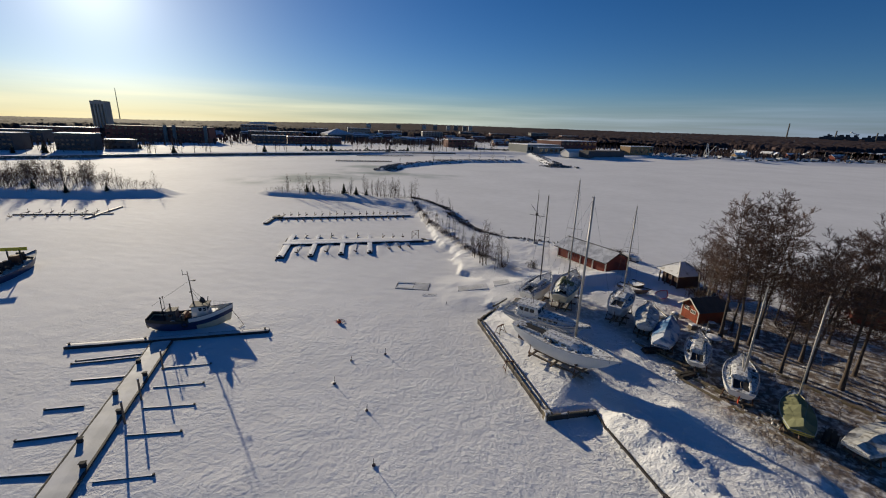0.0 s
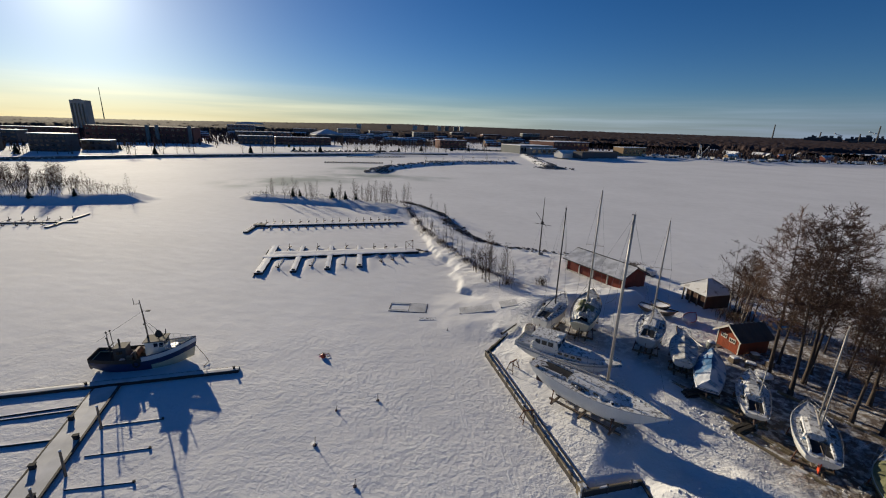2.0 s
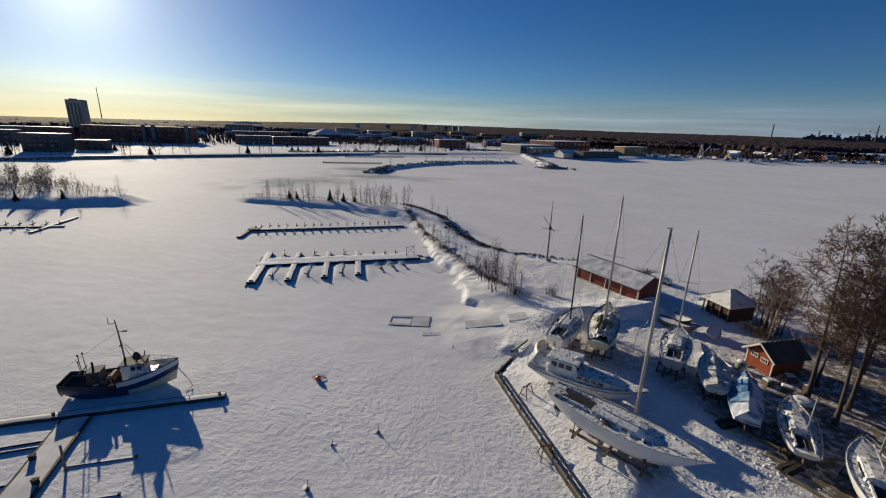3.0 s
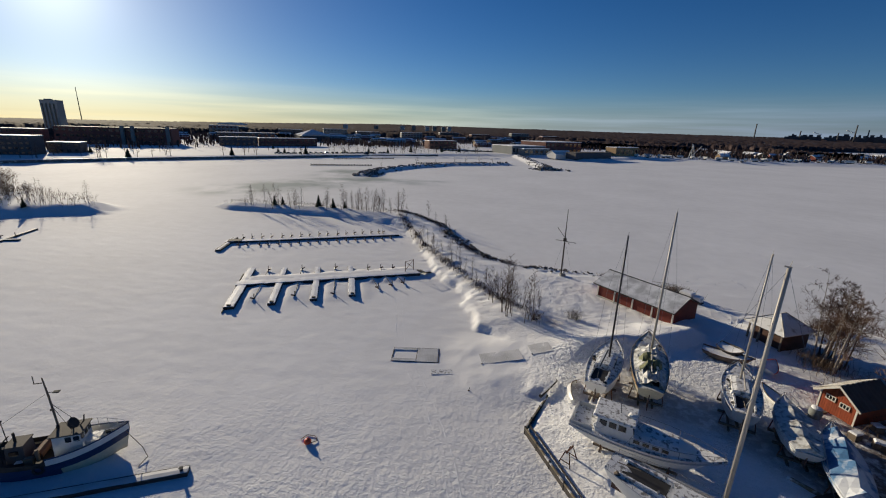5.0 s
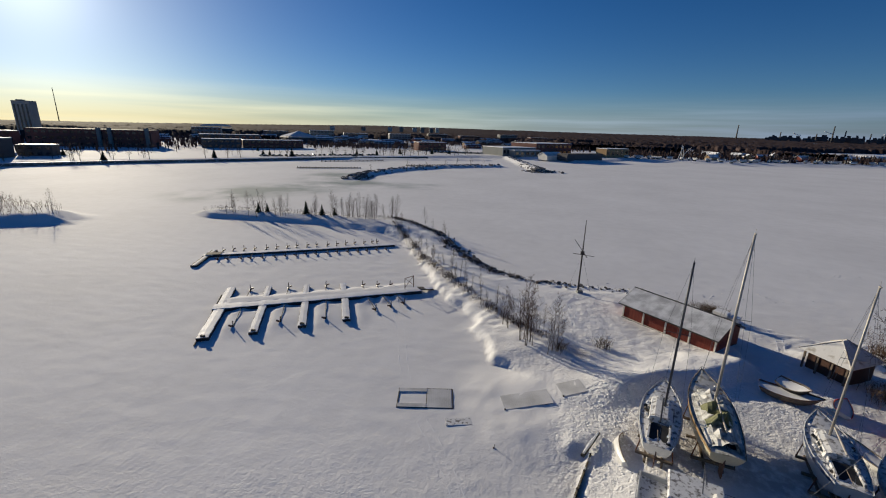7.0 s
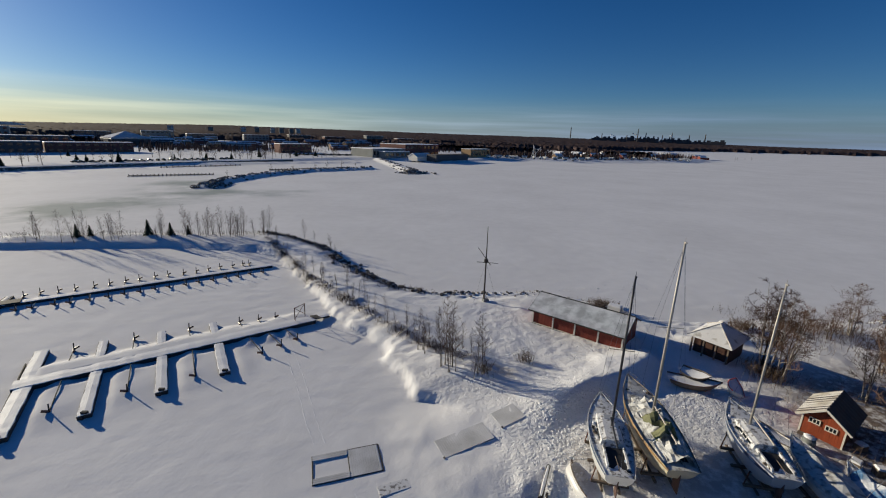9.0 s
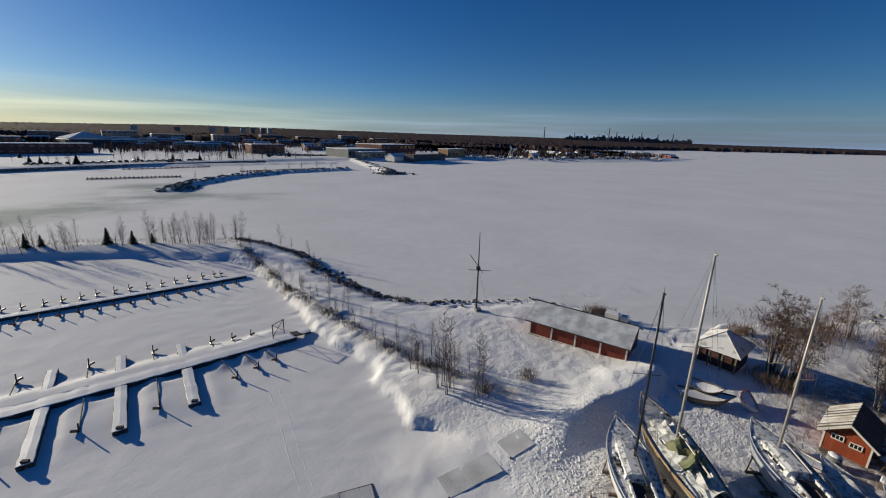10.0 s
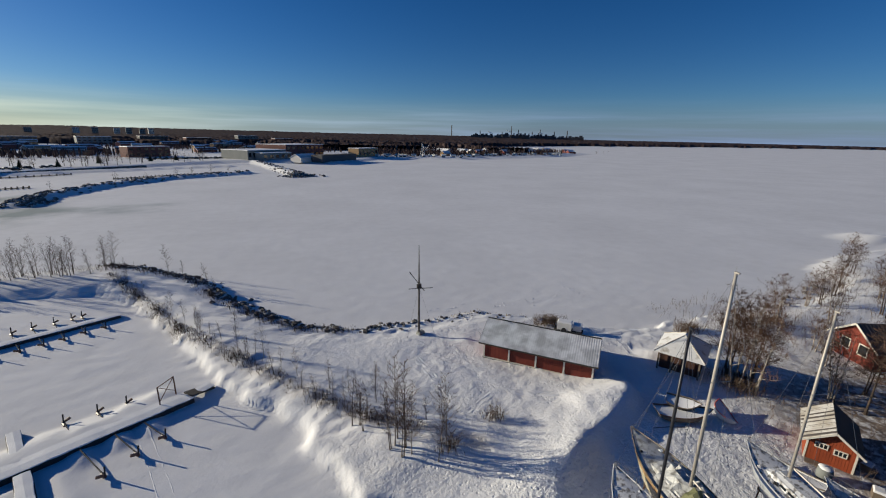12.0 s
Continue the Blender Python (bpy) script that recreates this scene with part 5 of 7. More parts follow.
def pier_near():
    rng = random.Random(11)
    O, D, N = Vector((-43.2, 32.0)), Vector((0.852, 0.523)), Vector((0.523, -0.852))
    at = lambda s, n: O + D * s + N * n
    p = thing("floating_pier", "snow-covered floating pier with wide finger pontoons", "pier", pose(0, 0, 0))
    deck_box(p, "main_deck", at(-0.9, 0), at(27.6, -0.4), 1.7, 0.0, 0.46, DARKWOOD)
    snow_cap(p, at(-0.9, 0), at(27.6, -0.4), 1.78, 0.46, rng)
    for i, (s, n1, n0) in enumerate(((0, 8.8, -7.2), (5.3, 8.6, -6.6), (10.8, 8.1, -6.0), (16.2, 7.6, -5.6))):
        w = 1.35 if i == 0 else 1.0
        f = deck_box(p, "finger_deck", at(s, 0.85), at(s - 0.25, n1), w, 0.0, 0.40, DARKWOOD)
        snow_cap(f, at(s, 0.8), at(s - 0.25, n1), w + 0.04, 0.40, rng)
        f = deck_box(p, "finger_deck", at(s, -0.85), at(s + 0.1, n0), w * 0.9, 0.0, 0.38, DARKWOOD)
        snow_cap(f, at(s, -0.8), at(s + 0.1, n0), w * 0.92, 0.38, rng)
        part("cleat", MB().box((*at(s - 0.2, n1 - 0.15), 0.56), (0.5, 0.25, 0.2)).box((*at(s - 0.45, n1 - 0.05), 0.2), (0.35, 0.3, 0.35)), STEEL, p)
    # added dark bar for the crack at the snow's edge, not a beam
    part("edge_beam", MB().beam((*at(-0.84, 9.9), 0.06), (*at(-0.84, -5.0), 0.16), 0.10, 0.2), DARKWOOD, p)
    for s in (2.7, 8.1, 13.6):
        boom("mooring_boom", "steel mooring boom frozen in with a marker float", at(s, 0.85), at(s - 0.2, 6.0 + rng.uniform(-0.4, 0.4)), 0.40)
        boom("mooring_boom", "steel mooring boom frozen in with a marker float", at(s, -0.85), at(s + 0.1, -6.0 + rng.uniform(-0.4, 0.4)), 0.40)
    for s in (19.4, 21.6, 23.6):
        boom("mooring_boom", "short steel mooring boom near the shore end", at(s, 0.85), at(s + 0.6, 5.2 - (s - 19) * 0.3), 0.40)
        boom("mooring_boom", "short steel mooring boom near the shore end", at(s, -0.9), at(s - 0.2, -4.6 + (s - 19) * 0.2), 0.40)
    # gate frame and ramp at the shore end
    e = at(26.0, -1.1)
    gate = thing("pier_gate", "rusty steel gate frame at the shore end of the pier", "gate", pose(e.x, e.y, 0.5, 0, 0, 62))
    for x in (-0.9, 0.9):
        part("gate_post", MB().box((x, 0, 0.85), (0.08, 0.08, 1.9)), RUST, gate)
    part("brace", MB().beam((-0.9, 0, 1.75), (0.9, 0, 0.3), 0.05, 0.05).beam((-0.9, 0, 0.3), (0.9, 0, 1.75), 0.05, 0.05), RUST, gate)
    part("rail", MB().beam((-0.9, 0, 1.75), (0.9, 0, 1.75), 0.06, 0.06), RUST, gate)
    a, b = at(27.4, -0.4), at(29.6, -1.0)
    ramp = thing("gangway", "short timber gangway from the pier up the snowbank", "gangway")
    part("ramp_deck", MB().beam((a.x, a.y, 0.58), (b.x, b.y, gz(b.x, b.y) + 0.05), 1.2, 0.14), DARKWOOD, ramp)
    snow_cap(ramp, a, b, 1.24, (0.5 + gz(b.x, b.y)) / 2 + 0.1, rng)


pier_near()


def pier_far():
    rng = random.Random(12)
    a, b = Vector((-33.2, 69.7)), Vector((-63.6, 50.1))
    L = (b - a).length
    d = (b - a) / L
    n = Vector((d.y, -d.x))
    p = thing("floating_pier", "long snow-covered floating pier with rows of booms", "pier", pose(0, 0, 0))
    deck_box(p, "main_deck", a, b, 1.3, 0.0, 0.36, DARKWOOD)
    snow_cap(p, a, b, 1.34, 0.36, rng)
    h0, h1 = Vector((-60.4, 44.7)), Vector((-64.2, 53.6))
    deck_box(p, "head_deck", h0, h1, 1.0, 0.0, 0.35, DARKWOOD)
    snow_cap(p, h0, h1, 0.7, 0.35, rng, 0.06, FROST)
    part("landing", MB().box((-62.2, 51.2, 0.3), (2.6, 1.6, 0.45), rz=33), DARKWOOD, p)
    boom("mooring_boom", "steel mooring boom with a marker float beside the far pier", a + d * 3.4 + n * 0.6, a + d * 3.3 + n * 3.2, 0.26, r=0.05)
    for i in range(17):
        s = 2.2 + i * 1.95
        c = a + d * s
        for k in (1, -1):
            e = c + n * (k * (3.2 + rng.uniform(-0.3, 0.3))) + d * rng.uniform(-0.25, 0.25)
            if i or k < 0:
                boom("mooring_boom", "steel mooring boom with a marker float beside the far pier", c + n * (k * 0.6), e, 0.26, r=0.05)


pier_far()


def pier_islet():
    rng = random.Random(13)
    p = thing("floating_pier", "snow-covered floating pier beside a wooded islet", "pier")
    for a, b in (((-120, 25.5), (-101.5, 36.5)), ((-101.2, 30.2), (-108.6, 43.4))):
        f = deck_box(p, "deck", Vector(a), Vector(b), 0.8, 0.0, 0.26, DARKWOOD)
        snow_cap(f, Vector(a), Vector(b), 0.7, 0.26, rng, 0.06, FROST)
    for i in range(8):
        c = Vector((-119 + i * 2.2, 26.1 + i * 1.31))
        for k in (1, -1):
            e = c + Vector((0.51, -0.86)) * (3.0 * k)
            boom("mooring_boom", "steel mooring boom beside the islet pier", c, e, 0.26, r=0.05)


pier_islet()


def pier_ship():
    rng = random.Random(14)
    p = thing("floating_pier", "broad snow-covered pier with a cross head beside a fishing boat", "pier")
    a, b = Vector((-29.8, -4.9)), Vector((-9.0, -33.4))
    deck_box(p, "main_deck", a, b, 2.0, 0.0, 0.16, DARKWOOD)
    snow_cap(p, a, b, 1.96, 0.16, rng, 0.05, FROST)
    h0, h1 = Vector((-37.9, -9.5)), Vector((-21.0, 1.7))
    deck_box(p, "head_deck", h0, h1, 0.8, 0.0, 0.28, DARKWOOD)
    snow_cap(p, h0, h1, 0.74, 0.28, rng, 0.05, FROST)
    d = (b - a).normalized()
    n = Vector((-d.y, d.x))
    kerb = MB()
    for k in (1,):
        q0, q1 = a + n * k * 1.03, b + n * k * 1.03
        kerb.beam((q0.x, q0.y, 0.16), (q1.x, q1.y, 0.16), 0.16, 0.16)
    part("kerb_beam", kerb, DARKWOOD, p)
    part("kerb_beam", MB().beam((*(a - n * 1.03), 0.13), (*(b - n * 1.03), 0.13), 0.09, 0.1), DARKWOOD, p)
    for x, y in ((-21.3, 1.4), (-37.6, -9.3), (-31.6, -5.4)):
        part("bollard", MB().tube([(x, y, 0.25), (x, y, 0.5), (x, y, 0.55)], [0.11, 0.11, 0.16], 7), STEEL, p)
    for i, s in enumerate((4.4, 7.0, 9.6, 12.6, 15.6, 18.4)):
        c = a + d * s + n * (0.7 if i % 2 else -0.7)
        part("power_post", MB().box((c.x, c.y, 0.34), (0.34, 0.24, 0.4), rz=35).box((c.x, c.y, 0.56), (0.42, 0.3, 0.06), rz=35), STEEL, p)
    for (x0, y0), (x1, y1), r in (((-29.4, -7.4), (-34.0, -10.8), 0.09), ((-29.0, -7.9), (-33.8, -11.3), 0.09), ((-26.9, -10.8), (-30.6, -13.1), 0.16), ((-25.7, -15.0), (-28.1, -16.5), 0.1), ((-22.6, -17.3), (-25.9, -19.5), 0.16),
                                  ((-19.9, -20.4), (-24.2, -22.6), 0.18), ((-25.2, -8.5), (-21.4, -6.1), 0.08), ((-22.9, -11.0), (-19.3, -8.8), 0.08), ((-21.0, -13.4), (-17.4, -11.4), 0.09), ((-19.0, -16.1), (-15.5, -14.2), 0.09),
                                  ((-16.6, -19.9), (-13.4, -18.0), 0.09)):
        t = thing("mooring_boom", "low timber mooring boom half buried in snow", "mooring boom", group="timber booms")
        part("boom_beam", MB().beam((x0, y0, 0.04 if x0 < x1 else 0.06), (x1, y1, 0.03 if x0 < x1 else 0.06), r * 1.2, 0.08 if x0 < x1 else 0.15), DARKWOOD, t)
        part("boom_snow", MB().beam((x0, y0, 0.085 if x0 < x1 else 0.145), (x1, y1, 0.075 if x0 < x1 else 0.145), r * 0.9, 0.03), SNOW, t)
        part("end_post", MB().box((x1, y1, 0.07), (0.14, 0.14, 0.2), rz=30), DARKWOOD, t)
    for x, y in ((-24.8, -8.6), (-20.4, -15.2), (-22.2, -12.6)):
        s = thing("mooring_pile", "slender upright mooring pile beside the pier", "pile", pose(x, y, 0), "mooring piles")
        part("shaft", MB().tube([(0, 0, -0.1), (0.03, 0.02, 2.1)], [0.09, 0.075], 7), WOOD, s)
        part("cap", MB().tube([(0.03, 0.02, 2.1), (0.03, 0.02, 2.18)], [0.1, 0.06], 7), SNOW, s)


pier_ship()


def float_raft():
    """A ribbed swimming float with an open well, lying low in the snow."""
    f = thing("swimming_float", "ribbed grey float with a snow-filled open well", "float", pose(-13.4, 19.9, -0.16, 0, 0, 15))
    shared = MB().box((0, 0, 0), (0.16, 2.75, 0.1)).mesh("plank", FROST)
    for i in range(13):
        p = part("plank", shared, FROST, f)
        p.location = (2.75 + i * 0.175, 1.4, 0.17)
    s2 = MB().box((0, 0, 0), (2.6, 0.16, 0.1)).mesh("plank", FROST)
    for y in (0.1, 0.28, 0.46, 2.38, 2.56, 2.74):
        p = part("plank", s2, FROST, f)
        p.location = (1.3, y, 0.20)
    part("frame", MB().box((2.5, 0.0, 0.1), (5.1, 0.1, 0.2)).box((2.5, 2.82, 0.1), (5.1, 0.1, 0.2)).box((0.0, 1.4, 0.1), (0.1, 2.8, 0.2)).box((5.05, 1.4, 0.1), (0.1, 2.8, 0.2)).box((2.64, 1.4, 0.1), (0.08, 1.8, 0.2)), DARKWOOD, f)
    m = thing("sunken_plank", "thin board edge showing through the snow", "board", pose(-8.6, 19.3, -0.03, 0, 0, 20))
    part("board", MB().box((1.0, 0, 0.03), (2.2, 0.9, 0.1)), SNOWY_DECK, m)


float_raft()


def jetty_mats():
    for (x, y), rz, n, w, zt in (((-3.95, 21.9), 21, 25, 2.0, 0.62), ((1.0, 24.4), 22, 13, 1.9, 0.86)):
        L = n * 0.178
        ux, uy = math.cos(radians(rz)), math.sin(radians(rz))
        z0, z1 = gz(x - uy * w / 2, y + ux * w / 2), gz(x + ux * L - uy * w / 2, y + uy * L + ux * w / 2)
        m = thing("deck_section", "ribbed timber jetty section laid on the snowy shore", "jetty section", pose(x, y, z0 - 0.17, 0, -math.degrees(math.atan2(z1 - z0, L)), rz), "jetty sections ashore")
        top, base = 0.16, -0.12
        shared = MB().box((0, w / 2, 0), (0.155, w, 0.07)).mesh("plank", FROST)
        for i in range(n):
            p = part("plank", shared, FROST, m)
            p.location = (0.1 + i * 0.178, 0, top)
        for yy in (0.05, w - 0.05):
            part("bearer", MB().beam((0, yy, (top + base) / 2 - 0.05), (L, yy, (top + base) / 2 - 0.05), 0.1, top - base + 0.02), DARKWOOD, m)
        part("fender_post", MB().box((0.02, 0.05, 0.1), (0.12, 0.14, 0.3)), DARKWOOD, m)


jetty_mats()


def quay_edge():
    """Timber edge of the quay: beams, front planks and posts."""
    q = tagged(new("quay_edge"), "frosted timber quay edge with posts", "quay", kind="structure")
    pts = [(2.9, 18.2), (1.4, 13.3), (11.6, -2.1), (15.5, 0.3), (16.35, -1.7), (19.9, -7.1), (28, -16.5)]
    for i, (a, b) in enumerate(zip(pts, pts[1:])):
        a, b = Vector(a), Vector(b)
        if i < 3:
            part("edge_beam", MB().beam((a.x, a.y, 0.62), (b.x, b.y, 0.56), 0.11, 0.13), QUAYWOOD, q)
            if i == 1:
                part("inner_beam", MB().beam((a.x + 0.38, a.y + 0.22, 0.70), (b.x + 0.36, b.y + 0.26, 0.66), 0.07, 0.12), DARKWOOD, q)
            part("front_plank", MB().beam((a.x, a.y, 0.28), (b.x, b.y, 0.28), 0.08, 0.46), DARKWOOD, q)
        else:
            part("edge_beam", MB().beam((a.x, a.y, 0.42), (b.x, b.y, 0.30), 0.16, 0.16), DARKWOOD, q)
        L = (b - a).length
        for k in range(int(L / 1.9) + 1):
            p = a.lerp(b, min(1, k * 1.9 / L))
            h = 0.74 if i < 3 else 0.45
            part("post", MB().tube([(p.x, p.y, -0.05), (p.x, p.y, h)], 0.08, 6), DARKWOOD, q)
    part("corner_block", MB().box((11.5, -1.9, 0.5), (0.45, 0.5, 0.9), rz=35), QUAYWOOD, q)


quay_edge()


def spar_marks():
    """Small frozen-in mooring buoys with their pick-up sticks."""
    rng = random.Random(21)
    for x, y, s in ((-8.0, -4.3, 1.0), (-3.2, -6.6, 0.8), (-8.7, -0.2, 0.75), (-6.0, 2.3, 0.9), (0.3, -11.7, 0.9), (-4.3, 17.4, 0.6)):
        b = thing("mooring_buoy", "small dark mooring buoy with a stick frozen into snow", "buoy", pose(x, y, 0.0, 0, 0, rng.uniform(0, 360)), "mooring buoys")
        part("float", MB().lump((0, 0, 0.07), 0.17 * s, rng, 0.8, 0.12, 8, 5), BUOY, b)
        part("stick", MB().tube([(0, 0, 0.1), (0.08, 0.03, 0.8 * s)], 0.025, 5), STEEL, b)
        part("snow_collar", MB().lump((0.05, 0.2, -0.02), 0.3 * s, rng, 0.25, 0.2, 8, 5), SNOW, b)
    b = thing("orange_buoy", "bright orange mooring buoy lying in a snow hollow", "buoy", pose(-14.75, 6.8, 0.0))
    part("float", MB().lump((0, 0, 0.17), 0.29, rng, 0.85, 0.05, 12, 8), ORANGE, b, smooth=True)
    part("eye", MB().tube([(0.0, 0.0, 0.38), (0.1, 0.0, 0.5)], 0.04, 5), STEEL, b)
    part("rope", MB().tube([(0.3, 0, 0.1), (0.6, 0.4, 0.06), (0.2, 0.8, 0.06), (-0.5, 0.7, 0.06), (-0.7, 0.1, 0.06)], 0.035, 4), BUOY, b)


spar_marks()

# ---- clutter in the yard ----


def yard_clutter():
    rng = random.Random(31)
    for x, y in ((24.6, 21.4),):
        g = gz(x, y)
        t = thing("water_tank", "pale green snow-topped water barrel beside the cabin", "barrel", pose(x, y, g - 0.05))
        part("barrel", MB().tube([(0, 0, 0), (0, 0, 0.5), (0, 0, 0.95)], [0.42, 0.47, 0.42], 12), CONCRETE, t, smooth=True)
        part("snow_lid", MB().lump((0, 0, 0.95), 0.42, rng, 0.35, 0.08, 10, 5), SNOW, t, smooth=True)
    x, y = 27.6, 16.0
    t = thing("round_table", "round picnic table covered with a thick snow cap", "table", pose(x, y, gz(x, y)))
    part("tabletop", MB().tube([(0, 0, 0.68), (0, 0, 0.75)], 0.8, 14), WOOD, t)
    part("foot", MB().tube([(0, 0, -0.05), (0, 0, 0.7)], 0.12, 7), WOOD, t)
    part("snow_cap", MB().tube([(0, 0, 0.75), (0, 0, 0.88), (0, 0, 0.96)], [0.82, 0.76, 0.4], 14), SNOW, t, smooth=True)
    for x, y, rz, w in ((26.2, 19.2, 30, 0.8), (28.6, 21.0, 10, 0.7), (27.4, 18.4, -20, 0.9), (29.5, 19.7, 40, 0.7)):
        c = thing("crate", "old crate with a snow lid beside the cabin", "crate", pose(x, y, gz(x, y) - 0.05, 0, 0, rz), "crates by the cabin")
        part("crate_body", MB().box((0, 0, 0.3), (w, 0.6, 0.6)), WOOD, c)
        part("snow_lid", MB().box((0, 0, 0.66), (w, 0.62, 0.14), taper=0.8), SNOW, c)
    # timber stacks and rails that the boats stood on
    for a, b in (((19.2, 12.9), (25.4, 8.0)), ((22.5, 8.6), (26.0, 5.6)), ((23.0, 6.6), (30.6, 0.0)), ((28.4, 14.6), (38.5, 6.0)), ((24.6, 6.9), (27.5, 4.7))):
        t = thing("timber_rail", "long frosted timber sleeper lying on the snow", "timber", group="timber sleepers")
        part("sleeper", MB().beam((a[0], a[1], gz(*a) + 0.08), (b[0], b[1], gz(*b) + 0.08), 0.2, 0.22), QUAYWOOD, t)
    for x, y, rz in ((23.5, 7.4, 40), (20.8, 11.3, 30), (32.4, 1.9, 60)):
        t = thing("timber_stack", "stack of dark timber baulks in trodden snow", "timber", pose(x, y, gz(x, y) - 0.05, 0, 0, rz), "timber stacks")
        for k, (dy, dz) in enumerate(((-0.3, 0.12), (0.02, 0.12), (0.34, 0.12), (-0.14, 0.33), (0.2, 0.33))):
            part("baulk", MB().box((0.05 * k, dy, dz), (1.9, 0.26, 0.2), rz=rng.uniform(-4, 4)), DARKWOOD, t)
    for (x, y), rz in (((7.1, 4.4), 25), ((4.8, 10.6), 60)):
        t = thing("steel_trestle", "rusty steel trestle standing on the quay", "trestle", pose(x, y, gz(x, y) - 0.03, 0, 0, rz), "trestles on the quay")
        for sx in (-0.5, 0.5):
            for sy in (-0.45, 0.45):
                part("leg", MB().tube([(sx * 1.1, sy, 0), (sx * 0.6, sy * 0.3, 1.1)], 0.04, 5), RUST, t)
            part("brace", MB().beam((sx, -0.4, 0.3), (sx, 0.4, 0.3), 0.05, 0.05), RUST, t)
        part("top_bar", MB().beam((-0.5, 0, 1.1), (0.5, 0, 1.1), 0.1, 0.1), RUST, t)
    t = thing("log", "snow-capped log marking the end of the quay", "log", pose(2.9, 18.9, 0.9, 0, -6, 62))
    part("trunk", MB().tube([(-1.3, 0, 0), (1.5, 0, 0.1)], [0.17, 0.14], 8), DARKWOOD, t)
    part("snow_cap", MB().tube([(-1.2, 0, 0.13), (0, 0, 0.19), (1.4, 0, 0.2)], [0.08, 0.12, 0.07], 6), SNOW, t)
    x, y = 20.7, 46.7
    t = thing("snowy_trailer", "white boat trailer and boxes drifted over behind the boathouse", "trailer", pose(x, y, gz(x, y) - 0.1, 0, 0, -42))
    part("box", MB().box((0, 0, 0.7), (1.7, 1.1, 0.9)).box((1.5, 0.2, 0.55), (1.0, 1.0, 0.7)), GELCOAT, t)
    part("snow_top", MB().box((0, 0, 1.2), (1.75, 1.15, 0.16), taper=0.85).box((1.5, 0.2, 0.95), (1.05, 1.05, 0.14), taper=0.85), SNOW, t)
    part("frame", MB().box((0.5, 0, 0.2), (3.4, 0.9, 0.12)), STEEL, t)
    part("wheel", MB().tube([(0, -0.6, 0.25), (0, -0.45, 0.25)], 0.3, 10), STEEL, t)
    part("wheel", MB().tube([(0, 0.45, 0.25), (0, 0.6, 0.25)], 0.3, 10), STEEL, t)


yard_clutter()

# ---- trees and brush ----


def grow(wood, twigs, p, d, length, r, rng, level, levels, droop, spread, kids, fine=0.008):
    """A limb and its side shoots."""
    n = 4 if level < levels else 2
    pts, rad = [p], [r]
    cur, dirn = Vector(p), Vector(d).normalized()
    for i in range(n):
        dirn = (dirn + Vector((rng.uniform(-1, 1), rng.uniform(-1, 1), rng.uniform(-1, 1))) * 0.13 + Vector((0, 0, -droop if level < levels else 0.05))).normalized()
        cur = cur + dirn * (length / n)
        pts.append(cur.copy())
        rad.append(max(fine, r * (1 - 0.85 * (i + 1) / n)))
    (wood if level <= 1 else twigs).tube(pts, rad, 4 if level <= 1 else 3, cap=False)
    if level >= levels:
        return
    for k in range(kids[level]):
        t = rng.uniform(0.25, 1.0)
        i = min(n - 1, int(t * n))
        q = pts[i].lerp(pts[i + 1], t * n - i) if t < 1 else pts[-1]
        side = Vector((rng.uniform(-1, 1), rng.uniform(-1, 1), rng.uniform(-0.5, 0.9))).normalized()
        base = (pts[i + 1] - pts[i]).normalized()
        grow(wood, twigs, q, base * (1 - spread) + side * spread, length * rng.uniform(0.35, 0.6), max(fine * 1.6, r * 0.5), rng, level + 1, levels, droop, spread, kids, fine)


def bare_tree(name, seed, H, r, limbs, reach, droop, first, bark, kids=(5, 4, 3), levels=2, rise_=0.35, stems=1, twig_mat=None, leanx=0.0, taper=0.7, fine=0.008, top=0.75):
    """A leafless tree: one or more tapered stems with limbs, branches and twigs."""
    rng = random.Random(seed)
    t = new(name)
    trunk, wood, twigs = MB(), MB(), MB()
    for s in range(stems):
        a = rng.uniform(0, 6.28)
        off = Vector((math.cos(a), math.sin(a), 0)) * (0.35 if stems > 1 else 0)
        lean = Vector((math.cos(a) * (0.09 if stems > 1 else 0.02) + leanx, math.sin(a) * (0.09 if stems > 1 else 0.02), 1)).normalized()
        h = H * (rng.uniform(0.75, 1.0) if s else 1)
        pts, rad = [off + Vector((0, 0, -0.25))], [r * 1.25]
        n = 9
        for i in range(n):
            lean = (lean + Vector((rng.uniform(-1, 1), rng.uniform(-1, 1), 0)) * 0.035).normalized()
            pts.append(pts[-1] + lean * (h / n))
            rad.append(r * (1 - 0.93 * ((i + 1) / n) ** taper))
        trunk.tube(pts, rad, 7, cap=False)
        for k in range(limbs // stems):
            u = first + (0.98 - first) * ((k + rng.random()) / (limbs // stems))
            i = min(n - 1, int(u * n))
            p = pts[i].lerp(pts[i + 1], u * n - i)
            a = k * 2.4 + rng.uniform(-0.5, 0.5)
            size = reach * (1.0 - top * max(0, (u - 0.55) / 0.45)) * (0.55 + 0.45 * min(1, (u - first + 0.1) / 0.25)) * rng.uniform(0.65, 1.15)
            d = Vector((math.cos(a), math.sin(a), rise_ + 0.8 * max(0, u - 0.7)))
            grow(wood, twigs, p, d, size, max(0.02, rad[i] * 0.42), rng, 1, levels, droop, 0.6, kids, fine)
    part("trunk", trunk, bark, t, smooth=True)
    tagged(part("limb", wood, bark, t), kind="stuff")
    part("crown", twigs, twig_mat or TWIG, t)
    return t


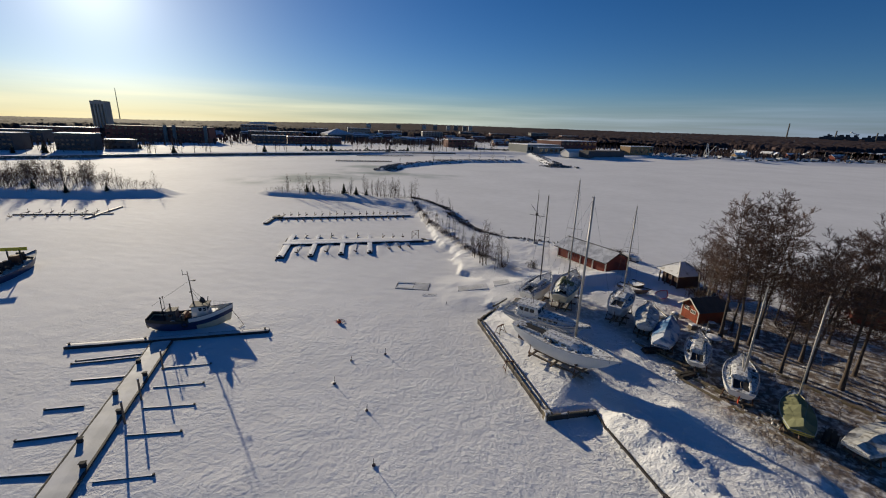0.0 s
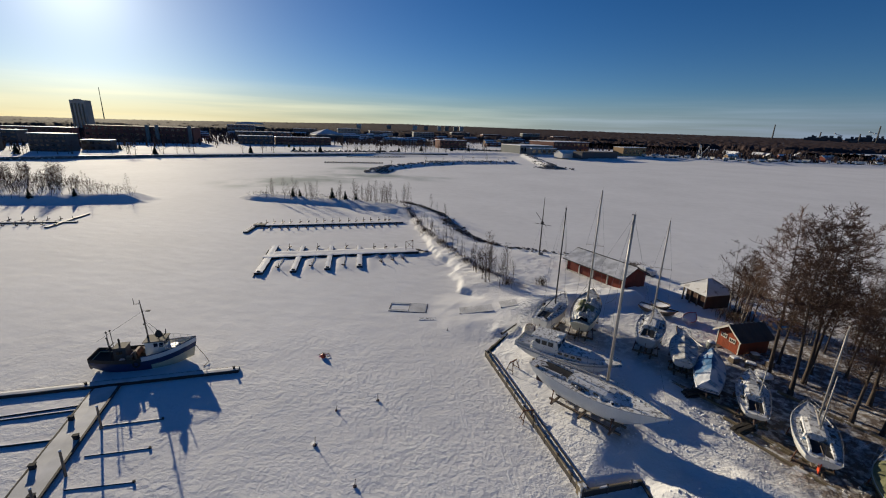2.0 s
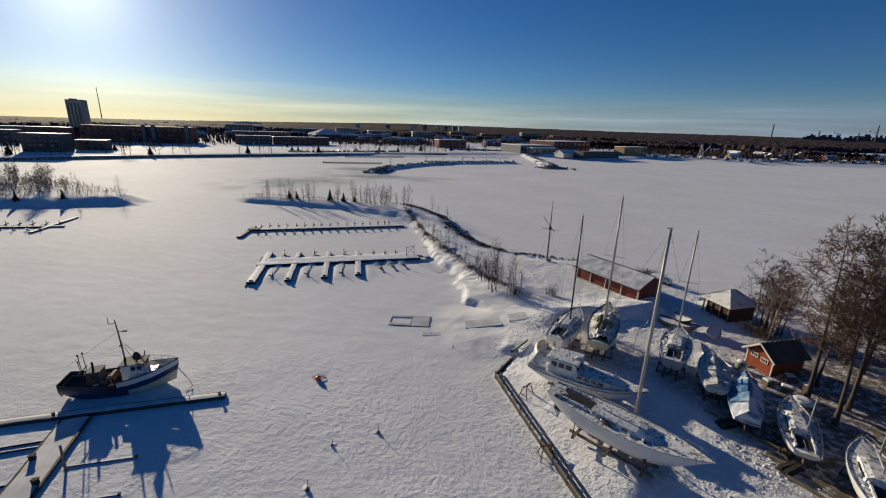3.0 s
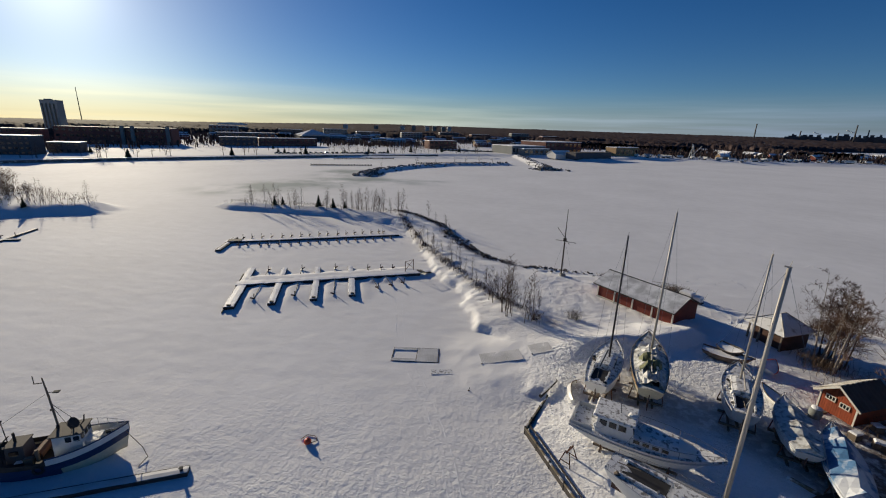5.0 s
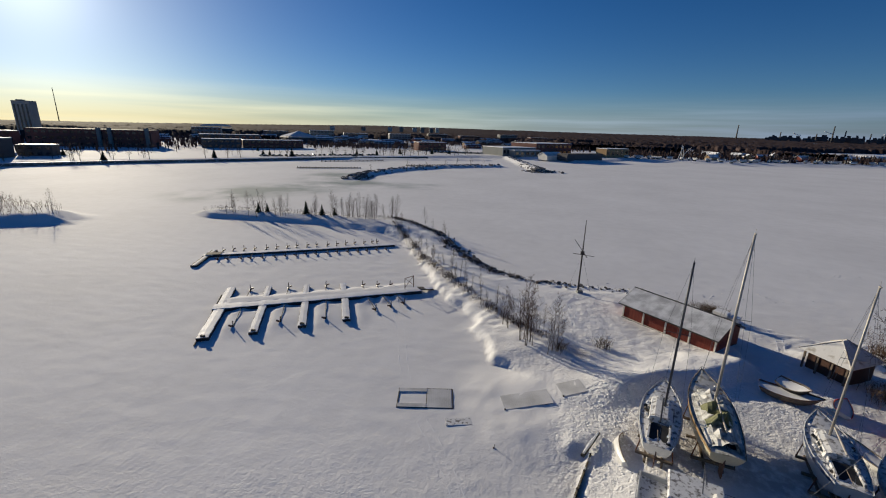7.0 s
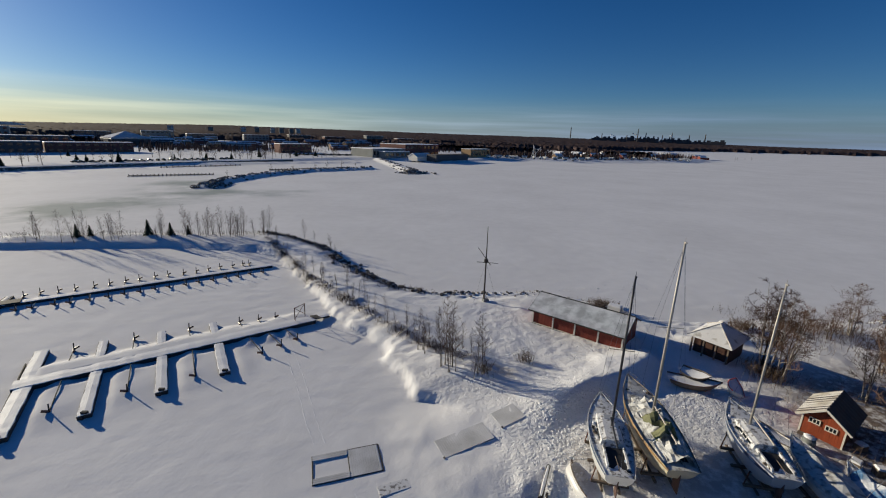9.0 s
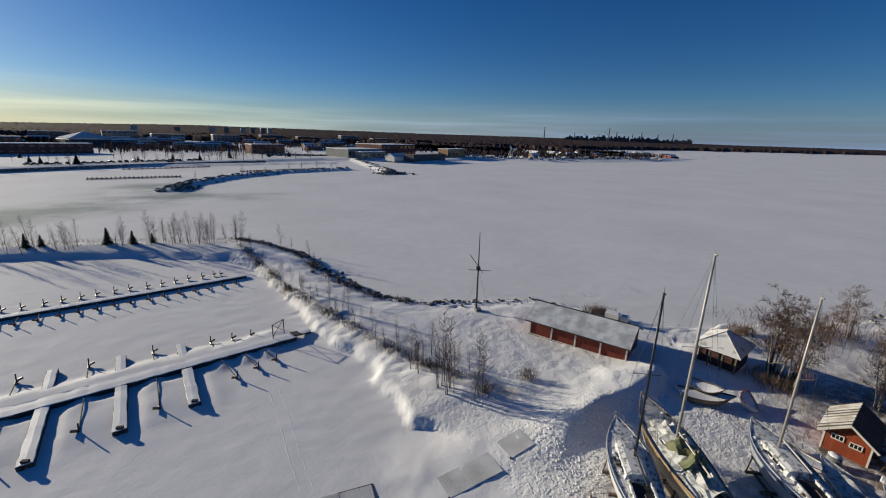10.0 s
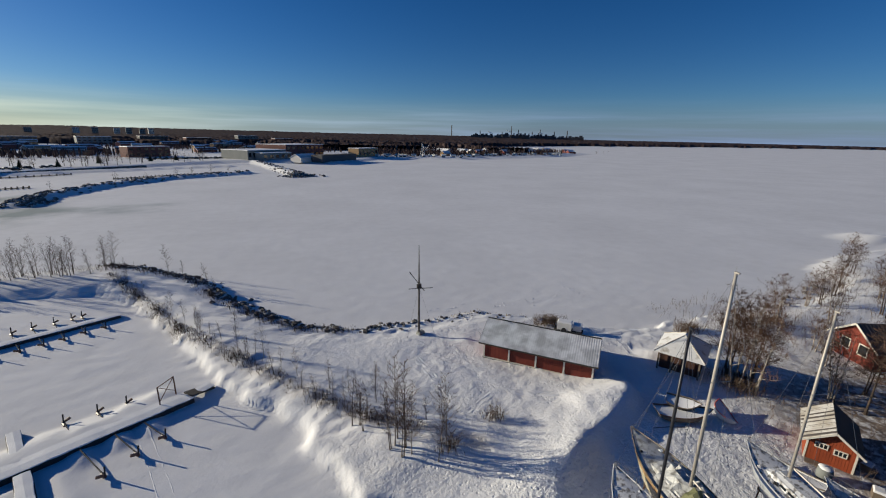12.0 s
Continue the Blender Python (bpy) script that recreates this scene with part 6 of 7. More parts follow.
def spruce(seed, H):
    rng = random.Random(seed)
    t = new("spruce")
    part("trunk", MB().tube([(0, 0, -0.2), (0, 0, H)], [0.12, 0.02], 6), BARK, t)
    c = MB()
    for k in range(int(H * 9)):
        u = (k + 0.5) / (H * 9)
        z = H * (0.08 + 0.9 * u)
        L = (1 - u) * H * 0.34 + 0.15
        for j in range(5):
            a = k * 1.9 + j * 1.257 + rng.uniform(-0.3, 0.3)
            l = L * rng.uniform(0.6, 1.15)
            dx, dy = math.cos(a), math.sin(a)
            w = 0.07 + l * 0.16
            tip = (dx * l, dy * l, z - l * 0.35)
            c.face([(0, 0, z + 0.08), (dx * l * 0.55 - dy * w, dy * l * 0.55 + dx * w, z - l * 0.12), tip])
            c.face([(0, 0, z + 0.08), tip, (dx * l * 0.55 + dy * w, dy * l * 0.55 - dx * w, z - l * 0.12)])
            c.face([(0, 0, z - 0.08), tip, (dx * l * 0.5 - dy * w, dy * l * 0.5 + dx * w, z - l * 0.25)])
    part("crown", c, NEEDLE, t)
    return t


def plant(base, label, category, group, x, y, scale, rz, first=False):
    m = pose(x, y, gz(x, y), 0, 0, rz) @ Matrix.Scale(scale, 4)
    if first:
        base.matrix_world = m
        return tagged(base, label, category, group)
    ob = copy_thing(base, m)
    ob.scale = (scale,) * 3
    return ob


def trees():
    rng = random.Random(41)
    big = [bare_tree("tree", 51, 17.0, 0.24, 46, 3.2, -0.02, 0.30, BARK, (0, 9, 6), 3, 0.25, fine=0.014, top=0.5), bare_tree("tree", 52, 16.4, 0.21, 44, 2.8, 0.0, 0.36, BARK, (0, 9, 6), 3, 0.10, fine=0.014, top=0.45),
           bare_tree("tree", 53, 16.0, 0.20, 40, 2.7, -0.03, 0.40, BARK, (0, 9, 6), 3, 0.3, fine=0.014, top=0.4)]
    spots = [(28.8, 18.0, 0.93), (29.4, 14.7, 0.98), (31.4, 17.2, 1.03), (32.4, 11.6, 0.72), (34.0, 10.7, 0.9), (40.2, 21.2, 0.78), (36.8, 10.6, 0.93), (39.4, 14.2, 0.9), (32.8, 19.4, 0.95), (35.4, 15.2, 0.8), (30.6, 20.6, 0.72),
             (38.2, 6.4, 0.9), (41.5, 9.4, 0.95), (36.0, 20.0, 0.6), (43.5, 13.0, 0.9), (42.0, 5.0, 0.9), (46.0, 8.5, 0.95), (45.0, 18.0, 0.8), (48.0, 14.0, 0.85), (51.0, 10.0, 0.95), (46.5, 3.0, 0.95), (52.0, 19.0, 0.8), (45.5, 25.0, 0.6), (36.4, 25.0, 0.55)]
    used = set()
    for i, (x, y, s) in enumerate(spots):
        k = i % 3
        plant(big[k], "tall leafless dark-barked tree in the boatyard grove", "tree", "trees in the grove", x, y, s, rng.uniform(0, 360), k not in used)
        used.add(k)
    mid = [bare_tree("tree", 61, 9.6, 0.13, 40, 2.3, 0.0, 0.2, BIRCH, (0, 8, 5), 3, 0.7, stems=3), bare_tree("tree", 62, 9.0, 0.12, 36, 2.1, 0.02, 0.22, BARK, (0, 8, 5), 3, 0.6, stems=2)]
    used = set()
    for i, (x, y, s) in enumerate(((29.4, 31.6, 1.05), (30.6, 33.0, 1.0), (30.0, 30.3, 0.95), (31.4, 31.6, 0.9), (36.0, 27.2, 0.75), (40, 27, 0.7), (42.5, 31.5, 0.6), (31.5, 34.0, 0.85), (45, 34, 0.6), (44.0, 39.0, 0.6),
                                   (48.0, 40.0, 0.75), (62.7, 43.4, 0.75), (60.3, 44.0, 0.6), (70, 46, 0.7), (80, 50, 0.75), (86, 52, 0.7), (55, 38, 0.7), (66, 38, 0.8), (74, 42, 0.8), (90, 55, 0.8))):
        k = i % 2
        plant(mid[k], "slender bare birch clump beside the shed and shore", "tree", "birches by the shore", x, y, s, rng.uniform(0, 360), k not in used)
        used.add(k)
    thin = [bare_tree("sapling", 71, 6.2, 0.06, 26, 1.25, -0.03, 0.14, BARK, (0, 4, 3), 2, 1.0, fine=0.008), bare_tree("sapling", 72, 5.6, 0.05, 24, 1.2, -0.03, 0.2, BARK, (0, 4, 3), 2, 1.1, stems=2, fine=0.008),
            bare_tree("sapling", 73, 6.8, 0.065, 28, 1.4, -0.02, 0.18, BIRCH, (0, 5, 3), 2, 0.9, fine=0.008)]
    used = set()
    row = [(-2.6, 32.9, 1.2), (-3.5, 32.9, 1.0), (-2.3, 32.2, 0.8), (-6.1, 36.9, 0.85), (-5.2, 36.0, 0.65), (0.3, 31.9, 0.95), (-0.6, 31.0, 0.7), (-2.9, 32.6, 1.05), (-3.3, 33.4, 1.15), (-3.0, 33.9, 0.9), (-5.7, 36.3, 0.75), (-0.2, 31.6, 0.9), (-3.8, 38.9, 0.6), (-8.6, 41.5, 0.45), (-13.7, 50.0, 0.6), (-14.5, 50.6, 0.45), (-7.4, 40.6, 0.5), (-1.2, 36.5, 0.5), (0.8, 35.0, 0.45),
           (-23.4, 76.5, 0.75), (-31.8, 87.2, 0.8), (-28.6, 83.0, 0.5), (-22.4, 75.2, 0.45), (-36, 82, 0.5), (-19.5, 55.5, 0.4), (-4.8, 37.2, 0.7), (-6.5, 38.6, 0.5)]
    for x0, y0, n in ((-85, 81.8, 5), (-77, 82.5, 5), (-71, 83.5, 6), (-61, 85.5, 5), (-55, 86, 6), (-51.5, 87, 7), (-46.5, 87.4, 9), (-41, 87.5, 6)):
        for k in range(n):
            row.append((x0 + rng.uniform(-2.2, 2.2), y0 + rng.uniform(-1.5, 2), rng.uniform(0.55, 1.1)))
    wood = [(rng.uniform(-205, -115), rng.uniform(28, 74)) for _ in range(300)]
    deep = inside(ISLET, np.array([p[0] for p in wood]), np.array([p[1] for p in wood]))
    wood = [p for p, e in zip(wood, deep) if e > 3.5]
    for x, y in wood[:60]:
        row.append((x, y, rng.uniform(0.5, 0.9)))
    for x, y in wood[60:120]:
        if x < -142:
            plant(mid[0], "slender bare birch clump on the wooded islet", "tree", "birches on the islet", x, y, rng.uniform(0.5, 0.8), rng.uniform(0, 360))
    for k in range(34):
        u = rng.random()
        i = min(5, int(u * 6))
        (ax, ay), (bx, by) = RIDGE[i], RIDGE[i + 1]
        v = u * 6 - i
        row.append((ax + (bx - ax) * v + rng.uniform(-0.4, 2.2), ay + (by - ay) * v + rng.uniform(-0.3, 1.6), rng.uniform(0.25, 0.6)))
    for i, (x, y, s) in enumerate(row):
        k = i % 3
        plant(thin[k], "thin leafless sapling standing in snow on the bank", "sapling", "saplings on the banks", x, y, s, rng.uniform(0, 360), k not in used)
        used.add(k)
    sp = spruce(81, 3.2)
    for i, (x, y, s) in enumerate(((-78, 84.0, 0.9), (-76.0, 85.0, 0.75), (-65, 86.5, 1.1), (-60.6, 87, 0.9), (-57.4, 88.0, 0.7), (-138, 47, 0.95), (-150, 45, 0.9), (-129, 53, 0.8))):
        plant(sp, "small dark green spruce on the snowy islet", "spruce", "spruces on the islet", x, y, s, rng.uniform(0, 360), i == 0)


trees()


def brush():
    """Dry shrubs along the bank, reeds and thickets: too many stems to count."""
    rng = random.Random(91)

    def thicket(name, label, mat, spots, hmin, hmax, r=0.014, kink=0.5):
        xs, ys = np.array([p[0] for p in spots]), np.array([p[1] for p in spots])
        zs = land(xs, ys)
        mb = MB()
        for x, y, z in zip(xs, ys, zs):
            h = rng.uniform(hmin, hmax)
            dx, dy = rng.uniform(-kink, kink) * h, rng.uniform(-kink, kink) * h
            mid = Vector((x + dx * 0.4, y + dy * 0.4, z + h * 0.55))
            mb.tube([(x, y, z - 0.1), mid, (x + dx, y + dy, z + h)], [r, r * 0.8, r * 0.3], 3, cap=False)
            for k in range(2):
                e = mid + Vector((rng.uniform(-0.4, 0.4) * h, rng.uniform(-0.4, 0.4) * h, rng.uniform(0.1, 0.45) * h))
                mb.tube([mid, e], [r * 0.7, r * 0.25], 3, cap=False)
        part(name, mb, mat)
        tagged(bpy.data.objects[name], label, "brush", kind="stuff")

    def strip(line, n, wide):
        out = []
        seg = [(Vector(a), Vector(b)) for a, b in zip(line, line[1:])]
        tot = sum((b - a).length for a, b in seg)
        for a, b in seg:
            for _ in range(int(n * (b - a).length / tot)):
                p = a.lerp(b, rng.random())
                clump = 0.5 + 0.5 * math.sin(p.x * 1.3 + p.y * 0.7) * math.sin(p.y * 0.9)
                if rng.random() < 0.12 + 0.95 * clump ** 1.6:
                    out.append((p.x + rng.gauss(0, wide), p.y + rng.gauss(0, wide)))
        return out

    thicket("bank_brush", "tangled brown leafless brush along the causeway ridge", BRUSH, strip(RIDGE[:-1], 4200, 0.38), 0.12, 0.55, 0.017)
    thicket("outer_brush", "low brown brush between stones on the outer shore", BRUSH, strip([(x - 1.0, y - 1.0) for x, y in OUTER[:-1]], 2400, 0.6), 0.2, 0.8, 0.02)
    isl = strip([(-93, 83), (-75, 86), (-55, 88.5), (-40, 89)], 1500, 1.3)
    thicket("islet_brush", "low leafless shrubs covering the snowy islet", BRUSH, isl, 0.3, 1.3)
    isl2 = [(rng.uniform(-200, -113), rng.uniform(28, 74)) for _ in range(7000)]
    deep = inside(ISLET, np.array([p[0] for p in isl2]), np.array([p[1] for p in isl2]))
    isl2 = [p for p, e in zip(isl2, deep) if e > 2.5 and (p[0] < -150 or rng.random() < 0.5)][:2600]
    thicket("wooded_islet_brush", "dense leafless thicket on the far wooded islet", TWIG, isl2, 0.6, 2.4, 0.03)
    thicket("reed_fringe", "dry reeds and grass along the trodden outer shore", REED, strip([(-3, 55.2), (5, 55.7), (12, 56.3), (19, 53.9), (24, 49.6)], 900, 0.5), 0.12, 0.42, 0.012)
    sh = [(35.5 + rng.gauss(0, 0.9), 42.3 + rng.gauss(0, 0.6)) for _ in range(260)] + [(29.8 + rng.gauss(0, 1.0), 31.6 + rng.gauss(0, 1.0)) for _ in range(360)] + [(46 + rng.gauss(0, 3), 41 + rng.gauss(0, 1.5)) for _ in range(420)]
    sh += [(13.5 + rng.gauss(0, 1.6), 47.2 + rng.gauss(0, 0.5)) for _ in range(160)] + [(20.0 + rng.gauss(0, 1.1), 49.0 + rng.gauss(0, 0.6)) for _ in range(320)] + [(31.0 + rng.gauss(0, 0.8), 39.6 + rng.gauss(0, 0.5)) for _ in range(160)] + [(rng.uniform(38, 95), rng.uniform(34, 52)) for _ in range(1200)]
    sh += [(0.6 + rng.gauss(0, 0.35), 31.6 + rng.gauss(0, 0.3)) for _ in range(60)] + [(5.2 + rng.gauss(0, 0.4), 33.9 + rng.gauss(0, 0.35)) for _ in range(70)]
    thicket("shore_thicket", "dark leafless shrubs beside the sheds and shore", BRUSH, sh, 0.4, 1.6, 0.016)
    grove = [(rng.uniform(27, 55), rng.uniform(-2, 30)) for _ in range(1500)]
    thicket("grove_undergrowth", "thin brown undergrowth standing in the shaded grove", BRUSH, grove, 0.3, 1.3, 0.012)


brush()


def stones():
    rng = random.Random(95)
    mb = MB()
    seg = list(zip(OUTER, OUTER[1:])) + [((5, 55), (12, 56)), ((12, 56), (19, 53.5)), ((45, 46), (60, 46.2)), ((60, 46.2), (84, 54))]
    spots = []
    for k, (a, b) in enumerate(seg):
        L = math.hypot(b[0] - a[0], b[1] - a[1])
        dense = 9 if k < 7 else (7 if k < 9 else 2)
        for _ in range(int(L * dense)):
            u = rng.random()
            spots.append((a[0] + (b[0] - a[0]) * u + rng.gauss(0, 0.75), a[1] + (b[1] - a[1]) * u + rng.gauss(0, 0.75), rng.choice((0.12, 0.16, 0.2, 0.28, 0.4)) * (0.55 if 6 < k < 9 else 1)))
    z = land(np.array([s[0] for s in spots]), np.array([s[1] for s in spots]))
    for (x, y, r), h in zip(spots, z):
        mb.lump((x, y, h + r * 0.2), r, rng, 0.75, 0.3, 5, 3)
    tagged(part("shore_stones", mb, ROCK), "dark rough stones lining the outer shore, partly snowed over", "stones", kind="stuff")
    mb = MB()
    spots = []
    for line, n, w in ((BREAKWATER, 230, 2.6), (JETTY, 110, 3.0)):
        for a, b in zip(line, line[1:]):
            L = math.hypot(b[0] - a[0], b[1] - a[1])
            for _ in range(int(n * L / 120)):
                u = rng.random()
                spots.append((a[0] + (b[0] - a[0]) * u + rng.gauss(0, w), a[1] + (b[1] - a[1]) * u + rng.gauss(0, w), rng.uniform(0.4, 1.0)))
    spots += [(-97 + rng.gauss(0, 3.5), 181 + rng.gauss(0, 4), rng.uniform(0.5, 1.2)) for _ in range(120)] + [(-10 + rng.gauss(0, 5), 268 + rng.gauss(0, 3.5), rng.uniform(0.6, 1.5)) for _ in range(130)]
    z = land(np.array([s[0] for s in spots]), np.array([s[1] for s in spots]))
    for (x, y, r), h in zip(spots, z):
        mb.lump((x, y, h + r * 0.1), r, rng, 0.6, 0.3, 5, 3)
    tagged(part("breakwater_stones", mb, ROCK), "dark stones of the distant breakwater and jetty", "stones", kind="stuff")
    # blocks of frozen snow pushed up by the plough
    mb = MB()
    spots = []
    for line, n, w, r in (([(4.0, 16), (5.5, 22), (4.5, 25.5)], 480, 0.9, 0.065), ([(5.5, 22), (9, 27), (14, 28)], 160, 0.9, 0.07), ([(18, -1), (21, -5), (24.5, -10)], 160, 0.9, 0.07), ([(15, 3), (20, 6), (24, 4)], 160, 1.2, 0.06), ([(24, 9), (30, 2)], 60, 0.8, 0.09), ([(19, 10), (24, 6.5)], 80, 0.7, 0.08)):
        for a, b in zip(line, line[1:]):
            for _ in range(n // (len(line) - 1)):
                u = rng.random()
                spots.append((a[0] + (b[0] - a[0]) * u + rng.gauss(0, w), a[1] + (b[1] - a[1]) * u + rng.gauss(0, w), r * rng.uniform(0.4, 1.6)))
    z = land(np.array([s[0] for s in spots]), np.array([s[1] for s in spots]))
    for (x, y, r), h in zip(spots, z):
        mb.lump((x, y, h + r * 0.05), r, rng, 0.6, 0.4, 6, 4)
    tagged(part("snow_lumps", mb, SNOW, smooth=False), "ploughed lumps of frozen snow along the quay and path", "snow", kind="stuff")


stones()


def tracks():
    """Old ski and sledge tracks: low raised edges of packed snow across the ice."""
    rng = random.Random(131)
    mb = MB()

    def edge(line, off, w=0.2, h=0.010):
        pts = []
        for a, b in zip(line, line[1:]):
            a, b = Vector(a), Vector(b)
            n = Vector((-(b - a).y, (b - a).x)).normalized()
            k = max(2, int((b - a).length / 0.6))
            for i in range(k):
                p = a.lerp(b, i / k) + n * (off + rng.uniform(-0.05, 0.05))
                pts.append(p)
        zs = land(np.array([p.x for p in pts]), np.array([p.y for p in pts]))
        rows = []
        for i, p in enumerate(pts):
            q = pts[min(i + 1, len(pts) - 1)] - pts[max(i - 1, 0)]
            n = Vector((-q.y, q.x)).normalized() * w
            z = zs[i]
            t = h * rng.uniform(0.3, 1.2)
            rows.append([(p.x - n.x, p.y - n.y, z - 0.03), (p.x, p.y, z + t), (p.x + n.x, p.y + n.y, z - 0.03)])
        mb.loft(rows)

    for line, offs in (([(-23.3, 44.5), (-20.5, 38.5), (-18.0, 33.2), (-15.2, 26.8), (-13.6, 23.4)], (-0.45, 0.4)), ([(-10.6, 19.0), (-9.0, 17.0), (-6.5, 13.5), (-4.2, 9.6), (-2.0, 5.0)], (-0.6, 0.3)),
                       ([(-0.8, 8.2), (0.4, 5.6), (1.4, 3.5), (3.0, 0.2)], (0.0, 0.3)), ([(5.5, 1.6), (7.0, -2.0), (8.6, -5.2), (11.4, -8.2), (14, -12)], (-0.4, 0.1)), ([(-1.6, 25.0), (-2.4, 22.4), (-1.8, 19.2)], (0.0,)),
                       ([(3.5, 35.5), (7.0, 37.5), (10.5, 36.0), (13.5, 34.6)], (-0.2, 0.2)), ([(1.5, 46), (2.2, 42), (2.6, 38), (2.0, 35)], (-0.4, 0.0, 0.3)), ([(20, 26), (23, 25), (25.5, 26.5), (27, 28)], (-0.5, 0.2)),
                       ([(26, 44), (24, 38), (21, 33)], (-0.4, 0.3))):
        for o in offs:
            edge(line, o)
    tagged(part("snow_tracks", mb, SNOW), "old ski and sledge tracks pressed into the snow", "tracks", kind="stuff")
    # crusts of wind-broken snow out on the bay
    mb = MB()
    spots = []
    for cx, cy, sx, sy, n in ((48, 78, 4, 1.6, 24), (40, 84, 3, 1, 7), (62, 74, 2, 1, 5), (28, 60, 9, 2.0, 14), (14, 59, 7, 1.0, 40), (132, 71, 6, 4, 60)):
        for _ in range(n):
            spots.append((rng.gauss(cx, sx), rng.gauss(cy, sy), rng.uniform(0.05, 0.15)))
    z = land(np.array([s[0] for s in spots]), np.array([s[1] for s in spots]))
    for (x, y, r), h in zip(spots, z):
        mb.lump((x, y, h), r * 1.3, rng, 0.28, 0.4, 5, 3)
    tagged(part("snow_crusts", mb, SNOW), "scattered crusts of wind-broken snow on the ice", "snow", kind="stuff")


tracks()

# ---- the far shore ----


def block(name, label, a, b, depth, top, wall, roof=None, floors=0, bays=0, base=None, kind="building", eave=0.4, group="buildings on the far shore", win=None):
    """A flat-roofed building with its front along a to b, reaching back by depth, with rows of windows and snow on the roof."""
    a, b = Vector(a), Vector(b)
    L = (b - a).length
    rz = math.degrees(math.atan2(b.y - a.y, b.x - a.x))
    z0 = (base if base is not None else gz((a.x + b.x) / 2, (a.y + b.y) / 2)) - 0.5
    H = top - z0
    o = thing(name, label, kind, pose(a.x, a.y, z0, 0, 0, rz), group)
    part("wall", MB().box((L / 2, depth / 2, H / 2), (L, depth, H)), wall, o)
    part("roof", MB().box((L / 2, depth / 2, H + 0.2), (L + eave, depth + eave, 0.4), taper=0.99), roof or SNOW, o, "snow-covered flat roof")
    for f in range(floors):
        for k in range(bays):
            w = L / bays
            part("window", MB().box((w * (k + 0.5), -0.02, H * (f + 0.55) / floors), (w * 0.55, 0.12, H / floors * 0.42)), win or GLASS, o)
    return o


def gabled(name, label, x, y, L, W, H, R, rz, wall, roof, group="houses on the far shore"):
    g = gz(x, y) - 0.4
    o = thing(name, label, "house", pose(x, y, g, 0, 0, rz), group)
    ring = [(-W / 2, 0), (W / 2, 0), (W / 2, H), (0, H + R), (-W / 2, H)]
    part("wall", MB().loft([[(-L / 2, p, z) for p, z in ring], [(L / 2, p, z) for p, z in ring]]), wall, o)
    for s in (1, -1):
        part("roof", roof_sheet((-L / 2 - 0.4, s * (W / 2 + 0.5), H - 0.4), (L / 2 + 0.4, s * (W / 2 + 0.5), H - 0.4), (L / 2 + 0.4, 0, H + R + 0.1), (-L / 2 - 0.4, 0, H + R + 0.1), 1.0, 0.0, 0.2), roof, o)
    return o


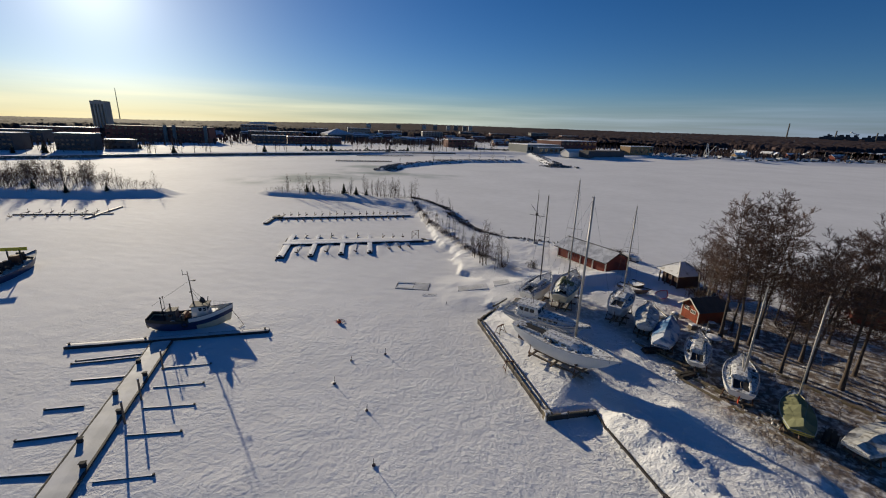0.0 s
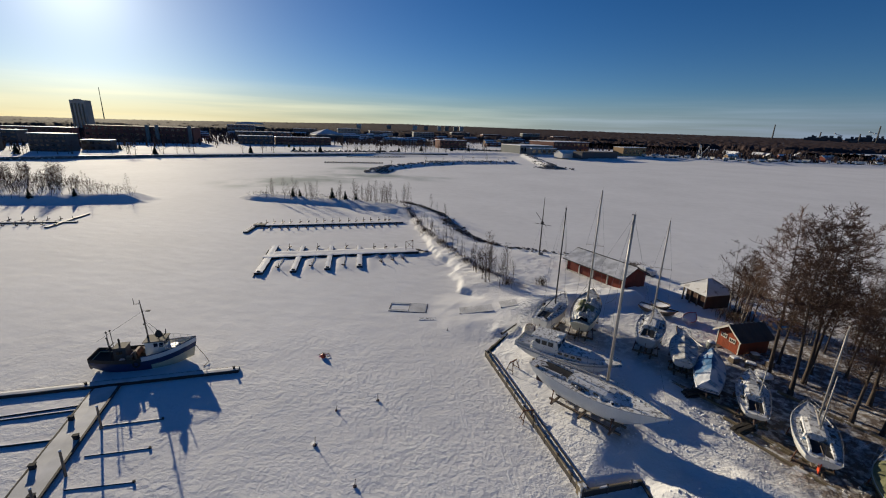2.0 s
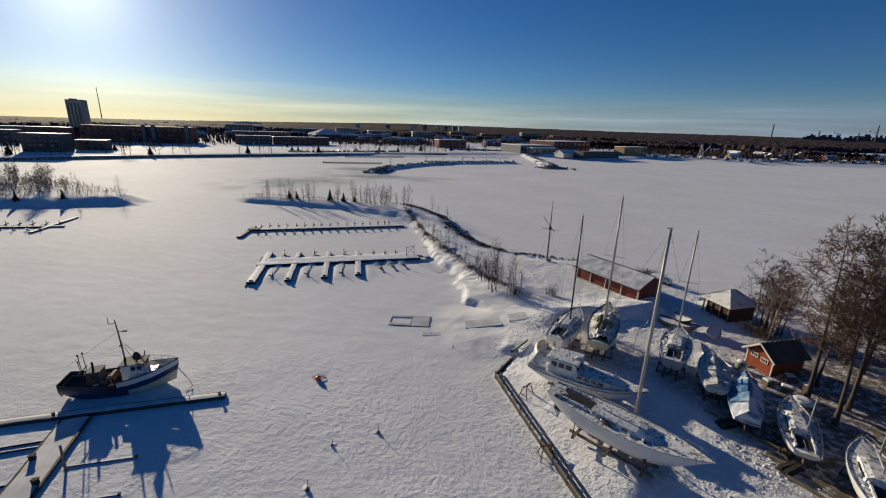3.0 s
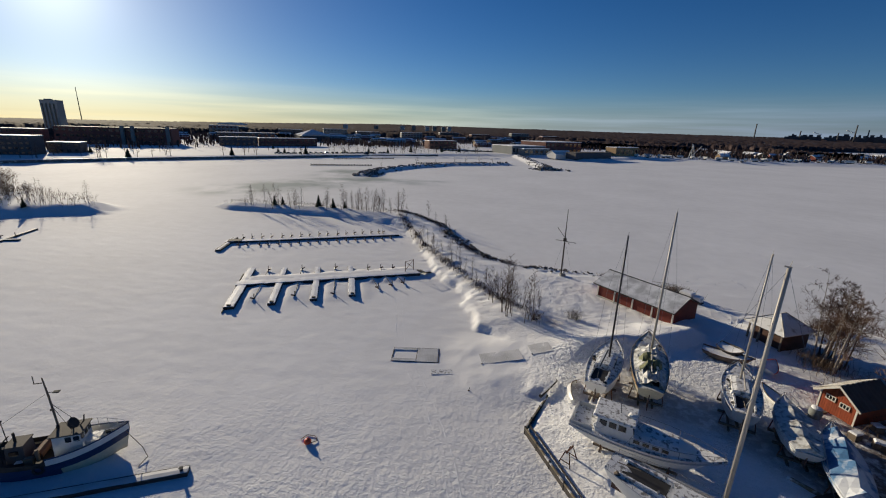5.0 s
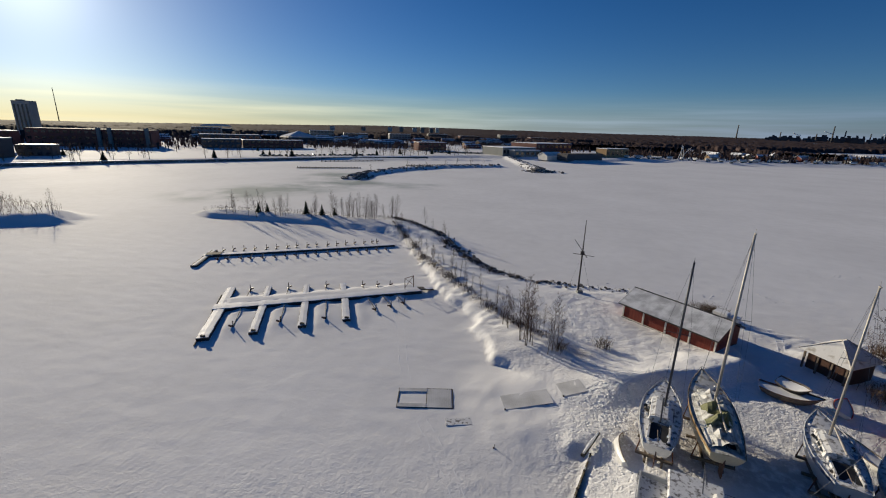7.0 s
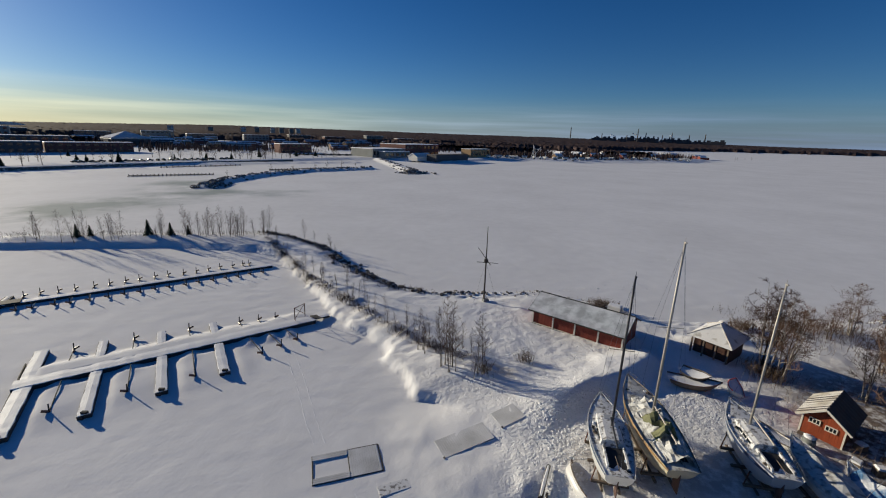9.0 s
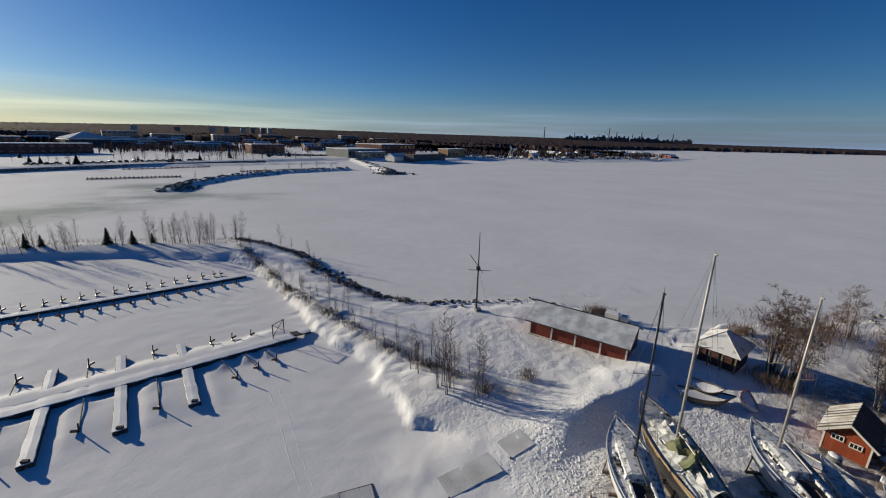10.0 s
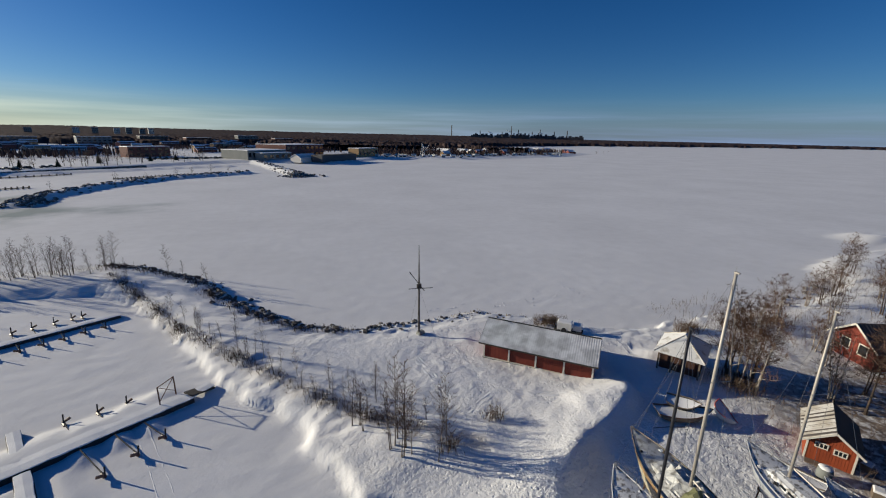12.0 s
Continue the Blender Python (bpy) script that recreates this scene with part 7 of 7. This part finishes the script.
def city():
    rng = random.Random(101)
    t = block("tower_block", "tall dark residential tower above the far shore", (-609, 345), (-594, 353.5), 13, 43.5, TOWERWALL, DARKROOF, group="towers")
    for k in range(4):
        part("window_strip", MB().box((2.2 + k * 3.9, -0.05, 19.5), (1.7, 0.35, 36)), GLASS, t)
    part("lift_house", MB().box((6, 6, 41.5), (6, 6, 2.6)).box((11, 6, 41), (4, 6, 1.4)), TOWERWALL, t)
    block("apartment_block", "dark apartment block with a snowy roof near the shore", (-352, 120), (-334, 129), 14, 12.4, DARKBLOCK, None, 4, 6)
    block("apartment_block", "dark apartment block with a snowy roof near the shore", (-324, 146), (-305, 156), 12, 12.8, DARKBLOCK, None, 4, 7)
    block("apartment_block", "low dark apartment block behind the promenade", (-395, 118), (-372, 128), 12, 13.0, DARKBLOCK, None, 3, 6)
    block("office_block", "small dark office block beside the tower", (-318, 172), (-304, 182), 10, 8.5, DARKBLOCK, None, 2, 4)
    o = block("long_hall", "long dark red brick hall with pale stair towers", (-432, 246), (-356, 295), 24, 16.4, BRICK, DARKROOF, 3, 18)
    for x in (52, 60, 88):
        part("stair_tower", MB().box((x, -1.2, 8.5), (2.6, 2.6, 17.0)), CONCRETE, o, "pale stair tower")
    block("low_block", "low dark block with a flat snowy roof", (-326, 320), (-301, 343), 14, 10.2, DARKBLOCK, None, 2, 7)
    block("low_block", "low dark block with a flat snowy roof", (-300, 345), (-260, 386), 14, 9.6, BRICK, None, 2, 10)
    block("low_block", "low dark block with a snowy roof behind the apartments", (-452, 168), (-420, 190), 14, 12.0, DARKBLOCK, None, 3, 7)
    block("low_block", "long brick block with a snowy roof behind the apartments", (-500, 215), (-455, 250), 14, 13.5, BRICK, None, 3, 9)
    block("low_block", "low dark block behind the park", (-380, 372), (-335, 415), 16, 13.0, DARKBLOCK, None, 2, 9)
    h = block("sports_hall", "wide hall with a pale pyramid roof", (-350, 490), (-326, 522), 34, 9.5, DARKBLOCK, None)
    part("pyramid_roof", MB().face([(0, 0, 9.2), (40, 0, 9.2), (20, 17, 16.5)]).face([(40, 0, 9.2), (40, 34, 9.2), (20, 17, 16.5)]).face([(40, 34, 9.2), (0, 34, 9.2), (20, 17, 16.5)]).face([(0, 34, 9.2), (0, 0, 9.2), (20, 17, 16.5)]), GREYTIN, h)
    h = block("arched_hall", "distant hall with a low arched roof", (-640, 640), (-600, 676), 30, 16, DARKBLOCK, None)
    part("arched_roof", MB().loft([[(27 + 27 * math.cos(math.pi * (1 - k / 10)), y, 15.5 + 4.5 * math.sin(math.pi * k / 10)) for k in range(11)] for y in (0, 30)], closed=False), GREYTIN, h)
    # warehouses at the head of the jetty
    block("warehouse", "long pale warehouse with a snowy roof", (-52, 404), (-22, 432), 36, 9.5, CONCRETE, None, 1, 9)
    block("warehouse", "low white workshop in front of the warehouse", (-40, 399), (-17, 419), 10, 7.6, CONCRETE, None, 1, 5)
    block("warehouse", "tall brown brick warehouse with a snowy roof", (-22, 440), (14, 478), 40, 13.6, BRICK, None, 2, 8)
    gabled("tent_hall", "white gabled tent hall on the quay", -6, 388, 20, 12, 4.2, 2.6, 44, LIGHTBLOCK, SNOW)
    block("shed_row", "long dark brown boat shed on the waterfront", (8, 376), (40, 408), 12, 6.8, DARKBLOCK, DARKROOF, 0, 0)
    block("shed_row", "ochre industrial shed behind the waterfront", (48, 452), (72, 474), 14, 10.5, OCHRE, None, 1, 5)
    block("office_block", "brown block beside the car park", (-152, 446), (-126, 470), 14, 10.5, BRICK, None, 2, 6)
    for i in range(9):
        x = -560 + i * 62 + rng.uniform(-14, 14)
        y = 560 + i * 46 + rng.uniform(-40, 60)
        block("apartment_block", "distant apartment block among trees", (x, y), (x + 34, y + 24), 13, rng.uniform(14, 19), rng.choice((DARKBLOCK, CONCRETE, BRICK)), None, 3, 7, group="distant apartment blocks")
    for i, (az, d, h) in enumerate(((-22.5, 1500, 30), (-21, 1520, 31), (-19.2, 1540, 30), (-18.2, 1500, 32), (-17.0, 1530, 30), (-16.2, 1560, 31), (-26, 1500, 28), (-30, 1450, 28))):
        x, y = d * math.sin(radians(az)), d * math.cos(radians(az))
        block("apartment_tower", "pale distant apartment tower above the woods", (x, y), (x + 13, y + 5), 12, h, rng.choice((CONCRETE, LIGHTBLOCK)), None, 5, 4, group="distant towers")
    for i in range(26):
        u = i / 25
        x, y = 150 + 280 * u + rng.uniform(-12, 12), 486 + 120 * u + rng.uniform(0, 70)
        gabled("house", "small house with a snowy roof among trees", x, y, rng.uniform(9, 14), rng.uniform(7, 9), rng.uniform(3.5, 5), 2.6, rng.uniform(0, 180), rng.choice((OCHRE, LIGHTBLOCK, REDWALL, LIGHTBLOCK)), SNOW)
    for i in range(54):
        x = rng.uniform(-560, -70)
        y = 430 + (x + 300) * 0.62 + rng.uniform(0, 300)
        if x > -130 and y < 520:
            continue
        gabled("house", "low town house with a snow-covered roof", x, y, rng.uniform(10, 26), rng.uniform(8, 12), rng.uniform(3.5, 7), 2.2, rng.uniform(20, 70), rng.choice((DARKBLOCK, BRICK, CONCRETE, OCHRE)), SNOW)
    # slipway crane
    x, y = 122, 470
    c = thing("slipway_crane", "pale lattice slipway crane on the far quay", "crane", pose(x, y, gz(x, y) - 0.2))
    for dx, dy in ((-3, 0), (3, 0)):
        part("leg", MB().tube([(dx, dy, 0), (0, 0, 14)], 0.35, 5), LIGHTBLOCK, c)
    part("jib", MB().tube([(0, 0, 3), (7, -2, 13)], 0.3, 5), LIGHTBLOCK, c)
    part("mast", MB().tube([(0, 0, 0), (-1, 0, 15)], 0.35, 5), LIGHTBLOCK, c)
    # radio mast far away
    t = thing("radio_mast", "thin tall radio mast beyond the town", "mast", pose(-2900, 1900, 15))
    part("shaft", MB().tube([(0, 0, 0), (0, 0, 188)], [3.0, 1.6], 5), STEEL, t)
    # parked cars on the promenade
    car = thing("parked_car", "dark parked car on the snowy promenade", "car", pose(-160, 305, 0), "parked cars")
    part("body", MB().loft([[(-2.1, -0.85, z), (2.1, -0.85, z), (2.1, 0.85, z), (-2.1, 0.85, z)] for z in (0.3, 0.85)]), STEEL, car)
    part("cabin", MB().loft([[(-1.3, -0.78, 0.85), (0.9, -0.78, 0.85), (0.9, 0.78, 0.85), (-1.3, 0.78, 0.85)], [(-0.9, -0.65, 1.45), (0.4, -0.65, 1.45), (0.4, 0.65, 1.45), (-0.9, 0.65, 1.45)]]), GLASS, car)
    part("wheel", MB().tube([(-1.3, -0.9, 0.3), (-1.3, 0.9, 0.3)], 0.32, 8), STEEL, car)
    part("wheel", MB().tube([(1.3, -0.9, 0.3), (1.3, 0.9, 0.3)], 0.32, 8), STEEL, car)
    car.location.z = gz(-160, 305) - 0.02
    for i in range(44):
        if i < 22:
            x, y = -214 + i * 2.9 + rng.uniform(-1, 1), 256 + i * 3.0 + rng.uniform(3, 9)
        else:
            x, y = -128 + (i - 22) * 2.4, 408 + (i % 3) * 7 + (i - 22) * 0.8
        copy_thing(car, pose(x, y, gz(x, y) - 0.02, 0, 0, rng.choice((45, 135, 50))))
    # a works on the horizon
    for i in range(34):
        az = 22.5 + 13.5 * (i / 33) + rng.uniform(-0.3, 0.3)
        d = rng.uniform(3200, 3700)
        x, y = -8 + d * math.sin(radians(az)), 7 + d * math.cos(radians(az))
        h = 14 + rng.uniform(6, 20) * (1.35 if 0.3 < i / 33 < 0.75 else 0.8)
        w = rng.uniform(22, 70)
        g = gz(x, y)
        o = thing("works_building", "dark industrial building of a distant steelworks", "factory", pose(x, y, g - 1, 0, 0, -az), "distant steelworks")
        part("hall", MB().box((0, 0, h / 2), (w, 30, h)).box((w * 0.2, 0, h + 5), (w * 0.35, 20, 12)), DARKBLOCK, o)
    for i, az in enumerate((19.6, 23.4, 26.3, 27.5, 28.4, 30.2, 31.2, 33.0, 34.6)):
        d = 3400
        x, y = -8 + d * math.sin(radians(az)), 7 + d * math.cos(radians(az))
        o = thing("factory_chimney", "tall thin chimney of a distant steelworks", "chimney", pose(x, y, gz(x, y) - 1), "distant chimneys")
        part("shaft", MB().tube([(0, 0, 0), (0, 0, (95, 60, 55, 100, 75, 62, 80, 66, 74)[i])], [4.5, 3.2], 6), DARKBLOCK, o)


city()


def far_woods():
    """Leafless woods to the horizon: crowns too many to count."""
    rng = random.Random(111)
    nr = np.random.RandomState(7)
    # the closed canopy of the distance, open where fields and streets lie
    az = np.radians(np.arange(-88, 84.1, 0.17))
    dist = np.concatenate([640 * 1.019 ** np.arange(46), 640 * 1.019 ** 46 * 1.04 ** np.arange(29)])
    A, R = np.meshgrid(az, dist)
    A = A + np.radians(nr.uniform(-0.07, 0.07, A.shape))
    R = R * nr.uniform(0.988, 1.012, R.shape)
    X, Y = (R * np.sin(A)).ravel(), (R * np.cos(A)).ravel()
    f, e = inside(MAINLAND, X, Y), inside(EASTLAND, X, Y)
    opened = fbm(X * 0.006, Y * 0.006, 83, 3) + 0.35 * fbm(X * 0.03, Y * 0.03, 87, 2)
    wooded = (((f > 170) | ((X > 260) & (f > 55)) | ((X < -400) & (f > 90))) & (opened > 0.0 - 0.9 * rise(800, 1500, R.ravel()))) | (e > 4)
    ground = land(X, Y)
    Z = np.where(wooded, ground + 8.0 + 2.2 * fbm(X * 0.02, Y * 0.02, 99, 2) + nr.uniform(-1.3, 1.3, X.size), ground - 0.6)
    n = len(az)
    i, j = np.meshgrid(np.arange(n - 1), np.arange(len(dist) - 1))
    a = (j * n + i).ravel()
    quads = np.stack([a, a + 1, a + 1 + n, a + n], 1)
    quads = quads[wooded[quads].any(1)]
    me = bpy.data.meshes.new("canopy")
    me.from_pydata(np.stack([X, Y, Z], 1).tolist(), [], quads.tolist())
    me.polygons.foreach_set("use_smooth", [True] * len(me.polygons))
    me.materials.append(FOREST)
    tagged(new("woodland_canopy", me), "brown leafless forest canopy reaching the horizon", "woods", kind="stuff")
    # slim trees standing singly along the far waterfront and between the houses
    mb = MB()
    m = 12000
    lx = np.concatenate([nr.uniform(62, 470, m // 2), nr.uniform(-560, 62, m - m // 2)])
    ly = np.where(lx > 60, 446 + (lx - 60) * 0.28 + nr.uniform(0, 1, m) ** 1.1 * 250, 270 + (lx + 300) * 0.62 + nr.uniform(90, 420, m))
    f = inside(MAINLAND, lx, ly)
    clump = fbm(lx * 0.02, ly * 0.02, 83, 3)
    lx[:900], ly[:900] = nr.uniform(-500, -322, 900), nr.uniform(90, 330, 900)
    f = inside(MAINLAND, lx, ly)
    keep = (f > np.where(lx < -300, 45, 16)) & (clump > np.where(lx > 60, -0.05, 0.05))
    lx, ly = lx[keep], ly[keep]
    for px, py, pz in zip(lx, ly, land(lx, ly)):
        h = rng.uniform(2.6, 7.5)
        r = rng.uniform(0.4, 1.0)
        mb.lump((px, py, pz + h * 0.5), r, rng, h * 0.55 / r, 0.4, 4, 3)
    tagged(part("far_woods", mb, FOREST), "brown leafless woods reaching to the horizon", "woods", kind="stuff")
    # single park trees along the far promenade
    base = bare_tree("park_tree", 121, 8.0, 0.2, 22, 2.8, 0.0, 0.25, BARK, (0, 4, 3), 2, 0.7)
    dark = spruce(122, 7.5)
    tagged(dark, "dark spruce in the far shore park", "spruce", "spruces in the park")
    first = True
    for i in range(170):
        u = rng.random()
        line = ((-330, 80), (-254, 178), (-172, 288), (-110, 352), (-75, 392))
        k = min(3, int(u * 4))
        a, b = line[k], line[k + 1]
        v = u * 4 - k
        px, py = a[0] + (b[0] - a[0]) * v, a[1] + (b[1] - a[1]) * v
        off = rng.choice((6, 14, 30, 55, 90, 130)) * rng.uniform(0.6, 1.35)
        px, py = px - off * 0.72, py + off * 0.6
        if i % 7 == 3:
            m = pose(px, py, gz(px, py), 0, 0, rng.uniform(0, 360)) @ Matrix.Scale(0.8, 4)
            if i == 3:
                dark.matrix_world = m
            else:
                copy_thing(dark, m).scale = (rng.uniform(0.5, 0.95),) * 3
        else:
            plant(base, "bare park tree on the far snowy shore", "tree", "trees in the park", px, py, rng.uniform(0.7, 1.2), rng.uniform(0, 360), first)
            first = False
    for i, (px, py) in enumerate(((-72, 262), (-66, 268), (-58, 276), (-90, 236), (-50, 284), (-100, 204), (-82, 250), (480, 620), (470, 612), (520, 655), (535, 660))):
        plant(base, "small bare tree on the distant breakwater", "tree", "trees on the breakwater", px, py, rng.uniform(0.4, 0.7), rng.uniform(0, 360))
    # marker booms of the distant harbour, a low fence of stubs
    mb = MB()
    for (ax, ay), (bx, by), n in (((-150, 210), (-118, 228), 22), ((-100, 262), (-72, 286), 20), ((-165, 262), (-130, 292), 16)):
        for k in range(n):
            u = k / (n - 1)
            px, py = ax + (bx - ax) * u, ay + (by - ay) * u
            mb.box((px, py, 0.5), (0.35, 0.35, 1.0))
            mb.box((px + 0.4, py - 1.5, 0.25), (0.25, 3.0, 0.2), rz=30)
        mb.beam((ax, ay, 0.35), (bx, by, 0.35), 0.8, 0.3)
    tagged(part("distant_booms", mb, DARKWOOD), "rows of mooring booms on distant floating piers", "pier", kind="stuff")


def quay_wall():
    """The stone-faced quay along the far promenade."""
    w = tagged(new("quay_wall"), "low dark stone quay wall along the far shore", "wall", kind="structure")
    line = [(-420, -40), (-296, 98), (-254, 173), (-172, 282), (-110, 345)]
    for a, b in zip(line, line[1:]):
        part("wall_length", MB().beam((a[0], a[1], 0.7), (b[0], b[1], 0.7), 1.2, 2.0), ROCK, w)
        part("coping", MB().beam((a[0], a[1], 1.78), (b[0], b[1], 1.78), 1.6, 0.2), SNOW, w)


quay_wall()


def far_waterfront():
    """Boats laid up along the far waterfront, and steam over the works."""
    rng = random.Random(141)
    boat = thing("laid_up_boat", "small covered boat laid up on the far waterfront", "boat", pose(80, 475, 1.5), "boats on the far waterfront")
    rings = hull_rings(8, 2.6, 2.2, 1.4, n=7)
    part("hull", MB().loft(rings, closed=False, caps=False).face([rings[0][j] for j in range(9)][::-1]), GELCOAT, boat)
    part("cover", MB().loft([[(r[0][0], r[0][1], r[0][2]), (r[0][0], 0, r[0][2] + 0.9), (r[8][0], r[8][1], r[8][2])] for r in rings[:6]], closed=False), SNOWY_COVER, boat)
    part("stand", MB().box((3.6, 0, 0.45), (3.5, 1.4, 0.9)), DARKWOOD, boat)
    for i in range(46):
        x = 72 + i * 6.2 + rng.uniform(-2, 2)
        y = 466 - 22 * max(0, 1 - abs(x - 158) / 90) + max(0, x - 158) * 0.30 + rng.uniform(3, 16)
        ob = copy_thing(boat, pose(x, y, gz(x, y) - 0.05, 0, 0, rng.uniform(0, 180)))
        if i % 3 == 0:
            part("mast", MB().tube([(4.5, 0, 2.2), (4.5, 0, rng.uniform(9, 12))], 0.1, 5), ALU, ob)
    mb = MB()
    for az, z0, n in ((25.0, 56, 5), (27.4, 70, 5), (31.5, 60, 4)):
        for k in range(n):
            a = az - k * 0.13
            d = 3380
            mb.lump((-8 + d * math.sin(radians(a)), 7 + d * math.cos(radians(a)), z0 + 2.2 * k + rng.uniform(-2, 2)), 4 + k * 0.4 + rng.uniform(-1, 1), rng, 0.5, 0.3, 7, 5)
    tagged(part("steam", mb, SNOW, smooth=True), "white steam drifting from distant chimneys", "steam", kind="stuff")


far_waterfront()
far_woods()
